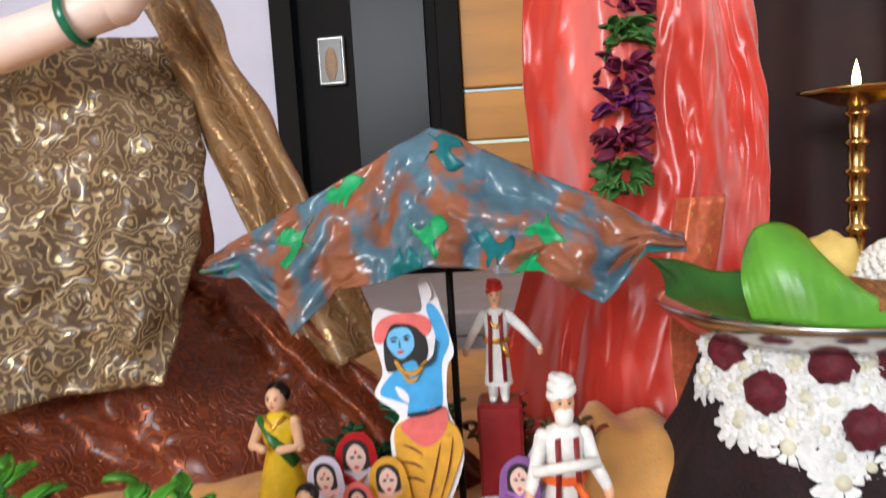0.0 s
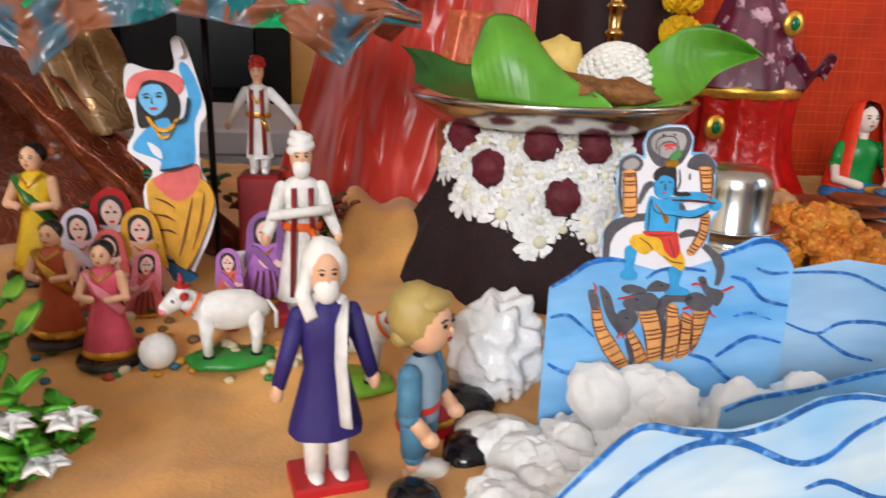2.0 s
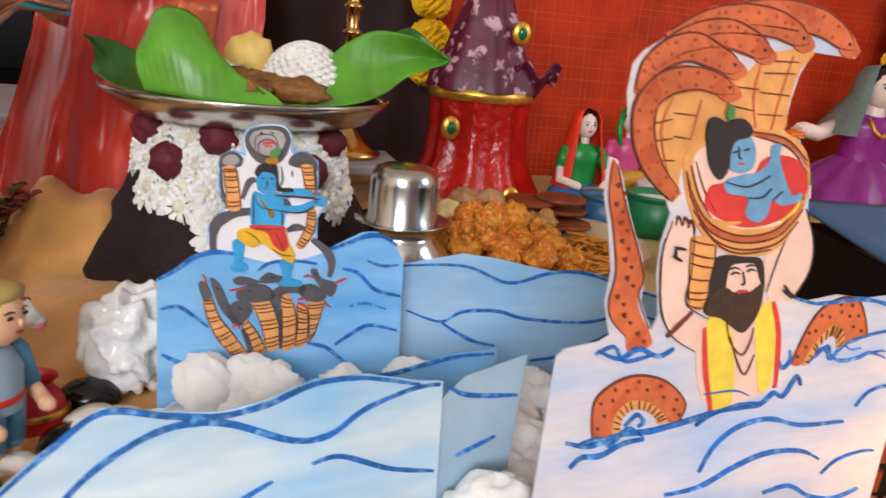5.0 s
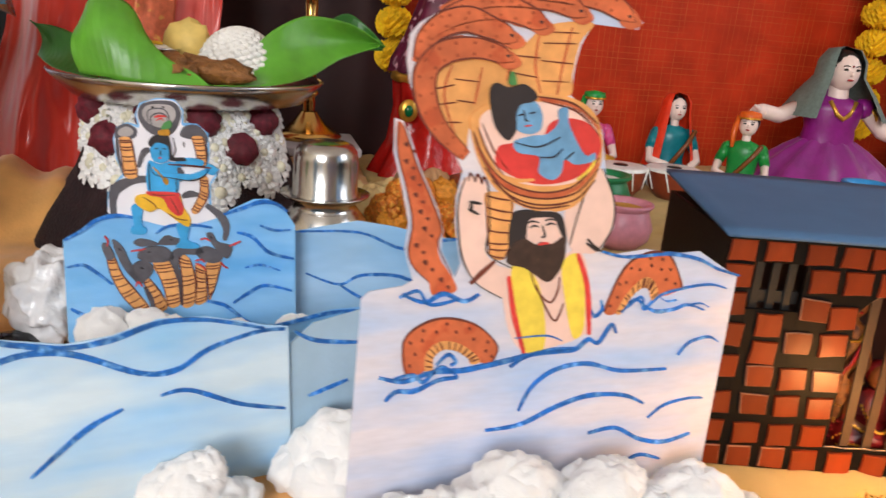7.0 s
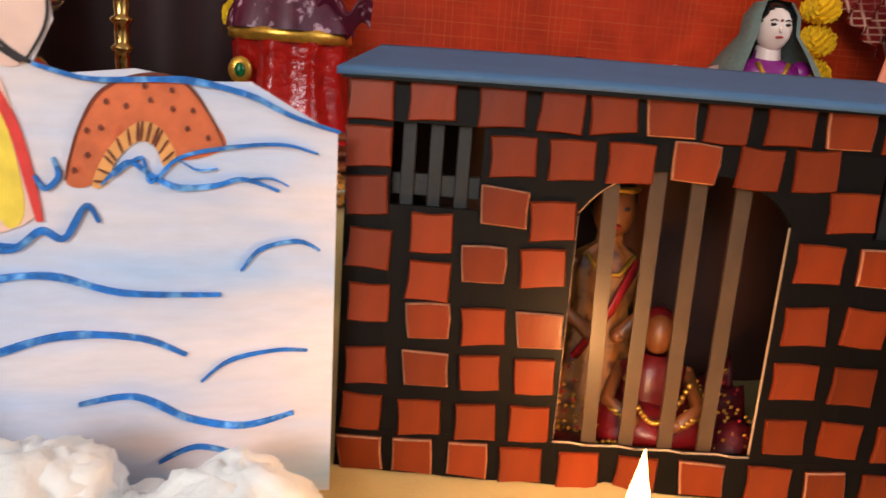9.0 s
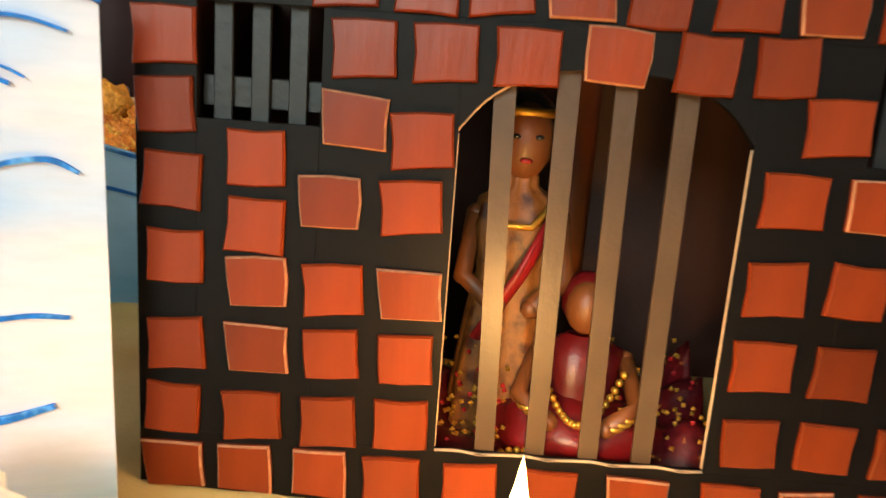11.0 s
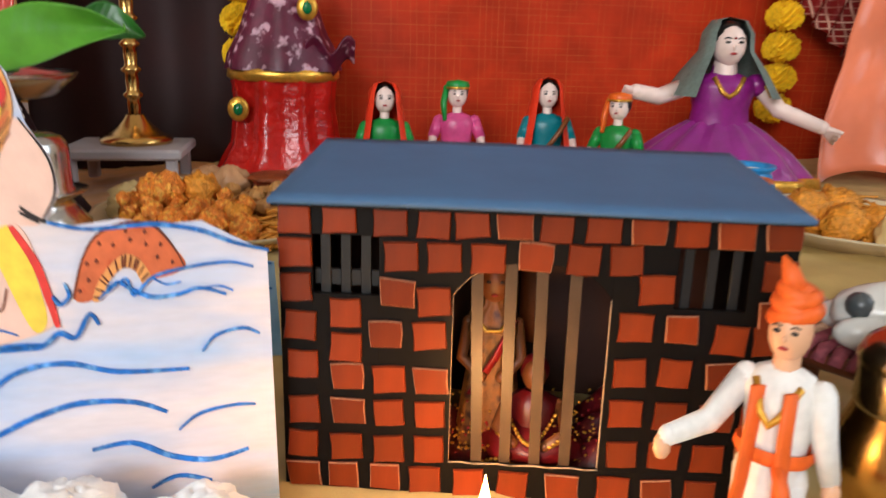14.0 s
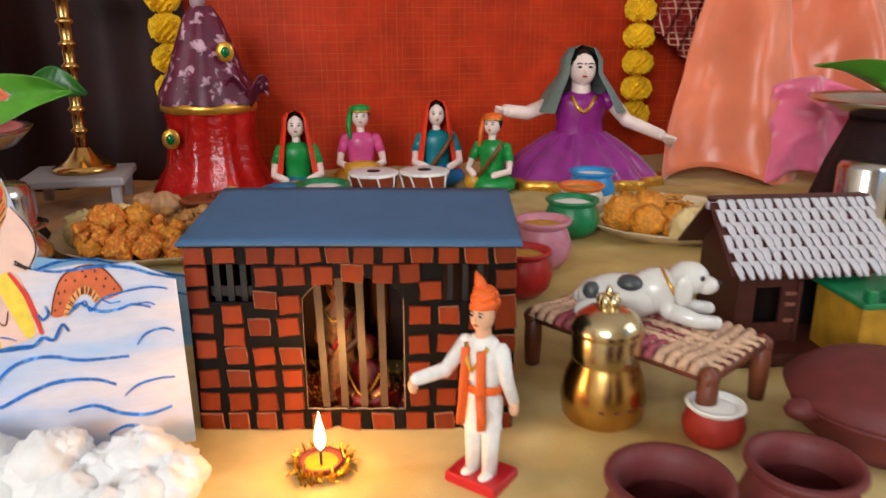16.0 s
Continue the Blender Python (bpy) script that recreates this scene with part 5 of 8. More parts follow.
stroke("wave_line", pk, [(1.4, 55.5), (13.9, 48.9), (30.9, 48.2), (51, 49.8)], 2.8, M_BLUE, 5)
stroke("wave_line", pk, [(122.6, 116.9), (134.4, 113.2), (147, 100.8), (166.3, 95.5)], 2.8, M_BLUE, 5)
stroke("wave_line", pk, [(128.8, 88.1), (140.5, 90.4), (155.8, 85.6)], 1.6, M_BLUE, 5)
stroke("wave_line", pk, [(119.8, 58.5), (130.1, 65.9), (144, 73.1), (165.4, 68.4)], 2.6, M_BLUE, 5)
stroke("wave_line", pk, [(99.8, 60.5), (114, 56.2), (126.4, 45.4), (139.5, 36.4)], 2.8, M_BLUE, 5)
stroke("wave_line", pk, [(139.7, 122.9), (150.6, 119), (163, 119.5)], 2, M_BLUE, 5)

pw = sheet("painted_wave_sheet", (0.45, 0.457), 0.0, [(0, 0), (2, 112), (11, 114), (54, 122), (82, 118), (128, 108), (164, 107), (208, 93), (258, 80), (262, 0)], M_WASHD, "pale blue painted paper wave standing behind cotton")
for pts in ([(3, 112), (55, 112), (94, 98), (128, 106), (160, 106), (208, 91), (256, 79)], [(12, 76), (40, 66), (58, 74), (87, 74), (113, 67), (165, 63), (207, 69), (256, 58)], [(40, 66), (66, 50), (88, 44)], [(149, 20), (177, 37), (210, 40)], [(120, 30), (150, 34), (190, 52)]):
    stroke("wave_line", pw, pts, 2.8, M_BLUE, 3)
pf = sheet("painted_wave_sheet", (0.285, 0.247), 14.0, [(-120, 0), (-75, 58), (-53, 81), (-32, 99), (-8, 116), (17, 110), (41, 105), (64, 107), (88, 114), (114, 113), (147, 104), (162, 101), (166, 0)], mat("bright_cyan_paper", "d2e8f6", 0.7, var=0.07, scale=30, second="6cb8f0", amount=0.42, pscale=14, stretch=(0.5, 1, 1.6), bump=0.2, soft=0.16), "bright blue painted paper wave at the front")
for pts, w in (([(-52, 80), (-30, 99), (-8, 114), (17, 108), (41, 103), (64, 105), (88, 112), (114, 111), (147, 102)], 3.2), ([(-40, 52), (-26, 73), (-9, 89), (17, 101), (44, 99), (77, 83), (97, 82), (116, 93), (143, 100), (160, 100)], 3.4), ([(88, 67), (104, 68), (133, 54), (161, 46)], 2.8), ([(20, 28), (48, 52), (68, 62)], 3)):
    stroke("wave_line", pf, pts, w, M_BLUE, 3)
p2 = sheet("painted_wave_sheet", (0.446, 0.291), 12.0, [(-2, 0), (-2, 88), (12, 100), (52, 108), (50, 72), (48, 30), (46, 0)], mat("grey_blue_paper", "a8c4d8", 0.7, var=0.08, scale=30), "folded grey-blue painted paper wave end")
for pts in ([(0, 96), (15, 88), (48, 83)], [(10, 50), (36, 58)]):
    stroke("wave_line", p2, pts, 2.8, M_BLUE, 3)
p3 = sheet("painted_wave_sheet", (0.40, 0.374), 0.0, [(-20, 0), (-18, 52), (2, 60), (36, 65), (76, 76), (107, 79), (108, 0)], M_WASH, "small blue painted paper wave in cotton")
stroke("wave_line", p3, [(-16, 50), (2, 58), (36, 64), (76, 74), (105, 76)], 3, M_BLUE, 3)

# ---- cotton foam, stones, pebbles ----
M_COT = mat("cotton_wool", "f0efee", 1.0, var=0.03, scale=90, fine=300, bump=0.35, dist=0.002, sheen=0.8, spec=0.05)
def cotton(x, y, rx, ry, h, n, seed):
    r = random.Random(seed)
    t = thing("cotton_clump", (x, y, ground(x, y)), "fluffy white cotton wool clump as river foam", "cotton", "cotton foam")
    for i in range(int(n * 1.6)):
        a, d = r.random() * 6.28, math.sqrt(r.random())
        s = r.uniform(0.011, 0.02)
        px, py = rx * d * math.cos(a), ry * d * math.sin(a)
        pz = ground(x + px, y + py) - ground(x, y) + max(s * 0.6, h * (1 - d * d) * r.uniform(0.15, 1.0) - s * 0.2)
        part("cotton_ball", B().ell((px, py, pz), (s * r.uniform(0.9, 1.35), s * r.uniform(0.9, 1.2), s), M_COT, 28, lump=0.3, seed=seed + i), t)
for i, q in enumerate([(0.34, 0.405, 0.08, 0.022, 0.058, 22), (0.44, 0.4, 0.07, 0.022, 0.056, 20), (0.285, 0.395, 0.04, 0.03, 0.03, 9), (0.278, 0.36, 0.028, 0.03, 0.022, 7), (0.255, 0.325, 0.022, 0.035, 0.024, 8), (0.52, 0.42, 0.07, 0.02, 0.05, 12), (0.56, 0.405, 0.04, 0.03, 0.035, 8), (0.468, 0.268, 0.03, 0.014, 0.05, 10), (0.53, 0.33, 0.04, 0.04, 0.05, 10),
                        (0.575, 0.196, 0.05, 0.02, 0.064, 22), (0.625, 0.2, 0.045, 0.022, 0.056, 18), (0.68, 0.198, 0.035, 0.022, 0.04, 12), (0.525, 0.19, 0.04, 0.02, 0.055, 14), (0.66, 0.165, 0.03, 0.015, 0.016, 5), (0.70, 0.178, 0.022, 0.014, 0.018, 4), (0.39, 0.24, 0.03, 0.012, 0.04, 6)]):
    cotton(*q, 40 + 17 * i)
M_STB = mat("black_stone", "141417", 0.12, var=0.2)
M_STW = mat("white_stone", "e6e0d8", 0.35, var=0.06)
for i, (x, y, s, m, l) in enumerate([(0.236, 0.461, 0.019, M_STB, "glossy black river stone on cloth"), (0.241, 0.428, 0.017, M_STW, "smooth white river stone on cloth"), (0.23, 0.403, 0.018, M_STB, "glossy black river stone on cloth"), (0.193, 0.349, 0.017, M_STB, "glossy black river stone on cloth"), (0.262, 0.43, 0.015, M_STW, "smooth white river stone on cloth"), (0.205, 0.385, 0.012, M_STW, "smooth white river stone on cloth")]):
    thing("stone", on(x, y), l, "stone", "river stones", yaw=i * 40, shape=B().ell((0, 0, s * 0.5), (s * 1.15, s * 0.9, s * 0.62), m, 16, lump=0.15, seed=i))
for i in range(90):
    x, y = random.uniform(-0.09, 0.14), random.uniform(0.5, 0.6)
    if abs(x - 0.1) < 0.02 and y > 0.57:
        continue
    c = random.choice(("2f7a3a", "c98f2a", "a83c28", "2f6a86", "7c5a3a", "d8c8a0"))
    s = random.uniform(0.0035, 0.0065)
    thing("pebble", on(x, y), "small painted coloured pebble on the cloth", "pebble", "coloured pebbles", shape=B().ell((0, 0, s * 0.6), (s, s * 0.85, s * 0.7), mat("pebble_" + c, c, 0.35, var=0.1), 8, lump=0.2, seed=i))
# soft white bundle, built as one glossy crinkled lump
M_WAD = mat("crinkled_white_wad", "eeeef0", 0.15, var=0.06, scale=60, fine=60, bump=0.9, dist=0.006, spec=0.6)
thing("wrapped_parcel", on(0.262, 0.485), "crinkled white bundle on the cloth", "parcel", shape=B().ell((0, 0, 0.037), (0.034, 0.03, 0.041), M_WAD, 64, lump=0.4, seed=5))

# ---- offering plate on its flowered stand ----
M_STEEL = mat("stainless_steel", "c9c7c4", 0.2, 1.0, var=0.06, scale=40, bump=0.05)
M_BRASS = mat("brass", "cfa660", 0.22, 1.0, var=0.12, scale=40, bump=0.1)
M_LEAF = mat("fresh_green_leaf", "5c9a2c", 0.35, var=0.18, scale=30, fine=200, bump=0.2)
M_LEAFD = mat("dark_green_leaf", "2f6a22", 0.35, var=0.22, scale=30, fine=200, bump=0.2)
M_STAND = mat("maroon_black_net", "22090d", 0.8, var=0.35, scale=150, fine=350, bump=0.9, dist=0.003)
M_PETAL = mat("white_petal", "efeeec", 0.6, var=0.05, scale=120)
M_CORE = mat("maroon_flower_core", "5e1222", 0.7, var=0.3, scale=200, bump=0.8)


def leaf(b, base, tip, width, arch, material, roll=0.0, curl=0.3, up=Vector((0, 0, 1))):
    base, tip = Vector(base), Vector(tip)
    d = (tip - base)
    side = Matrix.Rotation(radians(roll), 3, d.normalized()) @ d.cross(up).normalized()
    nrm = side.cross(d).normalized()
    def f(u, v):
        w = width * math.sin(math.pi * min(1, 0.04 + 0.96 * u) ** 0.8) * (v - 0.5) * 2
        return base + d * u + side * w * 0.5 + nrm * (arch * math.sin(math.pi * u) + curl * abs(w) - 0.0015 * math.cos(v * 25))
    b.grid(f, 16, 8, material, 0.0006)


st = thing("flowered_plate_stand", on(0.345, 0.735), "dark netted conical stand decked with white flowers", "stand")
part("cone", B().lathe([(0.156, -0.002), (0.14, 0.03), (0.115, 0.07), (0.1, 0.11), (0.084, 0.15), (0.06, 0.152)], M_STAND, 64, wave=0.045, lobes=11), st)
R = random.Random(3)
def flower(b, c, n, r, core):
    up = Vector(n).normalized()
    a1 = up.orthogonal().normalized()
    a2 = up.cross(a1)
    for ring, k, rr, lift in ((0, 12, r, 0.0), (1, 9, r * 0.72, 0.0025)):
        for i in range(k):
            a = 6.283 * (i + 0.5 * ring) / k + R.uniform(-0.1, 0.1)
            d = (a1 * math.cos(a) + a2 * math.sin(a))
            s = up.cross(d)
            p0, p1, p2 = c + d * rr * 0.22 + up * lift, c + d * rr * 0.7 + up * (0.003 + lift), c + d * rr + up * (R.uniform(-0.001, 0.003) + lift)
            w = rr * 0.2
            b.add([p0 - s * w * 0.5, p0 + s * w * 0.5, p1 + s * w, p2 + s * w * 0.5, p2 - s * w * 0.5, p1 - s * w, p1 + up * 0.0012], [(0, 1, 6), (1, 2, 6), (2, 3, 4, 6), (4, 5, 6), (5, 0, 6)], M_PETAL, False)
    b.ell(c + up * 0.003, (r * 0.27,) * 3, core, 10)
for a, z, big in ((-130, 0.112, 1), (-104, 0.138, 1), (-76, 0.136, 1), (-93, 0.092, 1), (-56, 0.108, 1), (-36, 0.134, 1), (-152, 0.138, 1), (-120, 0.075, 0), (-112, 0.102, 0), (-70, 0.068, 0), (-80, 0.058, 0), (-102, 0.054, 0), (-140, 0.086, 0), (-42, 0.078, 0), (-72, 0.1, 0), (-118, 0.138, 0), (-62, 0.14, 0), (-90, 0.136, 0), (-20, 0.11, 0), (-165, 0.11, 0), (-28, 0.085, 0), (-142, 0.128, 0), (-48, 0.14, 0)):
    rr = 0.135 - 0.051 * z / 0.15 + 0.004
    c = Vector((rr * math.cos(radians(a)), rr * math.sin(radians(a)), z))
    n = Vector((math.cos(radians(a)), math.sin(radians(a)), 0.35))
    b = B()
    if big:
        t1 = n.normalized().orthogonal().normalized()
        t2 = n.normalized().cross(t1)
        b.ell(c + n * 0.005, (0.0168, 0.0168, 0.0165), M_CORE, 24, lump=0.3, seed=int(a))
        for k in range(8):
            q = c + (t1 * math.cos(k * 0.785) + t2 * math.sin(k * 0.785)) * 0.0285
            flower(b, q, n, 0.0165, mat("pale_yellow_core", "e2ddc4", 0.7))
    else:
        flower(b, c, n, 0.0245, mat("pale_yellow_core", "e2ddc4", 0.7))
    part("flower", b, st, "white flower ring round maroon centre" if big else "white daisy-like flower")

pl = thing("steel_plate", (0.35, 0.735, ground(0.345, 0.735) + 0.151), "wide stainless steel offering plate on flowered stand", "plate")
part("dish", B().lathe([(0.0, 0.0), (0.1, 0.0), (0.118, 0.004), (0.135, 0.02), (0.141, 0.026), (0.143, 0.0245), (0.138, 0.018), (0.12, 0.001), (0.1, -0.002), (0.0, -0.002)][::-1], M_STEEL, 72), pl)
zpl = ground(0.345, 0.735) + 0.151
lf = thing("banana_leaf", (0.35, 0.735, zpl + 0.003), "fresh green banana leaf curling over the steel plate", "leaf")


def leaf_sheet(name, low, high, belly, m, parent, ripple=0.004):
    """A stiff piece of leaf between a lower and an upper edge, bellied outwards, with fine side veins."""
    lo, hi = smooth_open(low, 8), smooth_open(high, 8)
    def at(pts, u):
        k = u * (len(pts) - 1)
        i = min(int(k), len(pts) - 2)
        return Vector(pts[i]).lerp(Vector(pts[i + 1]), k - i)
    def f(u, v):
        a, c = at(lo, u), at(hi, u)
        out = (c - a).cross(at(lo, min(1, u + 0.05)) - at(lo, max(0, u - 0.05)))
        out = out.normalized() if out.length > 1e-9 else Vector((0, -1, 0))
        return a.lerp(c, v) + out * (belly * math.sin(math.pi * v) + ripple * math.sin(u * 9 + 2 * v) * v + 0.00012 * math.sin(u * 90))
    return part(name, B().grid(f, 60, 18, m, 0.0007), parent)


leaf_sheet("leaf_blade", [(0.03, -0.118, 0.022), (0.085, -0.105, 0.024), (0.125, -0.065, 0.032), (0.16, -0.03, 0.05), (0.203, -0.02, 0.066)], [(0.045, -0.07, 0.03), (0.082, -0.05, 0.07), (0.122, -0.035, 0.092), (0.168, -0.028, 0.087), (0.205, -0.02, 0.067)], 0.012, M_LEAF, lf)
leaf_sheet("leaf_tip", [(0.1, 0.01, 0.04), (0.15, 0.02, 0.055), (0.212, 0.02, 0.06)], [(0.12, 0.03, 0.06), (0.172, 0.035, 0.098), (0.214, 0.02, 0.064)], 0.006, M_LEAFD, lf)
leaf_sheet("leaf_curl", [(-0.09, -0.105, 0.024), (-0.065, -0.122, 0.024), (-0.035, -0.128, 0.02), (0.03, -0.118, 0.018)], [(-0.092, -0.085, 0.075), (-0.075, -0.082, 0.094), (-0.044, -0.088, 0.088), (-0.02, -0.105, 0.03)], -0.012, M_LEAF, lf)
leaf_sheet("leaf_side", [(-0.142, -0.04, 0.034), (-0.115, -0.085, 0.026), (-0.075, -0.11, 0.022)], [(-0.158, -0.015, 0.066), (-0.11, -0.02, 0.056), (-0.06, -0.04, 0.052)], 0.008, M_LEAFD, lf)
leaf_sheet("leaf_base", [(-0.13, -0.03, 0.03), (-0.02, -0.11, 0.016), (0.11, -0.06, 0.026)], [(-0.1, 0.06, 0.03), (0.0, 0.09, 0.024), (0.12, 0.05, 0.04)], -0.012, M_LEAF, lf, 0.001)
M_FRY = mat("brown_fritter", "8a5a2a", 0.55, var=0.35, scale=120, bump=0.8, dist=0.003)
M_RICE = mat("cooked_rice", "f4f1ea", 0.6, var=0.04, scale=300, fine=260, bump=1.0, dist=0.003)
b = B()
for i in range(260):
    a, zz = i * 2.4, 1 - i / 260
    rr = math.sqrt(1 - zz * zz)
    b.ell((0.04 * rr * math.cos(a), 0.036 * rr * math.sin(a), 0.05 * zz), (0.0062, 0.0036, 0.0036), M_RICE, 6)
thing("rice_mound", (0.402, 0.697, zpl + 0.026), "white mound of cooked rice on the leaf", "food", shape=b.ell((0, 0, 0.0), (0.033, 0.033, 0.045), M_RICE, 16))
for x, y, s, m, l in ((0.35, 0.7, 0.02, M_FRY, "brown crisp fritter on the leaf"), (0.33, 0.68, 0.022, M_FRY, "brown crisp fritter on the leaf"), (0.375, 0.675, 0.02, M_FRY, "brown crisp fritter on the leaf"), (0.31, 0.7, 0.017, M_FRY, "brown crisp fritter on the leaf")):
    thing("fritter", (x + 0.012, y - 0.035, zpl + 0.024), l, "food", "fritters", yaw=x * 900, shape=B().ell((0, 0, s * 0.55), (s * 1.7, s, s * 0.6), m, 18, lump=0.5, seed=int(x * 1000)))
thing("sweet", (0.35, 0.715, zpl + 0.032), "pale yellow sweet on the leaf", "food", shape=B().ell((0, 0, 0.024), (0.024, 0.02, 0.026), mat("yellow_sweet", "e3c26a", 0.6, var=0.15), 16, lump=0.3, seed=4))
cup = thing("steel_cup", (0.315, 0.705, zpl + 0.026), "small steel cup holding curd on the leaf", "cup")
part("bowl", B().lathe([(0.0, 0.001), (0.018, 0.001), (0.028, 0.024), (0.03, 0.026), (0.027, 0.024), (0.017, 0.004), (0, 0.004)], M_STEEL, 28), cup)
part("curd", B().ell((0, 0, 0.02), (0.025, 0.025, 0.01), mat("white_curd", "f1ece0", 0.4), 20, lump=0.1), cup, "white curd")
part("saffron_spot", B().ell((0.002, -0.004, 0.03), (0.009, 0.008, 0.0025), mat("saffron_yellow", "e8b41a", 0.4), 12), cup)

# ---- steel tumbler upside down on its pot, oil lamp on a stool ----
tb = thing("steel_water_pot", on(0.488, 0.602), "steel pot with a tumbler turned over its mouth", "pot")
part("pot_body", B().lathe([(0.0, 0.0), (0.03, 0.0), (0.045, 0.02), (0.046, 0.035), (0.034, 0.05), (0.03, 0.056), (0.044, 0.064), (0.045, 0.066), (0.03, 0.062)], M_STEEL, 40), tb)
part("tumbler", B().lathe([(0.0345, 0.062), (0.0345, 0.066), (0.0325, 0.069), (0.032, 0.1), (0.031, 0.108), (0.027, 0.1145), (0.02, 0.1175), (0.0, 0.119)], M_STEEL, 40), tb, "upturned shiny steel tumbler")
sl = thing("low_stool", (0.485, 0.99, ground(0.485, 0.99)), "grey low stool under the brass lamp", "stool")
part("seat", B().box((0, 0, 0.05), (0.16, 0.14, 0.014), M_GREY, bev=0.003), sl)
for sx in (-0.065, 0.065):
    for sy in (-0.055, 0.055):
        part("leg", B().box((sx, sy, 0.0215), (0.015, 0.015, 0.043), M_GREY, bev=0.002), sl)
zl = ground(0.485, 0.99) + 0.0572
lp = thing("brass_oil_lamp", (0.493, 1.0, zl), "tall brass oil lamp with a burning wick", "lamp")
part("base", B().lathe([(0.0, 0.0), (0.048, 0.0), (0.05, 0.006), (0.04, 0.012), (0.026, 0.022), (0.016, 0.034), (0.012, 0.04)], M_BRASS, 40), lp)
prof, z = [], 0.04
for i in range(7):
    prof += [(0.0085, z), (0.0095, z + 0.012), (0.009, z + 0.022), (0.0135, z + 0.025), (0.014, z + 0.028), (0.0095, z + 0.032)]
    z += 0.0345
part("stem", B().lathe(prof + [(0.009, z)], M_BRASS, 28), lp)
part("oil_cup", B().lathe([(0.0, z), (0.02, z + 0.002), (0.045, z + 0.014), (0.064, z + 0.02), (0.062, z + 0.0225), (0.04, z + 0.017), (0.0, z + 0.008)], M_BRASS, 32, wave=0.06, lobes=5), lp)
M_FLAME = mat("flame_glow", "ffce78", 0.5, emit=22.0, bump=0)
part("flame", B().lathe([(0.0, z + 0.02), (0.0045, z + 0.026), (0.005, z + 0.032), (0.003, z + 0.044), (0.0, z + 0.056)], M_FLAME, 12), lp, "small yellow flame")

# ---- red cloth idol bundle ----
M_REDT = mat("red_foil_cloth", "b5160f", 0.22, var=0.2, scale=60, fine=90, bump=0.6, dist=0.004)
M_WINE = mat("wine_paisley_cloth", "5c1230", 0.45, var=0.25, scale=60, second="c49aa8", amount=0.4, pscale=64, fine=300, bump=0.4)
rk = thing("dressed_kalash", on(0.7, 1.03), "kalash dressed in red foil and wine paisley cloth", "kalash")
part("skirt", B().lathe([(0.095, 0.0), (0.09, 0.01), (0.07, 0.05), (0.063, 0.1), (0.066, 0.138)], M_REDT, 60, wave=0.07, lobes=9, sy=0.85), rk)
part("waist_trim", B().lathe([(0.068, 0.136), (0.073, 0.14), (0.072, 0.15), (0.067, 0.154)], M_GOLD, 48, sy=0.85), rk, "gold trim band")
part("upper_cloth", B().lathe([(0.074, 0.15), (0.07, 0.17), (0.055, 0.2), (0.042, 0.24), (0.028, 0.28), (0.016, 0.3)], M_WINE, 48, wave=0.06, lobes=7, sy=0.85), rk)
part("cloth_tail", B().grid(lambda u, v: (0.03 + 0.06 * u, -0.03 - 0.02 * v, 0.155 + 0.03 * v + 0.012 * math.sin(u * 9)), 14, 8, M_WINE, 0.002), rk)
for c in list(rk.children):
    c.scale = (1.12, 1.12, 1.06)
part("knob", B().ell((-0.004, -0.004, 0.326), (0.013, 0.013, 0.016), mat("rose_grey_knob", "a98a92", 0.5), 16), rk)
M_GREENG = mat("green_gem", "0f6a3a", 0.1)
for x, y, z in ((0.036, -0.046, 0.245), (-0.062, -0.06, 0.106), (0.03, -0.09, 0.012)):
    jw = part("mirror_brooch", B().ell((x, y, z), (0.015, 0.005, 0.017), M_GOLD, 16), rk, "gold brooch")
    part("gem", B().ell((x, y - 0.004, z), (0.007, 0.004, 0.009), M_GREENG, 12), jw)

# ---- tall sari draped behind, with garland ----
M_SARI = mat("coral_silk_sari", "d0392a", 0.26, var=0.22, scale=14, second="e26a62", amount=0.46, pscale=9, stretch=(1, 1, 0.5), sheen=0.5, fine=500, bump=0.25)
M_SARIB = mat("coral_zari_border", "d06a48", 0.32, 0.25, var=0.2, scale=120, second="d8a050", amount=0.35, pscale=90)
def sari(u, v):
    w = u + 0.07 * math.sin(3.1 * v + 5 * u) + 0.05 * noise.noise(Vector((u * 3, v * 3, 9)))
    fold = 0.017 * math.sin(w * 17) * (0.6 + 0.4 * (1 - v)) + 0.03 * noise.noise(Vector((w * 4, v * 2.2, 4))) + 0.012 * abs(noise.noise(Vector((w * 11 + v * 3, v * 6, 2)))) + 0.005 * noise.noise(Vector((w * 26, v * 14, 7)))
    left, right = -0.205 + 0.07 * ss(0.0, 0.5, v), 0.128 - 0.015 * v
    return (left + (right - left) * u + 0.01 * math.sin(7 * v + 4 * u), -0.07 * math.cos(u * 3.0 - 1.5) * (1 - 0.3 * v) + fold, 0.62 * v)
sd = thing("draped_sari_figure", on(0.245, 0.955), "standing mannequin draped in coral red silk sari", "mannequin", shape=B().grid(sari, 120, 70, M_SARI, 0.002).grid(lambda u, v: tuple(Vector(sari(0.62 + 0.2 * u, v * 0.42)) + Vector((0, -0.004, 0.0))), 30, 26, M_SARIB, 0.001).lathe([(0.05, 0.0), (0.05, 0.6), (0.03, 0.64)], M_SARI, 24, c=(0, 0.03, 0)))
gl = thing("flower_garland", (0.197, 0.862, 0.32), "thick garland of purple, white and green flowers", "garland")
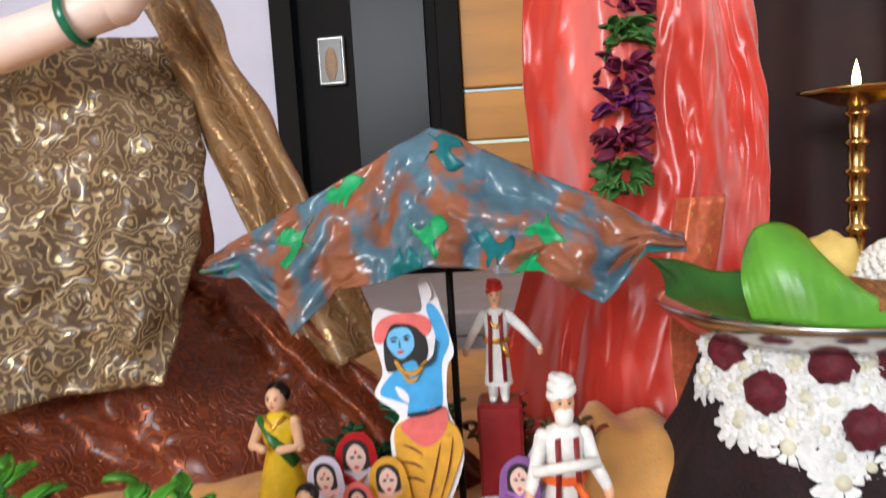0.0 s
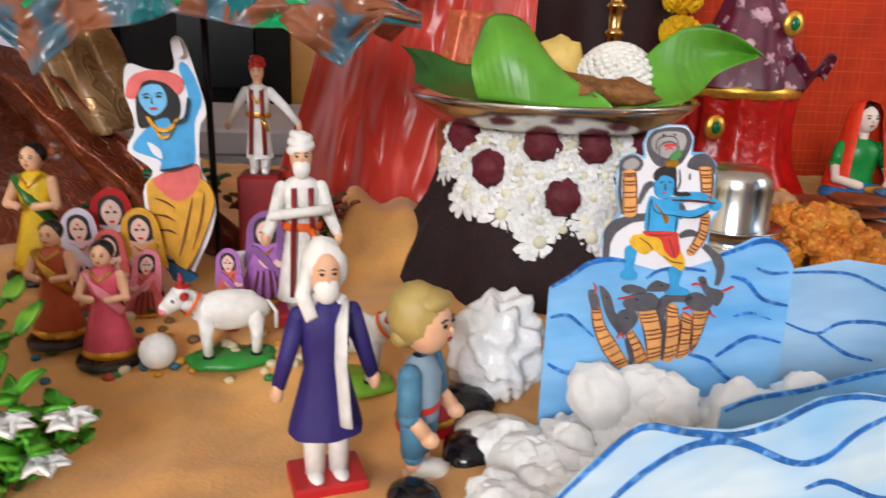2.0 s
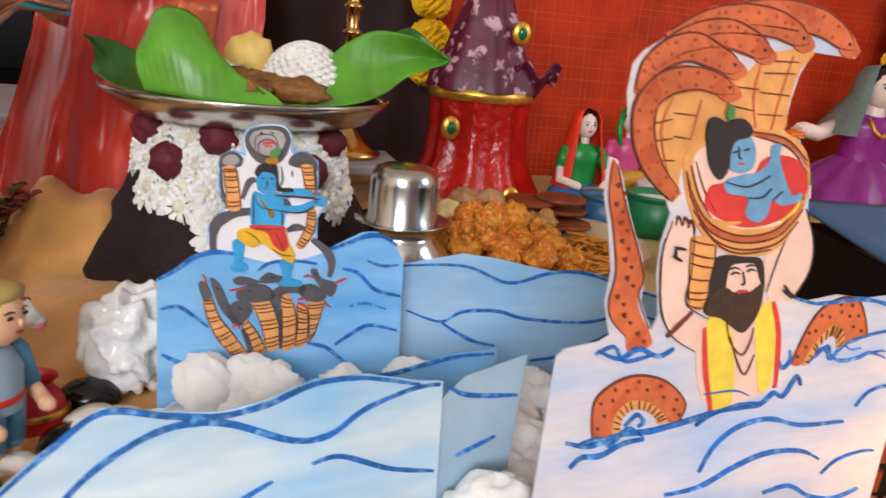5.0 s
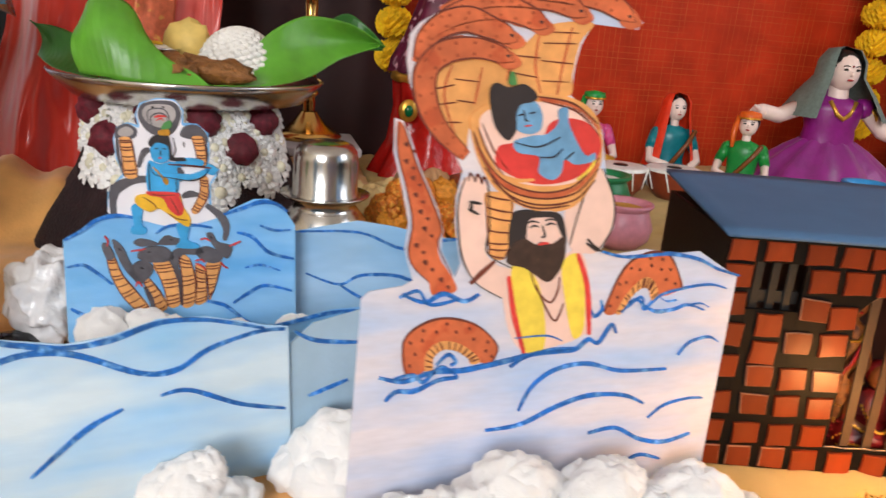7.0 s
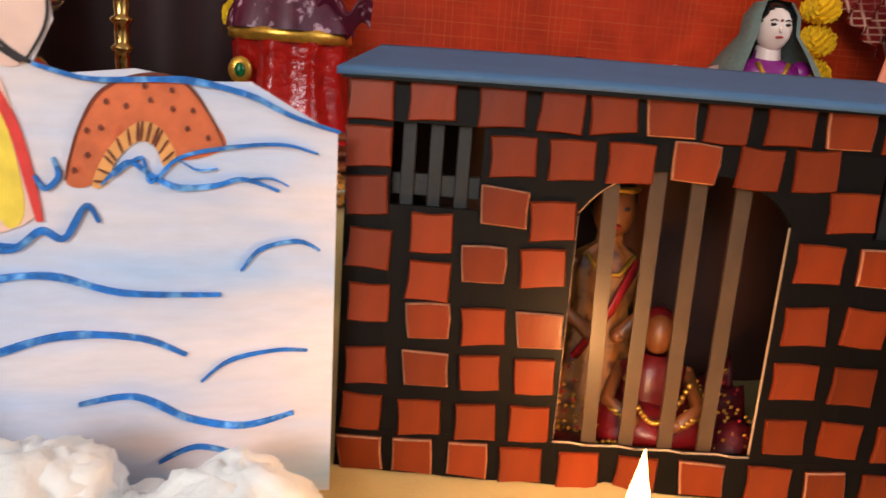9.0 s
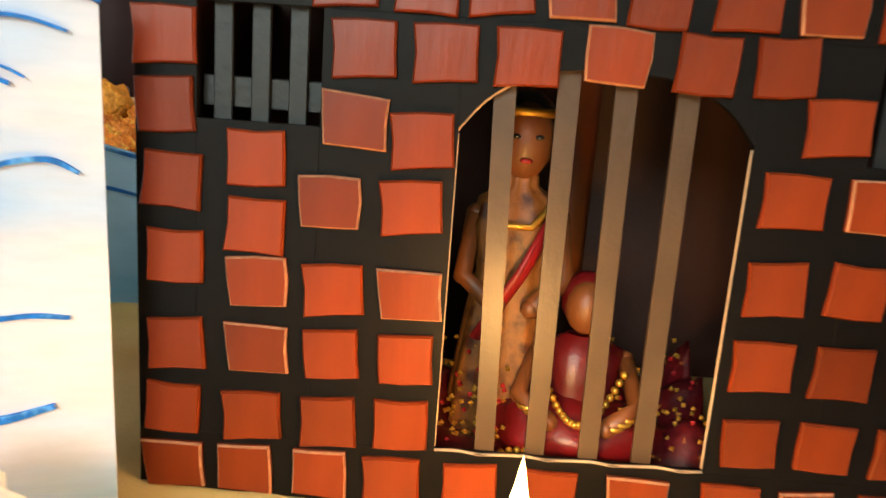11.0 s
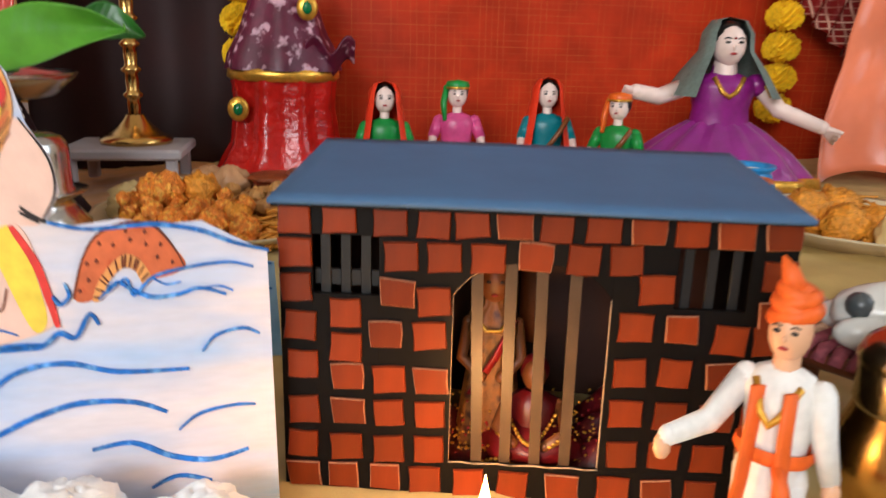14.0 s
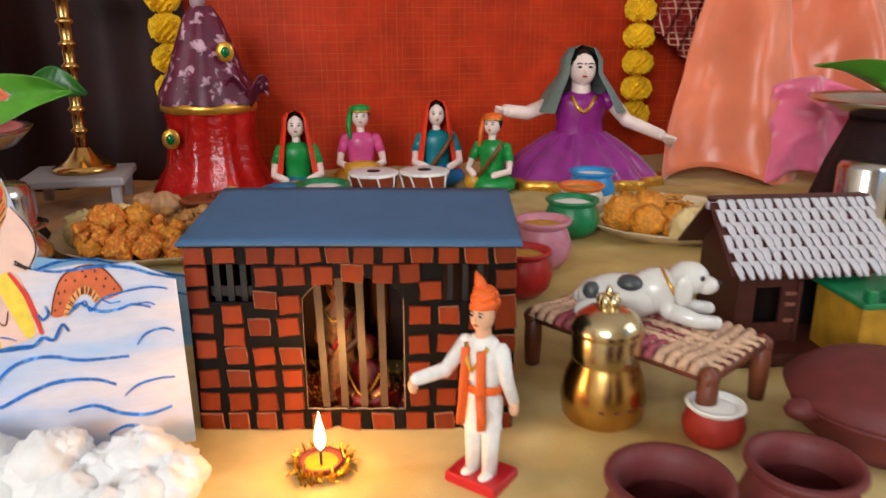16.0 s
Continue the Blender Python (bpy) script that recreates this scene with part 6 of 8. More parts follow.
cols = [("tulsi_green", "3f6a2c"), ("wine_petals", "6a1238"), ("plum_petals", "5c1450"), ("wine_petals", "6a1238"), ("tulsi_green", "3f6a2c"), ("wine_petals", "6a1238"), ("white_petal_heap", "e8e6dc"), ("yellow_petal_heap", "dfc95a")]
for i, (n, c) in enumerate(cols):
    b = B()
    for k in range(46):
        a, zz = R.uniform(0, 6.28), R.uniform(-0.02, 0.02)
        p = Vector((0.022 * math.cos(a), 0.022 * math.sin(a), zz))
        leaf(b, p * 0.5, p + Vector((0.012 * math.cos(a), 0.012 * math.sin(a), R.uniform(-0.008, 0.01))), 0.013, 0.002, mat(n, c, 0.6, var=0.25, scale=120), R.uniform(-90, 90))
    part("flower_tuft", b, gl).location = (0.012 * i * 0.3, 0.012 * i, 0.038 * i)

# ---- tented painted cloth hill ----
M_HILL = mat("painted_hill_cloth", "4a6a7c", 0.24, var=0.22, scale=40, second="8a5238", amount=0.48, pscale=24, stretch=(1, 1, 0.55), fine=200, bump=0.3, coat=0.3)
M_GRNP = mat("green_paint_patch", "1f9a5c", 0.4, var=0.15, scale=90)
M_TEALP = mat("teal_paint_patch", "0f6a72", 0.4, var=0.15, scale=90)
HEM = ((-1.0, 0.276), (-0.86, 0.28), (-0.66, 0.238), (-0.45, 0.272), (-0.2, 0.278), (0.0, 0.288), (0.35, 0.279), (0.5, 0.28), (0.74, 0.25), (0.88, 0.284), (1.0, 0.278))
def hill(u, v):
    a = (u - 0.5) * 2
    top = 0.372 - 0.09 * abs(a) + 0.004 * noise.noise(Vector((a * 5, 0, 3)))
    hem = 0.28
    for (p, g), (q, h) in zip(HEM, HEM[1:]):
        if p <= a <= q:
            hem = g + (h - g) * (a - p) / (q - p) - 0.014
    z = top + (hem - top) * v ** 0.95 * (1.0 - 0.3 * abs(a) ** 8)
    crease = abs(((a * 3.4 + 0.5 * v * math.copysign(1, a)) % 1.0) - 0.5)
    y = 0.62 - 0.055 * math.sin(v * 1.35) * (1 - 0.75 * abs(a) ** 3) + 0.026 * (crease - 0.25) * v + 0.012 * noise.noise(Vector((a * 7, v * 5, 1))) + 0.006 * abs(noise.noise(Vector((a * 15, v * 9, 6))))
    return (0.024 + 0.184 * a * (1 - 0.16 * v * (1 - abs(a) ** 4)), y, z)
hc = thing("painted_hill_cloth", (0, 0, 0), "grey-blue cloth painted brown and green, tented as a hill", "cloth")
part("cloth_sheet", B().grid(hill, 130, 36, M_HILL, 0.001), hc)
part("back_sheet", B().grid(lambda u, v: (hill(u, 0)[0] * (1 - 0.1 * v), 0.622 + 0.09 * v, hill(u, 0)[2] - 0.025 * v), 50, 12, M_HILL, 0.001), hc)
for u, v, m in ((0.2, 0.3, M_GRNP), (0.31, 0.12, M_GRNP), (0.5, 0.78, M_GRNP), (0.74, 0.55, M_GRNP), (0.72, 0.95, M_GRNP), (0.44, 0.95, M_TEALP), (0.03, 0.8, M_GRNP), (0.53, 0.12, M_TEALP), (0.95, 0.85, M_TEALP), (0.64, 0.8, M_TEALP)):
    part("paint_patch", B().grid(lambda p, q: tuple(Vector(hill(max(0, min(1, u + 0.055 * (p - 0.5) * (1 + 0.6 * math.sin(5 * q + u * 40)))), max(0.01, min(1, v + 0.22 * (q - 0.5) * (1 + 0.5 * math.sin(p * 7 + u * 30)))))) + Vector((0, -0.0016, 0.0004))), 8, 8, m, 0.0004), hc)
part("prop_stick", B().tube([(0.029, 0.66, 0.03), (0.029, 0.64, 0.355)], 0.003, M_WOODK, 8), hc)

# ---- seated mannequin in brocade gown ----
M_BROC = brocade("gold_brocade", "604a36", "b09a76", 17)
M_RUST = brocade("rust_brocade", "6a2c16", "8e4a2a", 15)
M_SHAWL = brocade("bronze_shawl", "8a6a48", "a8845a", 13)
gb = B()
gb.grid(lambda u, v: (-0.36 + (0.41 - 0.05 * v + 0.05 * math.sin(2.6 * v)) * u, -0.13 + 0.2 * (u - 0.5) ** 2 + 0.12 * v + 0.012 * math.sin(u * 17 + 5 * v) + 0.022 * noise.noise(Vector((u * 7, v * 5, 3))) + 0.009 * noise.noise(Vector((u * 19, v * 15, 8))), 0.1 + 0.36 * v + 0.03 * u * (1 - v)), 110, 90, M_BROC, 0.003)
gb.grid(lambda u, v: (-0.34 + 0.6 * u - 0.16 * v * u, -0.1 + 0.16 * u * u + 0.14 * v + 0.016 * math.sin(u * 15 + 5 * v) + 0.03 * noise.noise(Vector((u * 6, v * 4, 5))) + 0.008 * noise.noise(Vector((u * 21, v * 12, 2))), 0.33 * v * (1.0 - 0.45 * u)), 110, 60, M_RUST, 0.003)
gb.grid(lambda u, v: (0.215 - 0.18 * v + (0.085 - 0.02 * v) * (u - 0.55) + 0.006 * noise.noise(Vector((u * 3, v * 7, 1))), -0.025 + 0.06 * v + 0.014 * math.sin(u * 11 + 2 * v) + 0.014 * noise.noise(Vector((u * 5, v * 6, 3))), 0.12 + 0.02 * u + 0.37 * v), 36, 60, M_SHAWL, 0.003)
gb.grid(lambda u, v: (0.3 - 0.17 * v + 0.12 * (u - 0.55) * (1 - 0.5 * v), -0.05 + 0.05 * v + 0.014 * math.sin(u * 9 + 3 * v) + 0.014 * noise.noise(Vector((u * 5, v * 6, 11))), 0.01 + 0.17 * v), 40, 30, M_RUST, 0.003)
gb.ell((-0.16, 0.16, 0.24), (0.16, 0.1, 0.24), M_RUST, 24)
gb.limb([(-0.19, -0.06, 0.43), (-0.07, -0.09, 0.435), (0.0, -0.1, 0.45), (0.04, -0.085, 0.47), (0.06, -0.04, 0.53)], [0.012, 0.022, 0.019, 0.024, 0.026], M_PALE, 14)
for k in range(4):
    gb.limb([(-0.07, -0.095, 0.43 + 0.007 * k - 0.01), (-0.115, -0.11, 0.42 + 0.008 * k - 0.01)], 0.0065, M_PALE, 8)
gb.lathe([(0.023, -0.004), (0.0255, 0), (0.023, 0.004)], mat("green_bangle", "0f6a4a", 0.15), 20, M=Matrix.Translation((0.01, -0.099, 0.453)) @ Matrix.Rotation(radians(75), 4, "Y"))
gb.ell((-0.07, -0.118, 0.44), (0.01, 0.006, 0.009), M_SILKR, 12)
gb.limb([(0.06, -0.03, 0.54), (0.03, 0.04, 0.63)], [0.04, 0.05], mat("red_blouse_silk", "a81d1a", 0.4), 14)
thing("gown_mannequin", on(-0.29, 0.77), "seated mannequin in gold brocade gown and rust drape", "mannequin", shape=gb)

# ---- leafy plants ----
M_BUSH = mat("bush_leaf", "4f9a24", 0.32, var=0.3, scale=60, second="86b83a", amount=0.36, pscale=30, fine=150, bump=0.2)
def bush(x, y, n, rx, ry, h, size, m, label, seed, white=0):
    r = random.Random(seed)
    t = thing("leafy_plant", on(x, y), label, "plant", "small plants")
    stems, leaves = B(), B()
    for i in range(n):
        a, d = r.random() * 6.28, math.sqrt(r.random())
        tip = Vector((rx * d * math.cos(a), ry * d * math.sin(a), h * r.uniform(0.45, 1.0) * (1 - 0.35 * d)))
        root = Vector((tip.x * 0.35, tip.y * 0.35, 0))
        mid = (tip + root) / 2 + Vector((0, 0, h * 0.12))
        stems.tube([root, mid, tip], [0.0022, 0.0016, 0.0008], M_LEAFD, 5)
        for k in range(9):
            u = 0.25 + 0.75 * k / 8
            p = root.lerp(mid, u * 2) if u < 0.5 else mid.lerp(tip, u * 2 - 1)
            b2 = a * 3 + k * 2.4
            q = Vector((math.cos(b2), math.sin(b2), r.uniform(0.1, 0.8))) * size * r.uniform(0.7, 1.15)
            leaf(leaves, p, p + q, size * 0.62, size * 0.08, m, r.uniform(-25, 25), 0.15)
    part("stem", stems, t)
    part("foliage", leaves, t)
    if white:
        for i in range(white):
            c = Vector((r.uniform(-rx, rx), r.uniform(-ry, ry * 0.2), h * r.uniform(0.2, 0.75)))
            fb = B()
            for k in range(6):
                leaf(fb, c, c + Vector((math.cos(k * 1.05) * 0.014, math.sin(k * 1.05) * 0.014, 0.006)), 0.011, 0.002, M_PETAL, r.uniform(-20, 20))
            part("white_blossom", fb, t, "white blossom")
bush(-0.16, 0.4, 105, 0.125, 0.055, 0.225, 0.018, M_BUSH, "bright green bushy plant with white blossoms", 11, 8)
bush(-0.06, 0.37, 26, 0.07, 0.035, 0.1, 0.015, M_BUSH, "low bright green plant with white blossoms", 12, 5)
M_PLAS = mat("plastic_dark_green", "0f5a34", 0.35, var=0.3, scale=60)
bush(-0.03, 0.72, 22, 0.07, 0.03, 0.12, 0.016, M_PLAS, "dark green plastic plant behind the figures", 13)
bush(0.088, 0.715, 14, 0.07, 0.02, 0.115, 0.011, mat("red_green_sprig", "6a4a2a", 0.5, second="9a3030", amount=0.5, pscale=60), "reddish sprig behind the standing figures", 14)

# ---- dolls: each one plain painted mesh ----
def paint(name, c, rough=0.35):
    return mat(name, c, rough, var=0.1, scale=120, fine=300, bump=0.15)


def face(b, c, r, skin, k=1.0):
    b.ell(c, (r * 0.86, r * 0.9, r * 1.1), skin, 16)
    for sx in (-1, 1):
        b.ell((c[0] + sx * r * 0.34, c[1] - r * 0.83, c[2] + r * 0.16), (r * 0.15, r * 0.06, r * 0.075), M_HAIR, 8)
        b.tube([(c[0] + sx * r * 0.18, c[1] - r * 0.86, c[2] + r * 0.34), (c[0] + sx * r * 0.36, c[1] - r * 0.84, c[2] + r * 0.4), (c[0] + sx * r * 0.52, c[1] - r * 0.76, c[2] + r * 0.33)], r * 0.035, M_HAIR, 5)
    b.ell((c[0], c[1] - r * 0.92, c[2] - r * 0.08), (r * 0.09, r * 0.12, r * 0.16), skin, 8)
    b.ell((c[0], c[1] - r * 0.86, c[2] - r * 0.42), (r * 0.2, r * 0.06, r * 0.07), paint("lip_red", "a82a2c"), 8)


def veil(b, c, r, h, m, spread):
    b.lathe([(0.02 * r, r * 1.35), (r * 0.85, r * 1.18), (r * 1.26, r * 0.55), (r * 1.33, -r * 0.3), (r * (1.25 + spread * 0.5), -h * 0.5), (r * (1.25 + spread), -h)], m, 22, c=c, a0=-48, a1=228, wave=0.03, lobes=9)


def musician(loc, h, yaw, top, skirt, veilc, cap, tool, label):
    b = B(h)
    b.ell((0, -0.05, 0.13), (0.33, 0.27, 0.14), skirt, 22, lump=0.12, seed=2)
    b.lathe([(0.2, 0.12), (0.15, 0.3), (0.165, 0.45), (0.19, 0.56), (0.13, 0.63), (0.05, 0.66), (0.045, 0.72)], top, 18, sy=0.72)
    b.lathe([(0.052, 0.6), (0.045, 0.74)], M_PALE, 12)
    for sx in (-1, 1):
        b.limb([(sx * 0.18, 0, 0.57), (sx * 0.24, -0.04, 0.42)], [0.065, 0.055], top, 10)
        b.limb([(sx * 0.24, -0.04, 0.42), (sx * 0.26, -0.12, 0.3), (sx * 0.13, -0.28, 0.27)], [0.048, 0.042, 0.04], M_PALE, 10)
    face(b, (0, -0.01, 0.83), 0.115, M_PALE)
    b.ell((0, 0.03, 0.86), (0.115, 0.115, 0.12), M_HAIR, 14)
    if veilc:
        veil(b, (0, 0.015, 0.84), 0.118, 0.62, veilc, 1.1)
    if cap:
        b.lathe([(0.115, 0.9), (0.122, 0.93), (0.11, 0.965), (0.0, 0.985)], cap, 16).lathe([(0.12, 0.895), (0.127, 0.905), (0.12, 0.915)], M_GOLD, 16)
        b.tube([(-0.11, 0.0, 0.92), (-0.14, -0.02, 0.75), (-0.13, -0.1, 0.58)], [0.03, 0.035, 0.02], cap, 8)
    b.lathe([(0.06, 0.63), (0.08, 0.6), (0.085, 0.59)], M_GOLD, 14, sy=0.8)
    wood = paint("ochre_instrument", "c8902a")
    if tool == "drum":
        b.tube([(-0.2, -0.26, 0.24), (-0.08, -0.27, 0.25), (0.08, -0.27, 0.25), (0.2, -0.26, 0.24)], [0.08, 0.1, 0.1, 0.08], wood, 14)
    elif tool == "tray":
        b.box((0.06, -0.32, 0.24), (0.3, 0.12, 0.06), wood, 15, 0.02)
    else:
        b.ell((-0.16, -0.24, 0.16), (0.11, 0.07, 0.1), wood, 12).limb([(-0.12, -0.23, 0.2), (0.1, -0.2, 0.5), (0.17, -0.17, 0.62)], 0.025, paint("dark_lute_neck", "7a4418"), 8)
    return thing("musician_doll", loc, label, "doll", "musician dolls", yaw, shape=b)


GREEN, ROSE, TEAL = paint("doll_green", "1f8a3a"), paint("doll_rose", "d04c88"), paint("doll_teal", "127a86")
RVEIL, SKYB, OCH = paint("doll_red_veil", "e23a1c"), paint("doll_sky_skirt", "2f7ac0"), paint("doll_ochre_skirt", "c88a28")
musician(on(0.842, 0.95), 0.15, -3, GREEN, SKYB, RVEIL, None, "tray", "painted clay musician in green blouse and red veil")
musician(on(0.962, 1.03), 0.152, -6, ROSE, OCH, None, GREEN, "drum", "painted clay musician in rose blouse and green cap")
musician(on(1.098, 1.0), 0.158, -8, TEAL, SKYB, RVEIL, None, "lute", "painted clay musician in teal blouse and red veil")
musician(on(1.18, 0.915), 0.145, -38, GREEN, GREEN, None, paint("doll_orange_cap", "e0641a"), "lute", "painted clay lute player in green with orange cap")
M_DRUM, M_SKINW = paint("drum_brown", "8a3a22"), paint("drum_white", "f0efec")
for x, y in ((0.968, 0.915), (1.055, 0.905)):
    d = thing("kettle_drum", on(x, y), "small brown kettle drum with white skin", "drum", "kettle drums")
    part("bowl", B().lathe([(0.0, 0.0), (0.022, 0.0), (0.036, 0.016), (0.042, 0.045)], M_DRUM, 28), d)
    part("drum_skin", B().lathe([(0.043, 0.043), (0.044, 0.047), (0.04, 0.0485), (0.0, 0.0485)], M_SKINW, 28), d, "white drum skin with black spot")
    part("drum_spot", B().lathe([(0.012, 0.0486), (0.011, 0.0496), (0.0, 0.0498)], M_HAIR, 18), d)
    for k in range(8):
        a = k * 0.785
        part("strap", B().tube([(0.0435 * math.cos(a), 0.0435 * math.sin(a), 0.044), (0.037 * math.cos(a + 0.2), 0.037 * math.sin(a + 0.2), 0.015)], 0.0016, M_SKINW, 5), d)

# large doll in purple
PURP = mat("purple_satin", "8a1c7c", 0.28, var=0.18, scale=40, sheen=0.3, fine=60, bump=0.5, dist=0.003)
b = B()
b.lathe([(0.15, 0.012), (0.145, 0.02), (0.11, 0.055), (0.07, 0.085), (0.045, 0.1)], PURP, 60, wave=0.07, lobes=13, sy=0.62)
b.lathe([(0.147, 0.0), (0.157, 0.004), (0.153, 0.02), (0.145, 0.022)], M_GOLD, 60, wave=0.07, lobes=13, sy=0.62)
b.lathe([(0.045, 0.095), (0.042, 0.12), (0.05, 0.15), (0.045, 0.163), (0.02, 0.172), (0.017, 0.185)], paint("purple_bodice", "8a1c7c"), 24, sy=0.7)
b.lathe([(0.021, 0.158), (0.0165, 0.19)], M_PALE, 16)
for sx in (-1, 1):
    b.ell((sx * 0.05, 0, 0.155), (0.019, 0.018, 0.017), paint("purple_bodice", "8a1c7c"), 14)
    b.lathe([(0.017, -0.003), (0.0185, 0), (0.017, 0.003)], M_GOLD, 16, M=Matrix.Translation((sx * 0.064, -0.002, 0.146)) @ Matrix.Rotation(radians(sx * 60), 4, "Y"))
b.limb([(-0.06, 0, 0.148), (-0.1, -0.02, 0.135), (-0.14, -0.045, 0.143)], [0.014, 0.0125, 0.011], M_PALE, 12)
b.limb([(0.06, 0, 0.15), (0.085, -0.01, 0.12), (0.14, -0.04, 0.098)], [0.014, 0.0125, 0.01], M_PALE, 12)
for k in range(4):
    b.limb([(0.14, -0.04, 0.098), (0.165, -0.05 + 0.008 * k, 0.092 - 0.006 * k)], [0.006, 0.003], M_PALE, 6)
    b.limb([(-0.14, -0.045, 0.143), (-0.158, -0.06 + 0.006 * k, 0.15 - 0.004 * k)], [0.006, 0.003], M_PALE, 6)
b.tube([(-0.022, -0.026, 0.166), (-0.01, -0.034, 0.145), (0, -0.036, 0.138), (0.01, -0.034, 0.145), (0.022, -0.026, 0.166)], 0.0038, M_GOLD, 8)
face(b, (0, -0.008, 0.212), 0.028, M_PALE)
b.ell((0, 0.001, 0.22), (0.0285, 0.028, 0.028), M_HAIR, 16)
b.ell((0, -0.033, 0.222), (0.002, 0.001, 0.002), M_SILKR, 8)
M_VEIL = mat("grey_green_net", "6a7a74", 0.6, var=0.15, scale=200, fine=500, bump=0.4)
veil(b, (0, 0.004, 0.213), 0.0295, 0.075, M_VEIL, 1.6)
thing("purple_dress_doll", on(1.355, 0.945), "large doll in purple satin dress and grey veil", "doll", yaw=-12, shape=b)


def man(loc, h, yaw, coat, trousers, turban, extra, label, name="standing_doll", base=None, arms=((0.3, 0.0), (0.3, 0.0)), beard=None, kilt=0.18, legs=0.28):
    b = B(h)
    if base:
        b.box((0, 0, 0.03), (0.34, 0.26, 0.06), base, 0, 0.01)
    for sx in (-1, 1):
        b.limb([(sx * 0.055, 0, 0.06), (sx * 0.06, 0.01, legs + 0.1)], [0.045, 0.062], trousers, 10)
        b.ell((sx * 0.058, -0.035, 0.05), (0.04, 0.075, 0.032), trousers, 10)
    b.lathe([(kilt * 0.86, legs - 0.04), (kilt * 0.82, legs), (0.098, 0.5), (0.11, 0.62), (0.122, 0.7), (0.09, 0.755), (0.045, 0.775)], coat, 22, sy=0.68, wave=0.04, lobes=7)
    b.lathe([(0.045, 0.74), (0.042, 0.82)], M_SKIN, 12)
    for sx, (fx, fy) in zip((-1, 1), arms):
        sh, el = Vector((sx * 0.118, 0, 0.71)), Vector((sx * (0.125 + fx * 0.35), fy * 0.3 - 0.01, 0.58))
        ha = Vector((sx * (0.14 + fx * 0.6), fy - 0.02, 0.46 + 0.5 * max(0, -fy)))
        b.limb([sh, el, ha], [0.046, 0.04, 0.032], extra.get("sleeve", coat), 10)
        b.ell(ha + Vector((sx * 0.01, -0.01, -0.03)), (0.03, 0.028, 0.042), M_SKIN, 10)
    face(b, (0, -0.01, 0.875), 0.078, M_SKIN)
    if beard:
        b.ell((0, -0.045, 0.825), (0.055, 0.045, 0.06), beard, 12)
    if turban:
        for k in range(4):
            rr, T = 0.064 - 0.006 * k, Matrix.Translation((0, 0.012, 0.92 + 0.019 * k)) @ Matrix.Rotation(radians(-14 + 26 * (k % 2)), 4, "Y")
            b.tube([T @ Vector((rr * math.cos(j * 0.3491), rr * math.sin(j * 0.3491), 0)) for j in range(19)], 0.024, turban, 8)
        b.ell((0, 0.012, 0.95), (0.066, 0.066, 0.06), turban, 14)
    if "shawl" in extra:
        b.ell((0, 0.03, 0.885), (0.1, 0.085, 0.115), extra["shawl"], 16, lump=0.2).tube([(-0.07, 0.0, 0.9), (-0.1, -0.02, 0.8), (-0.07, -0.07, 0.72)], [0.03, 0.035, 0.03], extra["shawl"], 8)
    if "plume" in extra:
        b.tube([(0.0, 0, 0.98), (-0.03, 0.0, 1.03), (-0.06, 0.01, 1.07)], [0.035, 0.03, 0.006], extra["plume"], 8)
    if "stripes" in extra:
        for sx in (-1, 1):
            b.tube([(sx * 0.05, -0.095, 0.73), (sx * 0.052, -0.1, 0.6), (sx * 0.06, -0.105, 0.45), (sx * 0.07, -0.115, legs)], 0.026, extra["stripes"], 8, flat=0.35)
    if "scarf" in extra:
        b.tube([(0.075, -0.02, 0.755), (0.05, -0.1, 0.7), (0.045, -0.105, 0.55), (0.06, -0.12, 0.36), (0.065, -0.125, 0.3)], 0.036, extra["scarf"], 10, flat=0.4)
        b.tube([(-0.075, -0.02, 0.755), (0.0, 0.06, 0.78), (0.075, -0.02, 0.755)], 0.034, extra["scarf"], 10)
    if "sash" in extra:
        b.lathe([(0.118, 0.5), (0.13, 0.52), (0.122, 0.545)], extra["sash"], 20, sy=0.72)
        b.tube([(0.04, -0.1, 0.52), (0.075, -0.14, 0.47), (0.11, -0.15, 0.4)], [0.02, 0.024, 0.014], extra["sash"], 8)
    if "chain" in extra:
        b.tube([(-0.07, -0.06, 0.74), (-0.03, -0.105, 0.66), (0.0, -0.112, 0.63), (0.03, -0.105, 0.66), (0.07, -0.06, 0.74)], 0.012, M_GOLD, 8)
    if "scroll" in extra:
        b.tube([(-0.2, -0.14, 0.6), (0.16, -0.15, 0.63)], 0.026, extra["scroll"], 10)
    ob = thing(name, loc, label, "doll", "", yaw, shape=b)
    ob.scale = (0.84, 0.9, 1.0)
    return ob


WHITE, MARO, ORNG = paint("doll_white_cotton", "e9e6e2", 0.7), paint("doll_maroon", "8a1f22"), paint("doll_orange", "e8641a", 0.6)
REDB = paint("red_wooden_base", "b81d24")
man(on(0.142, 0.383), 0.155, 14, paint("indigo_coat", "2a1f6a", 0.6), WHITE, None, {"shawl": WHITE, "scarf": paint("ribbed_white_scarf", "e2dfdd", 0.75)}, "doll in indigo coat with long white scarf", base=REDB, arms=((0.12, 0.0), (0.12, 0.02)), beard=WHITE, kilt=0.2)
man(on(0.112, 0.585), 0.158, 8, WHITE, WHITE, WHITE, {"stripes": MARO, "sash": ORNG, "scroll": WHITE}, "doll in white robe with maroon stripes, orange sash", base=REDB, arms=((0.12, -0.1), (0.1, -0.1)), beard=WHITE, legs=0.16, kilt=0.19)
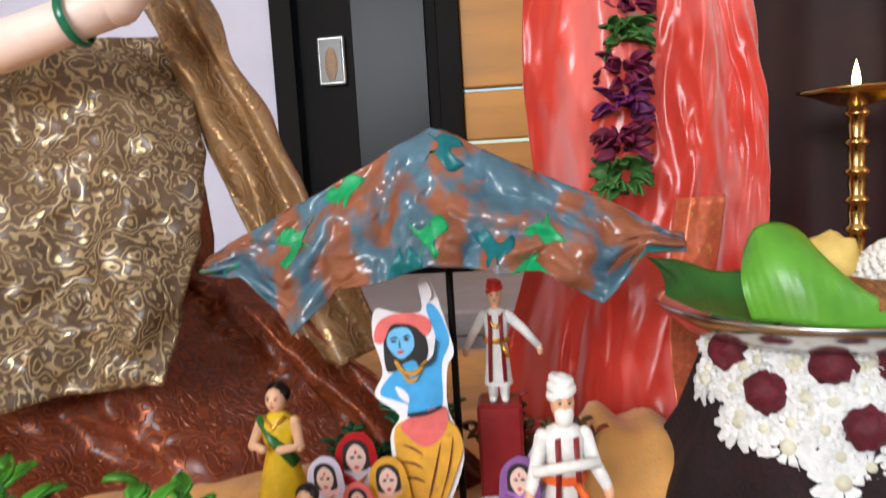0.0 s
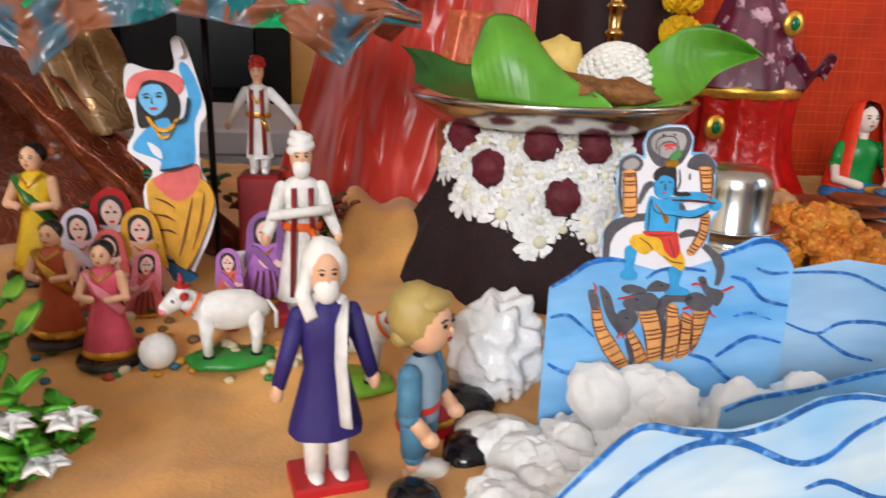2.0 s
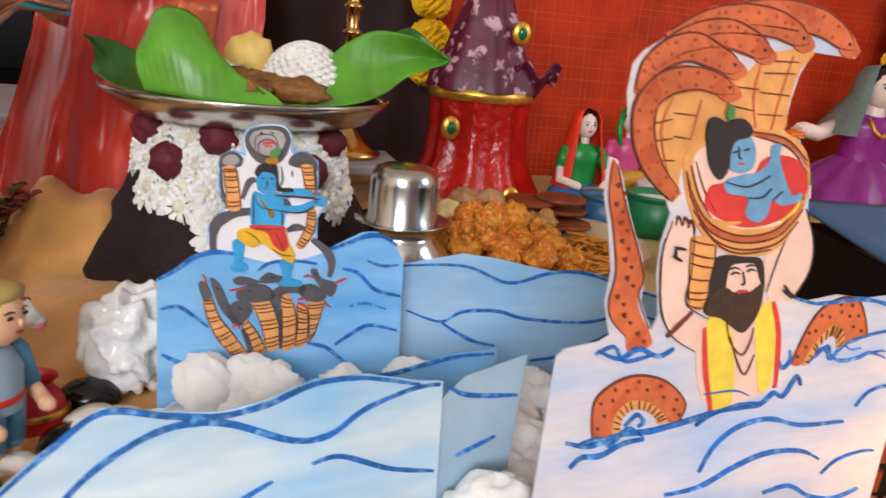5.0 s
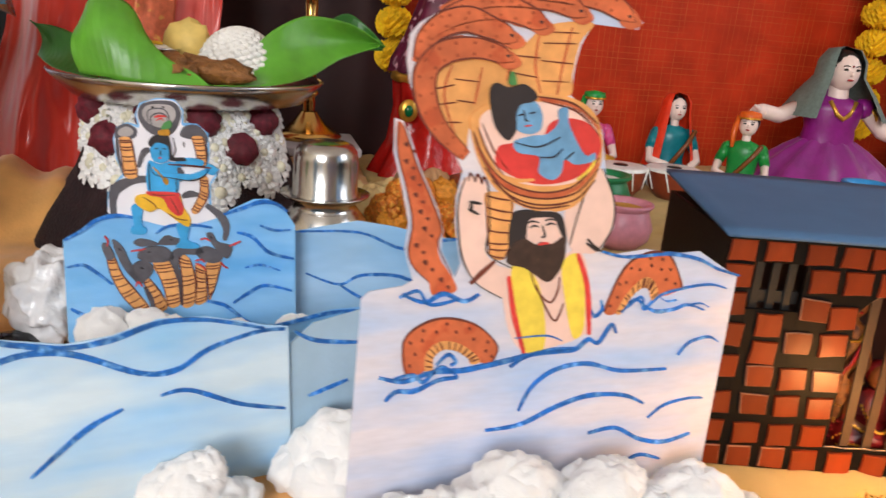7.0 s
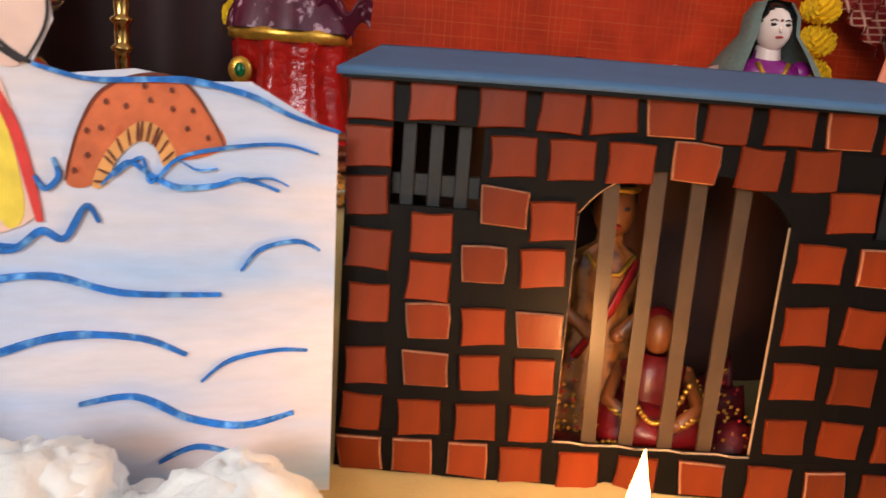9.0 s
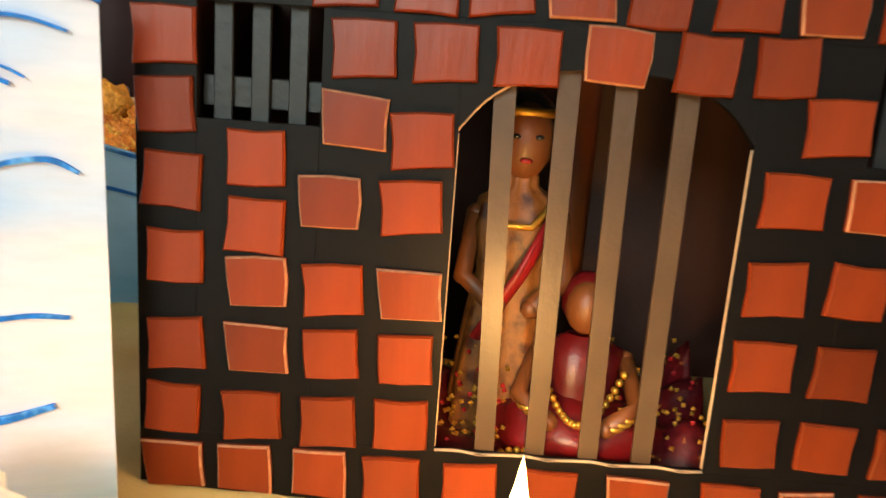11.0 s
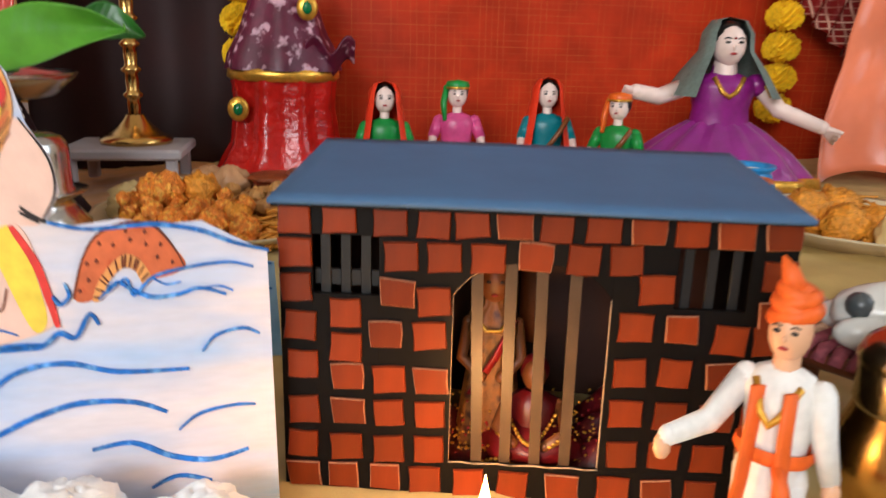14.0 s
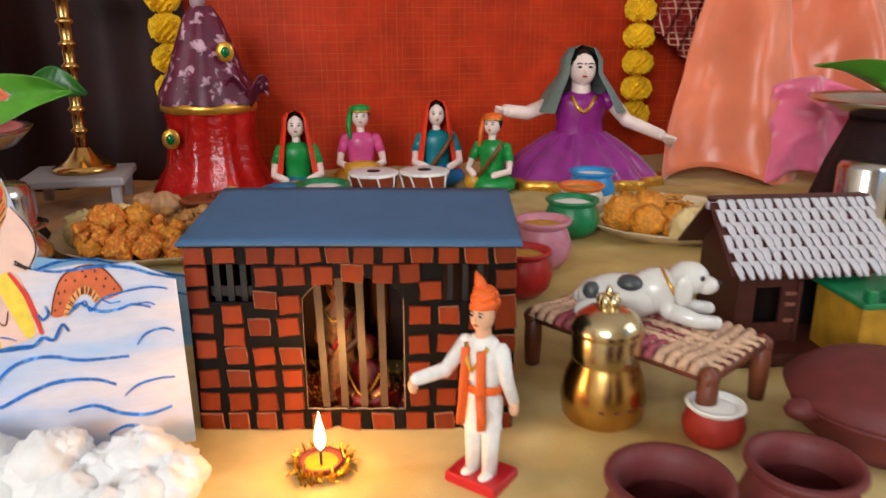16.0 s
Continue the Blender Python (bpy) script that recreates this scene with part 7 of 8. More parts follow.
man((0.062, 0.71, 0.127), 0.113, 0, WHITE, WHITE, paint("doll_red_turban", "c8281c"), {"stripes": MARO, "sash": M_GOLD, "chain": 1}, "doll in white tunic, maroon waistcoat, red turban", arms=((0.25, 0.0), (0.42, 0.0)), legs=0.2, kilt=0.16)
thing("wooden_pedestal", on(0.062, 0.712), "dark red wooden pedestal under a doll", "pedestal", shape=B().box((0, 0, 0.048), (0.04, 0.04, 0.096), MARO, 0, 0.003))
man(on(0.938, 0.139), 0.158, -48, WHITE, WHITE, ORNG, {"plume": ORNG, "sash": ORNG, "stripes": ORNG, "chain": 1}, "doll in white and orange with plumed orange turban", base=REDB, arms=((0.2, -0.24), (0.06, 0.06)), kilt=0.14, legs=0.34)

# blond boy doll
b = B(0.132)
DENIM, DENIL = paint("denim_blue", "4d7f9e", 0.6), paint("pale_denim", "8fa6b8", 0.6)
for sx in (-1, 1):
    b.limb([(sx * 0.055, 0, 0.05), (sx * 0.058, 0, 0.16)], 0.036, M_SKIN).limb([(sx * 0.058, 0, 0.15), (sx * 0.062, 0, 0.37)], [0.058, 0.07], DENIM)
    b.ell((sx * 0.055, -0.04, 0.04), (0.045, 0.095, 0.042), paint("beige_shoe", "d8b8a0"))
    b.limb([(sx * 0.12, 0, 0.57), (sx * 0.16, -0.02, 0.4)], [0.055, 0.055], DENIM).limb([(sx * 0.16, -0.02, 0.4), (sx * 0.155, -0.1, 0.32)], [0.034, 0.036], M_SKIN)
    b.ell((sx * 0.152, -0.12, 0.3), (0.036, 0.045, 0.04), M_SKIN)
b.lathe([(0.112, 0.32), (0.12, 0.4), (0.125, 0.52), (0.08, 0.61), (0.045, 0.63)], DENIL, 20, sy=0.75).lathe([(0.122, 0.37), (0.132, 0.385), (0.122, 0.405)], paint("doll_red_turban", "c8281c"), 20, sy=0.75)
face(b, (0, -0.025, 0.78), 0.128, M_SKIN)
BLOND = mat("blond_moulded_hair", "b39a58", 0.5, var=0.12, scale=60, bump=0.3)
b.ell((0, 0.022, 0.82), (0.142, 0.135, 0.148), BLOND, 28, lump=0.1).ell((0, -0.06, 0.895), (0.105, 0.07, 0.05), BLOND, 18, lump=0.15).ell((0, 0.07, 0.73), (0.115, 0.07, 0.075), BLOND, 18, lump=0.12)
thing("boy_doll", on(0.198, 0.39), "blond boy doll in blue denim with red belt", "doll", yaw=62, shape=b)
b = B(0.05)
b.lathe([(0.3, 0.0), (0.42, 0.2), (0.35, 0.5), (0.2, 0.7), (0.3, 0.8)], REDB, 20).lathe([(0.36, 0.3), (0.44, 0.33), (0.4, 0.4)], M_GOLD, 20)
thing("red_pot_ornament", on(0.206, 0.437), "small red ornament pot with gold band", "pot", shape=b)

# paper figures before the hill: flat painted cut-outs on one slope
def cutout(name, x, y, parts_, label, yaw=4):
    t = thing(name, on(x, y), label, "paper figure", "paper figures", yaw)
    for i, (n, pts, m) in enumerate(parts_):
        part(n, B().prism(smooth_closed(mm(pts), 4), -0.0005 - 0.0003 * i, 0.0006 - 0.0001 * min(i, 5), m), t)
    return t
BLUEF = mat("bright_blue_paint", "4aa4e0", 0.6, var=0.12, scale=80)
ORF, PKF, LIL = mat("mango_cloth_paint", "dba22f", 0.6, var=0.14, scale=80, second="b8781c", amount=0.3, pscale=60), mat("coral_paint", "e06a66", 0.6, var=0.12, scale=80), mat("lilac_paint", "b06fc0", 0.6, var=0.14, scale=80)
light_blue, peacock = mat("light_blue_paint", "74bdec", 0.6, var=0.1, scale=80), mat("peacock_blue", "1f5a86", 0.5)
cutout("blue_dancer_cutout", 0.035, 0.628, [("paper_foot", [(2, 0), (2, 38.1), (42, 38.1), (42, 0)], M_PAPW), ("white_edge", [(-68.7, 131.1), (-62, 147.5), (-62.6, 160.4), (-67.5, 179.5), (-64.1, 201.3), (-47, 197.8), (-27.8, 198.6), (-28.9, 219.3), (-22.9, 224.5), (-16.5, 214.9), (-6.3, 177.2), (-4.2, 162.1), (-9.9, 150.9), (-11, 117.3), (-0.3, 89.7), (-3.8, 63.7), (-16.5, 34.7), (-26.4, 18.1), (-39.7, 18.2), (-48.9, 26.2), (-54.8, 54.2), (-58.9, 96.2), (-50.3, 114.4)], M_PAPW), ("figure_body", [(-64.7, 133.8), (-50.9, 151.7), (-35.3, 160.8), (-21.3, 157.7), (-17.6, 176.9), (-23.7, 198.7), (-20.1, 204.3), (-12.4, 194.1), (-7, 172.9), (-13.9, 154.4), (-14.9, 123.1), (-21.3, 116.7), (-42.8, 113.6), (-43, 122.6), (-52.8, 126.9)], BLUEF), ("elbow_gap", [(-51.9, 138.5), (-43.1, 132.5), (-42, 124.5), (-49.2, 129.7)], M_PAPW), ("hair", [(-58.9, 175.5), (-54, 186.7), (-37.4, 190.2), (-27.3, 181.7), (-24.2, 165.4), (-30.9, 152.2), (-35.4, 159), (-45.6, 156.1), (-51, 150.8), (-58.3, 152.3)], M_INK), ("figure_head", [(-56.5, 175.6), (-51.7, 184.2), (-39.8, 185.5), (-34.7, 176.3), (-36.6, 166.8), (-45.3, 160.5), (-53.1, 166.3)], light_blue), ("turban", [(-66.2, 176.1), (-63, 189.7), (-51.2, 196.4), (-32.9, 196.7), (-20.6, 189.6), (-25, 178.3), (-35.2, 187.3), (-51.4, 188.4), (-59, 174.7)], PKF), ("eye", [(-53.3, 174.8), (-50.7, 176.2), (-48.3, 175), (-50.9, 174.1)], M_INK), ("eye", [(-43.3, 176), (-40.8, 177.4), (-38.4, 176.2), (-40.9, 175.2)], M_INK), ("mouth", [(-49, 166.4), (-45.6, 167.4), (-42.3, 167), (-45.8, 165.2)], M_REDC), ("nose_line", [(-46.2, 175.9), (-47, 170.8), (-45, 170.4), (-46.2, 171.2)], M_INK), ("brow", [(-53.9, 176.9), (-50.5, 178.8), (-47.3, 177.6), (-50.6, 177.9)], M_INK), ("brow", [(-43.6, 178.1), (-40.6, 179.9), (-37.4, 178.8), (-40.7, 179.1)], M_INK), ("necklace", [(-51.2, 158.6), (-45.3, 149.2), (-34.5, 147.7), (-26.4, 156.7), (-28, 158.4), (-35.1, 151.2), (-43.4, 151.8), (-48.7, 159.5)], M_GOLD), ("necklace", [(-47.4, 154.4), (-40.6, 144.9), (-33, 146), (-29.2, 152.2), (-34.8, 143.3), (-41.6, 142.2)], M_GOLD), ("dhoti", [(-54.4, 104.4), (-38.8, 110.1), (-17.4, 110.4), (-6.4, 105), (-0.7, 89.3), (-6.1, 70.4), (-16.8, 44.4), (-28.7, 24), (-38.4, 38.8), (-49.1, 48.5), (-53.4, 73.1)], ORF), ("sash", [(-48.2, 109), (-16.8, 120.8), (-11.3, 110.4), (-18.2, 95.6), (-31.6, 89), (-43.9, 98.1)], PKF), ("dhoti_fold", [(-49.4, 91.7), (-40.2, 89), (-32.9, 82.5), (-40.4, 87.1)], M_BROWN), ("dhoti_fold", [(-51.3, 77.7), (-41.1, 76.9), (-33.6, 71.2), (-41.2, 75)], M_BROWN), ("dhoti_fold", [(-49.7, 63.7), (-40.2, 64.6), (-32.6, 59.9), (-40.3, 62.7)], M_BROWN), ("dhoti_fold", [(-18.5, 91.9), (-24.5, 63.7), (-32.2, 39.7), (-26.3, 63.7)], M_BROWN), ("dhoti_fold", [(-8.6, 96.6), (-11.7, 73.2), (-21.3, 44.5), (-13.5, 71.3)], M_BROWN), ("dhoti_hem", [(-38.4, 38.8), (-28.7, 24), (-16.8, 44.4), (-28.5, 27)], M_BROWN), ("peacock_feather", [(-46.3, 38.8), (-34.4, 31.9), (-19, 21.9), (-22.9, 17), (-37.1, 18.2), (-44.5, 26.2)], peacock), ("flute_tip", [(-27.3, 218.6), (-21.4, 222.1), (-18.4, 210.7), (-24.7, 208.7)], M_PAPW), ("arm_line", [(-17.7, 176), (-20.4, 159.4), (-30.7, 154.8), (-21.1, 161.2)], M_INK), ("waist_line", [(-43.5, 115.4), (-29.8, 117.5), (-15.9, 121.3), (-29.9, 115.6)], M_INK)], "blue dancing figure in yellow dhoti, paper cut-out")
def lady(x, y, h, cloth_, veil_, label):
    k = h / 100
    lean = random.uniform(-0.12, 0.12)
    def cut(*pts):
        return [((u + lean * z) * k, z * k) for u, z in pts]
    side = random.choice((-1, 1))
    ps = [("robe", cut((-22, 0), (-25, 22), (-18, 40), (-19, 60), (0, 70), (19, 62), (17, 42), (25, 24), (21, 0)), cloth_)]
    ps += [("veil", cut((-21, 40), (-19, 66), (-16, 88), (-3, 100), (10, 98), (17, 86), (20, 60), (22, 36), (13, 50), (10, 80), (-9, 80), (-12, 56)), veil_)]
    ps += [("hair", cut((-11, 70), (-10, 88), (0, 94), (10, 88), (11, 70), (6, 66), (-6, 66)), M_INK), ("figure_face", cut((-8, 74), (-7, 84), (0, 90), (7, 84), (8, 74), (0, 63)), M_FLESH)]
    ps += [("eye_line", cut((sx * 5.5, 78), (sx * 3, 79.6), (sx * 1, 78), (sx * 3, 77.2)), M_INK) for sx in (-1, 1)]
    ps += [("mouth", cut((-2.5, 69.5), (0, 70.6), (2.5, 69.5), (0, 68)), M_REDC), ("bindi", cut((-1, 83), (0, 84.5), (1, 83), (0, 81.5)), M_REDC)]
    ps += [("necklace", cut((-8, 62), (0, 54), (8, 62), (0, 57)), M_GOLD), ("figure_arm", cut((side * 17, 58), (side * 20, 44), (side * 2, 40), (-side * 6, 47), (-side * 5, 50), (side * 4, 46), (side * 12, 50)), M_FLESH)]
    ps += [("sleeve", cut((side * 19, 61), (side * 22, 49), (side * 13, 49), (side * 11, 60)), veil_), ("sash", cut((-side * 14, 60), (-side * 6, 62), (side * 16, 36), (side * 14, 30)), veil_)]
    ps += [("fold_line", cut((q, 2), (q * 0.6, 34), (q * 0.6 + 1.2, 34), (q + 1.4, 2)), M_BROWN) for q in (-15, -5, 6, 15)]
    ps += [("hem_border", cut((-22, 3), (-23, 7), (0, 6), (23, 7), (21, 3), (0, 2)), M_GOLD)]
    cutout("paper_lady_cutout", x, y, ps, label, random.uniform(-6, 14))
LAVW = mat("pale_lavender_paint", "d8cfe2", 0.6, var=0.08, scale=60)
lady(-0.055, 0.64, 96, LAVW, REDB, "lady in red veil, painted paper cut-out")
lady(-0.022, 0.612, 84, mat("peach_paint", "e8b49a", 0.6, var=0.1, scale=60), ORF, "lady in orange cap, painted paper cut-out")
lady(0.077, 0.612, 84, LIL, mat("mauve_paint", "8a5a9a", 0.6), "lady in purple dress, painted paper cut-out")
lady(0.1, 0.645, 84, mat("light_lilac_paint", "cbb0d8", 0.6), LAVW, "lady in lilac, painted paper cut-out")
lady(-0.02, 0.585, 58, PKF, mat("rose_veil_paint", "e88aa0", 0.6), "small lady in pink, painted paper cut-out")
lady(-0.078, 0.625, 82, mat("pale_rose_paint", "eec0cc", 0.6, var=0.1, scale=60), LAVW, "lady in pale rose, painted paper cut-out")
lady(0.05, 0.596, 56, PKF, LIL, "small lady in coral and lilac, paper cut-out")
lady(-0.045, 0.6, 70, mat("pale_pink_paint", "f0c8c4", 0.6), PKF, "lady in pale pink, painted paper cut-out")


def lady_statue(x, y, h, a, c, label):
    b = B(h)
    b.lathe([(0.25, 0), (0.25, 0.04), (0.2, 0.05)], paint("black_plinth", "1a1413"), 16)
    b.lathe([(0.17, 0.05), (0.2, 0.1), (0.15, 0.3), (0.1, 0.5), (0.13, 0.66), (0.1, 0.74), (0.04, 0.78)], a, 20, sy=0.75, wave=0.05, lobes=8)
    b.lathe([(0.203, 0.06), (0.215, 0.09), (0.2, 0.12)], M_GOLD, 20, sy=0.75)
    b.tube([(-0.12, -0.02, 0.74), (0.0, -0.1, 0.6), (0.13, -0.04, 0.42)], 0.04, c, 8, flat=0.5)
    for sx in (-1, 1):
        b.limb([(sx * 0.12, 0, 0.7), (sx * 0.17, -0.06, 0.55), (sx * 0.06, -0.14, 0.55)], [0.045, 0.04, 0.03], M_SKIN)
    face(b, (0, -0.01, 0.86), 0.085, M_SKIN)
    b.ell((0, 0.025, 0.89), (0.09, 0.085, 0.085), M_HAIR, 14).ell((0, 0.09, 0.86), 0.045, M_HAIR, 10)
    b.tube([(-0.08, -0.05, 0.75), (0, -0.1, 0.68), (0.08, -0.05, 0.75)], 0.015, M_GOLD, 8)
    return thing("lady_figurine", on(x, y), label, "figurine", "lady figurines", random.uniform(-15, 15), shape=b)
lady_statue(-0.03, 0.53, 0.098, paint("figurine_pink", "d8526a"), paint("figurine_rose", "e88a9a"), "painted lady figurine in pink sari, black plinth")
lady_statue(-0.075, 0.555, 0.1, paint("figurine_rust", "b8502a"), M_GOLD, "painted lady figurine in rust sari, black plinth")
lady_statue(-0.135, 0.68, 0.13, paint("figurine_yellow", "e0b81f"), paint("figurine_green_sash", "2f6a2c"), "painted lady figurine in yellow sari, black plinth")
thing("white_ball", on(0.008, 0.52), "small matt white ball on the cloth", "ball", shape=B().ell((0, 0, 0.014), 0.014, WHITE, 18))


def cow(x, y, s, yaw, spots, label):
    b = B(s)
    b.lathe([(0.0, 0.0), (0.5, 0.0), (0.52, 0.04), (0.46, 0.09), (0.0, 0.1)], paint("grass_green_base", "2f8a34") if spots else paint("lime_green_base", "8ac83a"), 26, sy=0.62, wave=0.05, lobes=7)
    b.ell((0, 0, 0.62), (0.42, 0.2, 0.23), WHITE, 20, lump=0.12)
    for dx in (-0.26, 0.26):
        for dy in (-0.1, 0.1):
            b.limb([(dx, dy, 0.55), (dx * 1.05, dy, 0.3), (dx, dy, 0.12)], [0.1, 0.06, 0.055], WHITE, 8)
            b.ell((dx, dy, 0.11), (0.07, 0.06, 0.05), M_HAIR, 8)
    b.limb([(-0.36, 0, 0.7), (-0.52, -0.02, 0.82)], [0.14, 0.11], WHITE).limb([(-0.52, -0.02, 0.82), (-0.68, -0.04, 0.7)], [0.13, 0.08], WHITE)
    b.ell((-0.7, -0.04, 0.68), (0.06, 0.08, 0.06), paint("figurine_rose", "e88a9a"))
    for sy in (-1, 1):
        b.ell((-0.48, sy * 0.16, 0.86), (0.05, 0.1, 0.04), REDB).tube([(-0.5, sy * 0.06, 0.93), (-0.53, sy * 0.1, 1.05)], [0.03, 0.01], REDB, 8).ell((-0.6, sy * 0.1 - 0.02, 0.8), 0.022, M_HAIR, 8)
    b.lathe([(0.15, -0.02), (0.165, 0), (0.15, 0.02)], ORNG, 16, M=Matrix.Translation((-0.4, 0, 0.72)) @ Matrix.Rotation(radians(-55), 4, "Y"))
    b.ell((-0.5, -0.02, 0.93), (0.08, 0.08, 0.03), REDB)
    b.tube([(0.4, 0, 0.7), (0.5, 0.02, 0.55), (0.5, 0.02, 0.35)], 0.025, WHITE, 6)
    return thing("cow_figurine", on(x, y), label, "figurine", "cow figurines", yaw, shape=b)
cow(0.062, 0.528, 0.068, 12, 1, "white cow figurine with red ears on green base")
cow(0.152, 0.5, 0.07, 165, 0, "white cow figurine on a lime green base")

# ---- food platters ----
M_LEAFP = mat("pale_leaf_plate", "dcc7a0", 0.6, var=0.12, scale=40, bump=0.4)
M_BALL = mat("orange_fried_ball", "dd8f26", 0.55, var=0.25, scale=200, second="b5661a", amount=0.3, pscale=140, fine=220, bump=1.0, dist=0.004)
M_STICK = mat("golden_stick", "d08a28", 0.5, var=0.2, scale=120, bump=0.4)
M_CRISP = mat("brown_crisp", "8a3f14", 0.5, var=0.3, scale=120, bump=0.7, dist=0.003)
M_CREAMF = mat("cream_dumpling", "e2c88c", 0.5, var=0.1, scale=60, bump=0.3)
def platter(x, y, r, label):
    t = thing("leaf_platter", on(x, y), label, "platter", "food platters")
    part("dish", B().lathe([(0.0, 0.002), (r * 0.75, 0.002), (r, 0.02), (r * 1.02, 0.022), (r * 0.99, 0.018), (r * 0.76, -0.001), (0, -0.001)], M_LEAFP, 48, wave=0.012, lobes=17), t)
    return t
def fried(x, y, s, m, name, label, squash=0.9, z=0.004):
    thing(name, on(x, y, z), label, "snack", "fried snacks", yaw=x * 997 % 360, shape=B().ell((0, 0, s * squash * 0.92), (s * 0.92, s * 0.9, s * squash), m, 26, lump=0.4, seed=int(x * 999 + y * 77)))
def sticks(x, y, r, n, seed, label):
    q, b = random.Random(seed), B()
    for i in range(n):
        a, d = q.random() * 6.28, r * math.sqrt(q.random())
        c = Vector((d * math.cos(a), d * math.sin(a), 0.004 + 0.034 * (1 - d / r) * q.random()))
        e = q.random() * 6.28
        v = Vector((math.cos(e), math.sin(e), q.uniform(-0.15, 0.15))) * 0.017
        b.tube([c - v, c + Vector((0, 0, 0.002)), c + v], 0.0016, M_STICK, 5)
    tagged(thing("fried_noodle_heap", on(x, y, 0.003), label, "snack", shape=b), kind="stuff")
platter(0.655, 0.72, 0.15, "leaf platter heaped with fried snacks beside prison")
M_SEV = mat("orange_crumb", "d9781c", 0.55, var=0.3, scale=250, second="e8a23a", amount=0.45, pscale=180, fine=300, bump=1.0, dist=0.004)
for i, (dx, dy, s, z) in enumerate([(-0.085, -0.075, 0.021, 0.006), (-0.05, -0.1, 0.021, 0.006), (-0.015, -0.105, 0.02, 0.006), (-0.065, -0.045, 0.022, 0.006), (-0.03, -0.07, 0.022, 0.008), (-0.095, -0.04, 0.02, 0.01), (0.005, -0.08, 0.02, 0.006), (-0.04, -0.04, 0.02, 0.008), (-0.06, -0.07, 0.021, 0.036), (-0.03, -0.06, 0.019, 0.038), (-0.075, -0.05, 0.019, 0.036), (0.018, -0.11, 0.017, 0.006)]):
    fried(0.655 + dx, 0.72 + dy, s, M_SEV if i % 3 else M_BALL, "fried_ball", "knobbly orange fried ball on leaf platter", z=z)
for i in range(26):
    fried(0.6 + random.uniform(-0.045, 0.07), 0.65 + random.uniform(-0.03, 0.04), random.uniform(0.007, 0.012), M_SEV, "fried_crumb", "small orange fried crumb on leaf platter", z=random.uniform(0.02, 0.044))
for dx, dy in ((-0.11, -0.01), (-0.095, 0.03), (-0.07, 0.06), (-0.12, 0.035), (-0.105, 0.005)):
    fried(0.655 + dx, 0.72 + dy, 0.026, M_CREAMF, "dumpling", "pale cream steamed dumpling on leaf platter", 0.75)
for dx, dy in ((-0.04, 0.085), (-0.01, 0.07)):
    fried(0.655 + dx, 0.72 + dy, 0.024, mat("tan_sweet_ball", "b98a60", 0.5, var=0.15), "sweet_ball", "smooth tan sweet ball on leaf platter", 0.9, 0.012)
for i in range(46):
    fried(0.655 + random.uniform(-0.05, 0.05), 0.72 + random.uniform(-0.04, 0.06), 0.0095, mat("diamond_snack", "c08a4a", 0.5, var=0.2), "diamond_snack", "small tan fried cube on leaf platter", 0.8, random.uniform(0.004, 0.03))
for i, (dx, dy) in enumerate([(0.05, 0.09), (0.09, 0.06), (0.02, 0.11), (0.095, 0.085), (0.06, 0.11), (0.04, 0.07), (0.085, 0.07)]):
    b = B().lathe([(0.0, 0.0), (0.03, 0.0), (0.034, 0.003), (0.03, 0.006), (0.0, 0.0065)], M_CRISP, 24, wave=0.04, lobes=9)
    thing("crisp_disc", on(0.655 + dx, 0.72 + dy, 0.008 + 0.006 * i), "thin brown fried disc on leaf platter", "snack", "crisp discs", yaw=i * 30, shape=b)
sticks(0.705, 0.648, 0.056, 250, 3, "heap of golden fried noodles on leaf platter")
sticks(0.715, 0.645, 0.045, 140, 4, "heap of golden fried noodles on leaf platter")
platter(1.365, 0.625, 0.135, "leaf platter of fried snacks beside the hut")
for dx, dy, s in ((-0.08, -0.01, 0.029), (-0.035, 0.0, 0.03), (-0.06, -0.05, 0.026), (-0.055, 0.025, 0.026), (-0.02, -0.045, 0.024)):
    fried(1.365 + dx, 0.625 + dy, s, M_BALL, "fried_ball", "knobbly orange fried ball on leaf platter")
for dx, dy in ((-0.025, -0.085), (0.01, -0.07), (0.035, -0.05), (0.02, -0.1)):
    fried(1.365 + dx, 0.625 + dy, 0.021, M_CREAMF, "dumpling", "cream folded dumpling on leaf platter", 1.05)
sticks(1.39, 0.675, 0.065, 130, 6, "heap of brown fried noodles on leaf platter")

# ---- painted pots in a row ----
def pot(x, y, r, h, body, rim, fillc, label, lift=0.0, name="painted_pot", group="painted pots"):
    t = thing(name, on(x, y, lift), label, "pot", group)
    part("body", B().lathe([(0.0, 0.0), (r * 0.55, 0.0), (r * 0.9, h * 0.22), (r, h * 0.48), (r * 0.84, h * 0.78), (r * 0.78, h * 0.86)], body, 32), t)
    part("rim", B().lathe([(r * 0.78, h * 0.84), (r * 0.95, h * 0.95), (r * 0.93, h), (r * 0.8, h * 0.99), (r * 0.72, h * 0.86), (r * 0.7, h * 0.7)], rim, 32), t)
    if fillc:
        part("filling", B().ell((0, 0, h * 0.84), (r * 0.76, r * 0.76, h * 0.08), fillc, 24, lump=0.1), t)
    return t
M_GRAIN = mat("yellow_grain", "c8963a", 0.7, var=0.25, scale=400, fine=500, bump=1.0, dist=0.002)
M_FLOUR = mat("white_flour", "eeece6", 0.9, var=0.04, scale=200, bump=0.6)
M_MUNG = mat("green_grain", "5a6a34", 0.7, var=0.3, scale=400, fine=500, bump=1.0, dist=0.002)
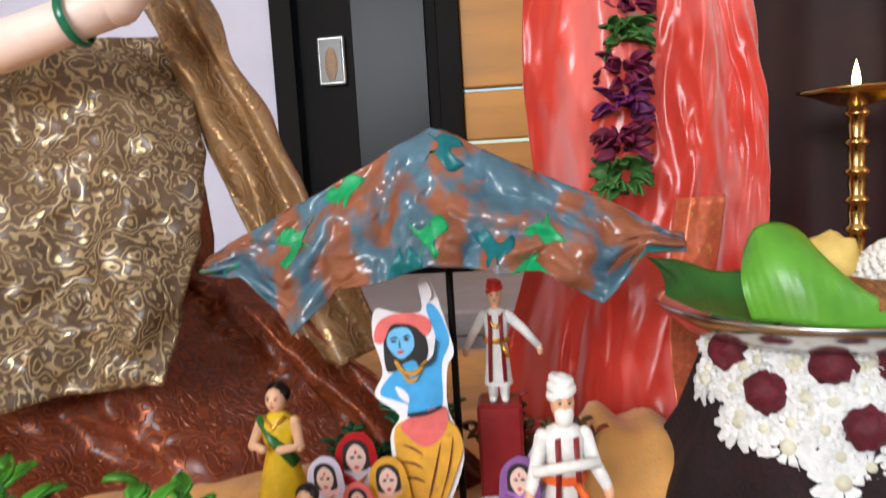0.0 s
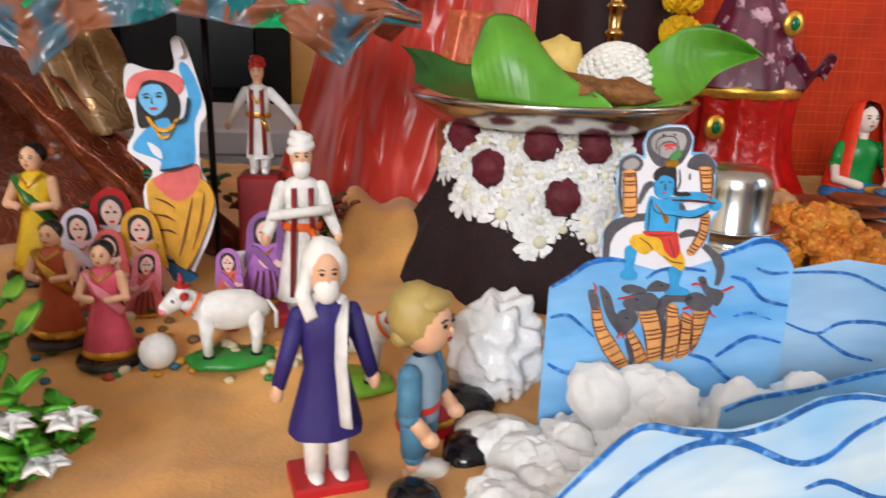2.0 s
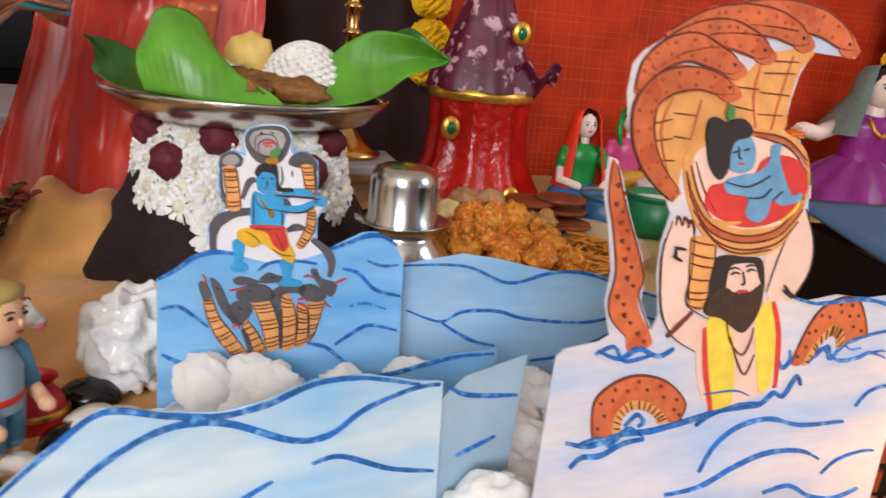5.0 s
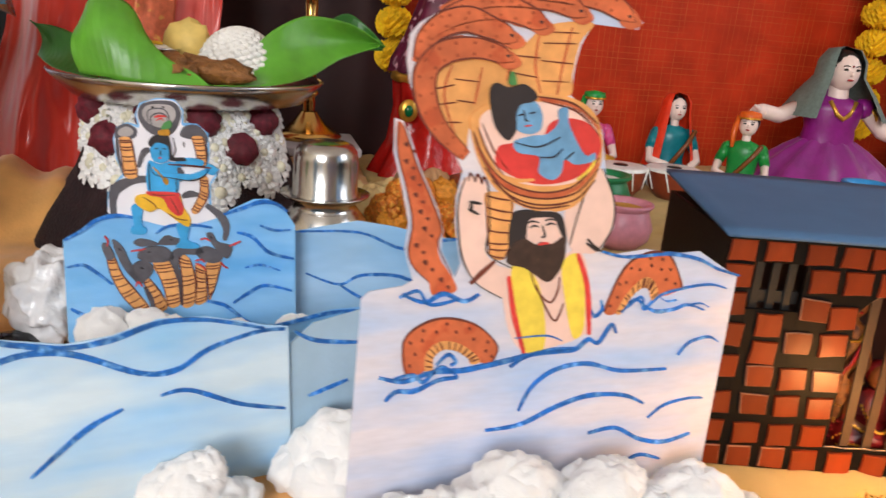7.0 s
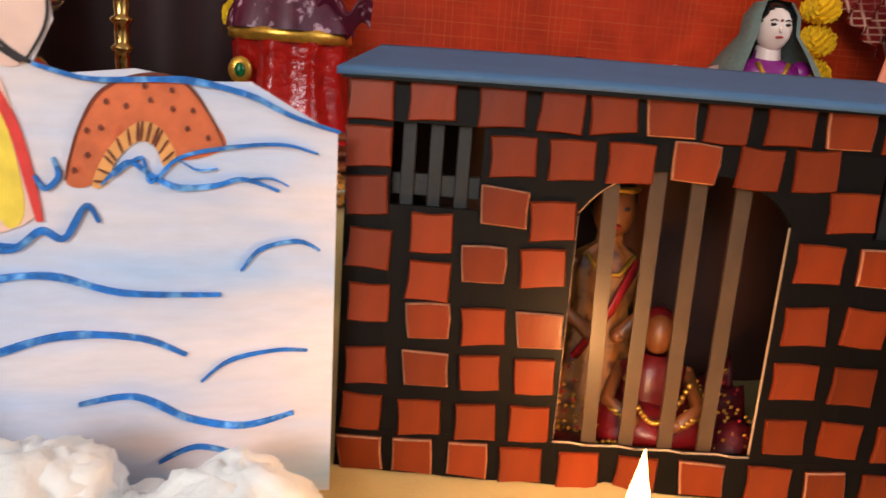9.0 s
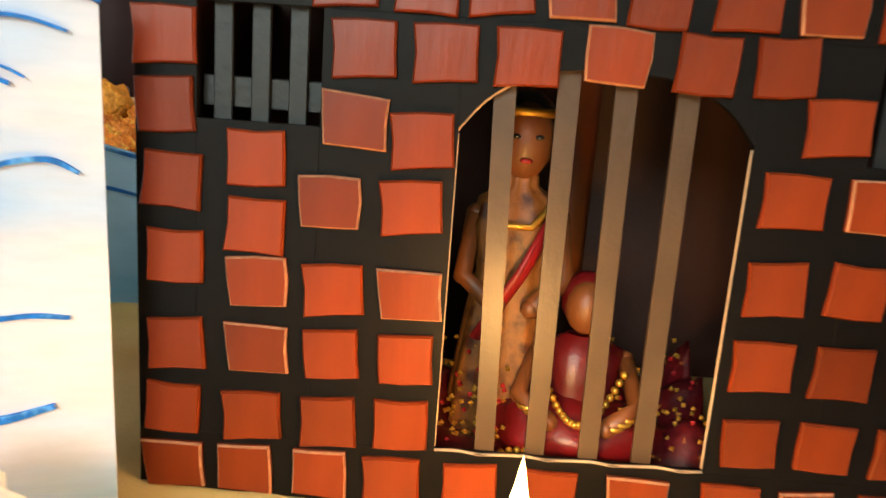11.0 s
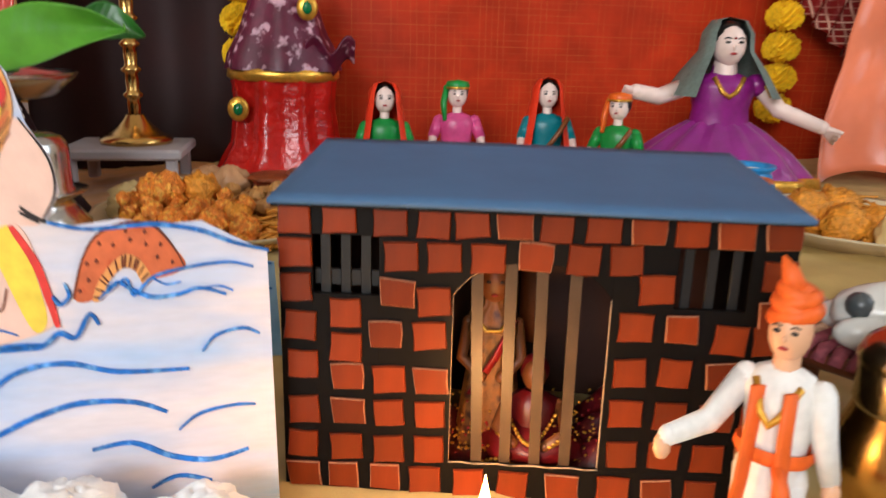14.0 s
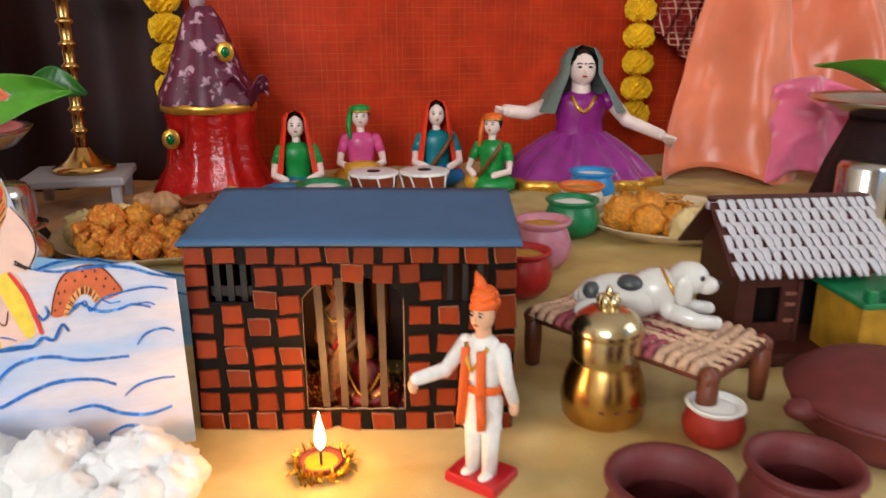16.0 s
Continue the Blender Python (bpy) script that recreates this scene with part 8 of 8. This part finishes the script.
for q in ((0.815, 0.815, 0.036, 0.05, paint("pot_blue", "2f5f8a"), paint("pot_blue", "2f5f8a"), M_MUNG, "small blue glazed pot full of green grain"),
          (0.872, 0.78, 0.044, 0.06, paint("pot_green", "1f7a4a"), paint("pot_green", "1f7a4a"), M_FLOUR, "small green glazed pot full of white flour"),
          (1.116, 0.49, 0.037, 0.062, paint("pot_pink", "d08a9c"), paint("pot_pink", "d08a9c"), M_GRAIN, "small pink glazed pot full of yellow grain"),
          (1.075, 0.44, 0.034, 0.055, paint("pot_red", "c02a28"), paint("pot_red", "c02a28"), M_GRAIN, "small red glazed pot beside the prison"),
          (1.205, 0.61, 0.04, 0.055, paint("pot_green", "1f7a4a"), paint("pot_green", "1f7a4a"), M_FLOUR, "small green glazed pot full of white flour"),
          (1.262, 0.71, 0.038, 0.054, paint("pot_cream", "d8d0bc"), paint("pot_orange", "d8702a"), M_GRAIN, "small cream pot with orange rim and grain"),
          (1.315, 0.79, 0.04, 0.058, paint("pot_sky", "2f8ac8"), paint("pot_sky", "2f8ac8"), M_FLOUR, "small sky blue pot full of white flour"),
          (0.835, 0.632, 0.036, 0.055, paint("pot_pink", "d08a9c"), paint("pot_pink", "d08a9c"), M_GRAIN, "small pink glazed pot full of yellow grain")):
    pot(*q)
pot(1.143, 0.147, 0.026, 0.037, paint("pot_red_matt", "a82a20", 0.6), M_FLOUR, M_FLOUR, "small red clay pot heaped with white flour", name="flour_pot")
M_CLAY = mat("maroon_clay", "6a2a2a", 0.6, var=0.14, scale=60, second="8a5a58", amount=0.2, pscale=30, bump=0.3)
pot(1.02, 0.01, 0.042, 0.075, M_CLAY, M_CLAY, None, "maroon clay cooking pot, empty and dark inside", name="clay_pot", group="clay pots")
pot(1.118, 0.012, 0.04, 0.07, M_CLAY, M_CLAY, None, "maroon clay cooking pot, empty and dark inside", name="clay_pot", group="clay pots")
t = thing("lidded_clay_dish", on(1.275, 0.108), "wide maroon clay dish with a domed lid", "dish")
part("dish", B().lathe([(0.0, 0.0), (0.045, 0.0), (0.068, 0.02), (0.075, 0.04), (0.078, 0.044), (0.07, 0.044)], M_CLAY, 40), t)
part("lid", B().lathe([(0.078, 0.045), (0.08, 0.049), (0.06, 0.064), (0.03, 0.071), (0.0, 0.073)], M_CLAY, 40), t)
part("handle", B().ell((-0.08, 0.0, 0.042), (0.016, 0.012, 0.009), M_CLAY, 12), t)
part("handle", B().ell((0.08, 0.0, 0.042), (0.016, 0.012, 0.009), M_CLAY, 12), t)

# ---- brass water pot ----
t = thing("brass_lota", on(1.069, 0.205), "polished brass water pot with a flower-knob lid", "pot")
part("body", B().lathe([(0.0, 0.0), (0.034, 0.0), (0.0405, 0.007), (0.0425, 0.022), (0.039, 0.038), (0.0335, 0.05), (0.0325, 0.053)], M_BRASS, 40), t)
part("neck", B().lathe([(0.0325, 0.053), (0.034, 0.056), (0.0335, 0.062), (0.0345, 0.076), (0.0335, 0.078)], mat("pale_brass", "d8c8a0", 0.2, 1.0, var=0.1, scale=40), 40), t, "pale brass neck")
part("lid", B().lathe([(0.0345, 0.076), (0.036, 0.08), (0.031, 0.088), (0.022, 0.094), (0.01, 0.097), (0.0, 0.097)], MATS["pale_brass"], 36), t)
for k in range(5):
    a = k * 1.257
    part("knob_petal", B().ell((0.007 * math.cos(a), 0.007 * math.sin(a), 0.1), (0.0055, 0.0055, 0.008), MATS["pale_brass"], 10), t)
part("knob", B().ell((0, 0, 0.107), (0.004, 0.004, 0.008), MATS["pale_brass"], 10), t)
for c in list(t.children):
    c.scale = (0.88, 0.88, 1.1)
for k in range(4):
    part("engraved_mark", B().tube([(0.0376 * math.cos(a), 0.0376 * math.sin(a), 0.024) for a in (-2.1 + 0.35 * k, -1.98 + 0.35 * k)], 0.0012, M_BROWN, 5), t)

# ---- string cot with a dog ----
M_COTW = mat("cot_brown_wood", "6a3620", 0.45, var=0.2, scale=40)
M_ROPE = mat("cot_rope", "c9a486", 0.8, var=0.2, scale=200, fine=300, bump=0.9, dist=0.002)
M_MAUVE = mat("mauve_rope", "9a4a54", 0.8, var=0.25, scale=200, fine=300, bump=0.9, dist=0.002)
ct = thing("string_cot", on(1.135, 0.262), "small wooden string cot with woven rope bed", "cot", yaw=30)
hx, hy, hz = 0.05, 0.095, 0.062
for sx in (-1, 1):
    for sy in (-1, 1):
        part("leg", B().lathe([(0.0, 0.0), (0.007, 0.0), (0.009, 0.03), (0.0085, hz), (0.0, hz + 0.006)], M_COTW, 12, c=(sx * hx, sy * hy, 0)), ct)
for sx in (-1, 1):
    part("side_rail", B().tube([(sx * hx, -hy - 0.008, hz - 0.005), (sx * hx, hy + 0.008, hz - 0.005)], 0.006, M_COTW, 10), ct)
for sy in (-1, 1):
    part("end_rail", B().tube([(-hx - 0.008, sy * hy, hz - 0.005), (hx + 0.008, sy * hy, hz - 0.005)], 0.006, M_COTW, 10), ct)
for i in range(17):
    y = -hy + 0.012 + i * 0.011
    part("rope", B().tube([(-hx - 0.006, y, hz - 0.004), (-hx, y, hz + 0.003), (0, y, hz - 0.002 + 0.002 * (i % 2)), (hx, y, hz + 0.003), (hx + 0.006, y, hz - 0.004)], 0.0046, M_ROPE if i < 4 or i > 13 else M_MAUVE, 8), ct)
for i in range(7):
    x = -hx + 0.014 + i * 0.0135
    part("rope", B().tube([(x, -hy - 0.004, hz - 0.001), (x, -hy * 0.3, hz + 0.001 + 0.003 * (i % 2)), (x, hy + 0.004, hz - 0.001)], 0.0036, M_ROPE, 8), ct)
M_DOGW = mat("white_porcelain", "dcd9d2", 0.25, var=0.05, scale=40, coat=0.3)
M_DOGG = paint("grey_dog_spot", "4a4e50", 0.3)
b = B(0.74)
b.ell((-0.02, 0, 0.028), (0.06, 0.03, 0.03), M_DOGW, 24, lump=0.08)
b.ell((0.02, 0, 0.038), (0.036, 0.027, 0.03), M_DOGW, 20)
b.ell((0.058, -0.004, 0.058), (0.026, 0.022, 0.022), M_DOGW, 20)
b.ell((0.08, -0.006, 0.05), (0.016, 0.014, 0.012), M_DOGW, 16).ell((0.095, -0.007, 0.053), (0.004, 0.005, 0.004), M_HAIR, 10)
for sy in (-1, 1):
    b.ell((0.05, sy * 0.023 - 0.004, 0.048), (0.012, 0.005, 0.021), M_DOGW, 14).ell((0.072, sy * 0.015 - 0.006, 0.063), 0.0035, M_HAIR, 8)
    b.limb([(0.035, sy * 0.022, 0.02), (0.07, sy * 0.026, 0.008), (0.092, sy * 0.026, 0.007)], [0.013, 0.01, 0.009], M_DOGW, 12)
    b.ell((-0.055, sy * 0.026, 0.016), (0.03, 0.014, 0.016), M_DOGW, 14)
b.ell((-0.015, -0.012, 0.05), (0.018, 0.018, 0.0102), M_DOGG, 14).ell((-0.062, -0.014, 0.038), (0.012, 0.012, 0.0122), M_DOGG, 12)
b.lathe([(0.025, -0.002), (0.0275, 0), (0.025, 0.002)], M_GOLD, 24, M=Matrix.Translation((0.038, -0.002, 0.045)) @ Matrix.Rotation(radians(60), 4, "Y"))
thing("dog_figurine", on(1.132, 0.268, hz + 0.006), "white porcelain dog with grey spots, lying on cot", "figurine", yaw=-22, shape=b)

# ---- hut with thatched paper roof ----
M_HUT = mat("hut_brown_card", "4a2016", 0.55, var=0.2, scale=50)
M_HUTR = mat("silver_scale_roof", "d0ccd2", 0.45, var=0.2, scale=90, bump=0.5)
ht = thing("card_hut", on(1.335, 0.33), "brown card hut with silver shingle roof", "model house", yaw=-8)
part("plinth", B().box((0, -0.015, 0.007), (0.17, 0.13, 0.014), M_HUT, 0, 0.002), ht)
hb = B()
for a, c, z0, z1 in ((-0.07, -0.05, 0.014, 0.1), (-0.05, -0.022, 0.014, 0.035), (-0.05, -0.022, 0.075, 0.1), (-0.022, -0.004, 0.014, 0.1), (-0.004, 0.022, 0.082, 0.1), (0.022, 0.038, 0.014, 0.1), (0.038, 0.06, 0.014, 0.04), (0.038, 0.06, 0.075, 0.1), (0.06, 0.07, 0.014, 0.1)):
    hb.box(((a + c) / 2, -0.042, (z0 + z1) / 2), (c - a, 0.004, z1 - z0), M_HUT, 0, 0.0002)
part("front_wall", hb, ht)
part("side_wall", B().prism([(-0.04, 0.014), (0.05, 0.014), (0.05, 0.1), (0.005, 0.15), (-0.04, 0.1)], -0.002, 0.002, M_HUT, Matrix.Translation((-0.068, 0, 0)) @ Matrix.Rotation(radians(90), 4, "Z")), ht)
part("side_wall", B().prism([(-0.04, 0.014), (0.05, 0.014), (0.05, 0.1), (0.005, 0.15), (-0.04, 0.1)], -0.002, 0.002, M_HUT, Matrix.Translation((0.068, 0, 0)) @ Matrix.Rotation(radians(90), 4, "Z")), ht)
part("back_wall", B().box((0, 0.05, 0.057), (0.138, 0.004, 0.086), M_HUT, 0, 0.0005), ht)
# black block filling the hut, standing in for the shade behind its openings
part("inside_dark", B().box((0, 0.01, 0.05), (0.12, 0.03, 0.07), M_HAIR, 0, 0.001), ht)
slope = math.atan2(0.055, 0.06)
RM = Matrix.Translation((0, -0.064, 0.097)) @ Matrix.Rotation(slope, 4, "X")
part("roof_board", B().box((0, 0.048, -0.002), (0.178, 0.1, 0.003), M_HUT, 0, 0.0005, RM).box((0, 0.048, -0.002), (0.178, 0.1, 0.003), M_HUT, 0, 0.0005, Matrix.Translation((0, 0.074, 0.097)) @ Matrix.Rotation(-slope, 4, "X") @ Matrix.Translation((0, -0.096, 0))), ht)
tile = B().add([(-0.0038, 0, 0.0005), (0.0038, 0, 0.0005), (0.0038, 0.012, 0.003), (0.0015, 0.021, 0.004), (-0.0015, 0.021, 0.004), (-0.0038, 0.012, 0.003), (-0.0038, 0, -0.001), (0.0038, 0, -0.001), (0.0015, 0.021, 0.001), (-0.0015, 0.021, 0.001)], [(0, 1, 2, 3, 4, 5), (6, 9, 8, 7), (0, 6, 7, 1), (3, 8, 9, 4), (1, 7, 8, 3, 2), (0, 5, 4, 9, 6)], M_HUTR, False).mesh("shingle")
for row in range(6):
    for i in range(17):
        o = part("shingle", tile, ht)
        o.matrix_basis = RM @ Matrix.Translation((-0.082 + 0.0103 * i + 0.005 * (row % 2), 0.014 + 0.0158 * row, 0.0015)) @ Matrix.Rotation(radians(180 + random.uniform(-6, 6)), 4, "Z") @ Matrix.Rotation(radians(-5), 4, "X")
part("ridge", B().tube([(-0.09, 0.005, 0.153), (0.09, 0.005, 0.153)], 0.005, M_HUTR, 8), ht)
for k in range(12):
    part("wall_block", B().box((random.choice((-0.062, -0.013, 0.03, 0.065)) + random.uniform(-0.003, 0.003), -0.0455, 0.02 + 0.006 * k), (0.012, 0.002, 0.004), paint("pale_block", "8a5648", 0.6), 0, 0.0004), ht)
part("door_post", B().box((-0.004, -0.046, 0.048), (0.005, 0.005, 0.068), M_HUT, 0, 0.0006), ht)
part("door_post", B().box((0.022, -0.046, 0.048), (0.005, 0.005, 0.068), M_HUT, 0, 0.0006), ht)
yb = thing("yellow_painted_box", on(1.39, 0.24), "ochre yellow painted box with green trim", "box", yaw=-8)
part("box_body", B().box((0, 0, 0.04), (0.1, 0.08, 0.08), mat("ochre_brick_paint", "b98a24", 0.5, var=0.2, scale=60, second="8a5a1c", amount=0.25, pscale=60), 0, 0.002), yb)
part("green_trim", B().box((0, 0, 0.083), (0.108, 0.088, 0.006), paint("pot_green", "1f7a4a"), 0, 0.001), yb)
for k in range(6):
    part("merlon", B().box((-0.045 + 0.018 * k, -0.038, 0.092), (0.009, 0.01, 0.012), paint("pot_green", "1f7a4a"), 0, 0.001), yb)

# ---- diya in a gold tinsel ring ----
dy = thing("lit_diya", on(0.818, 0.178), "lit clay oil lamp in a gold tinsel ring", "lamp")
part("bowl", B().lathe([(0.0, 0.0), (0.01, 0.0), (0.017, 0.008), (0.018, 0.012), (0.015, 0.011), (0.008, 0.005), (0, 0.005)], M_CLAY, 24), dy)
part("oil", B().lathe([(0.0145, 0.0095), (0.0, 0.0098)], mat("lamp_oil", "c88a2a", 0.05), 20), dy)
M_TIN = mat("gold_tinsel", "e0b428", 0.18, 0.9, var=0.15)
b, q = B(), random.Random(8)
for i in range(150):
    a = q.random() * 6.28
    p = Vector((0.021 * math.cos(a), 0.021 * math.sin(a), q.uniform(0.002, 0.008)))
    v = Vector((q.uniform(-1, 1), q.uniform(-1, 1), q.uniform(-0.2, 1))).normalized() * 0.009
    s = v.cross(Vector((0.3, 0.2, 1))).normalized() * 0.0009
    b.add([p - s, p + s, p + v + s, p + v - s, p - s + Vector((0, 0, 0.0004)), p + v + Vector((0, 0, 0.0006))], [(0, 1, 2, 3), (4, 0, 3, 5), (1, 4, 5, 2)], M_TIN, False)
part("tinsel_ring", b, dy, "crinkled gold tinsel")
part("wick", B().tube([(0.0, -0.006, 0.008), (0.0, -0.002, 0.016), (0.0, 0.0, 0.02)], 0.0012, M_HAIR, 6), dy)
part("flame", B().lathe([(0.0, 0.019), (0.0035, 0.024), (0.0044, 0.03), (0.0036, 0.037), (0.0016, 0.046), (0.0, 0.054)], mat("diya_flame_glow", "ffd27a", 0.5, emit=30.0, bump=0), 14), dy, "tall bright yellow flame").visible_shadow = False

# ---- second plate stand at the far side ----
s2 = thing("dark_plate_stand", on(1.785, 0.66), "dark netted conical stand under a steel plate", "stand", shape=B().lathe([(0.12, 0.0), (0.1, 0.07), (0.07, 0.15), (0.05, 0.152)], M_STAND, 40, wave=0.03, lobes=11))
z2 = ground(1.785, 0.66) + 0.152
thing("steel_plate", (1.785, 0.66, z2), "wide stainless steel plate on dark stand", "plate", shape=B().lathe([(0.0, -0.002), (0.1, -0.002), (0.138, 0.018), (0.143, 0.0245), (0.135, 0.02), (0.1, 0.0), (0.0, 0.0)], M_STEEL, 64))
b = B()
leaf(b, (0.0, -0.02, 0.01), (-0.2, -0.03, 0.075), 0.07, 0.015, M_LEAF, 20, 0.25)
leaf(b, (0.02, 0.0, 0.012), (-0.1, -0.08, 0.03), 0.09, 0.01, M_LEAF, 0, 0.25)
thing("banana_leaf", (1.785, 0.66, z2 + 0.004), "fresh green leaf reaching past the plate rim", "leaf", shape=b)
thing("steel_tumbler", on(1.6, 0.52), "upturned shiny steel tumbler on the cloth", "tumbler", shape=B().lathe([(0.034, 0.0), (0.034, 0.1), (0.03, 0.106), (0.0, 0.107)], M_STEEL, 36))
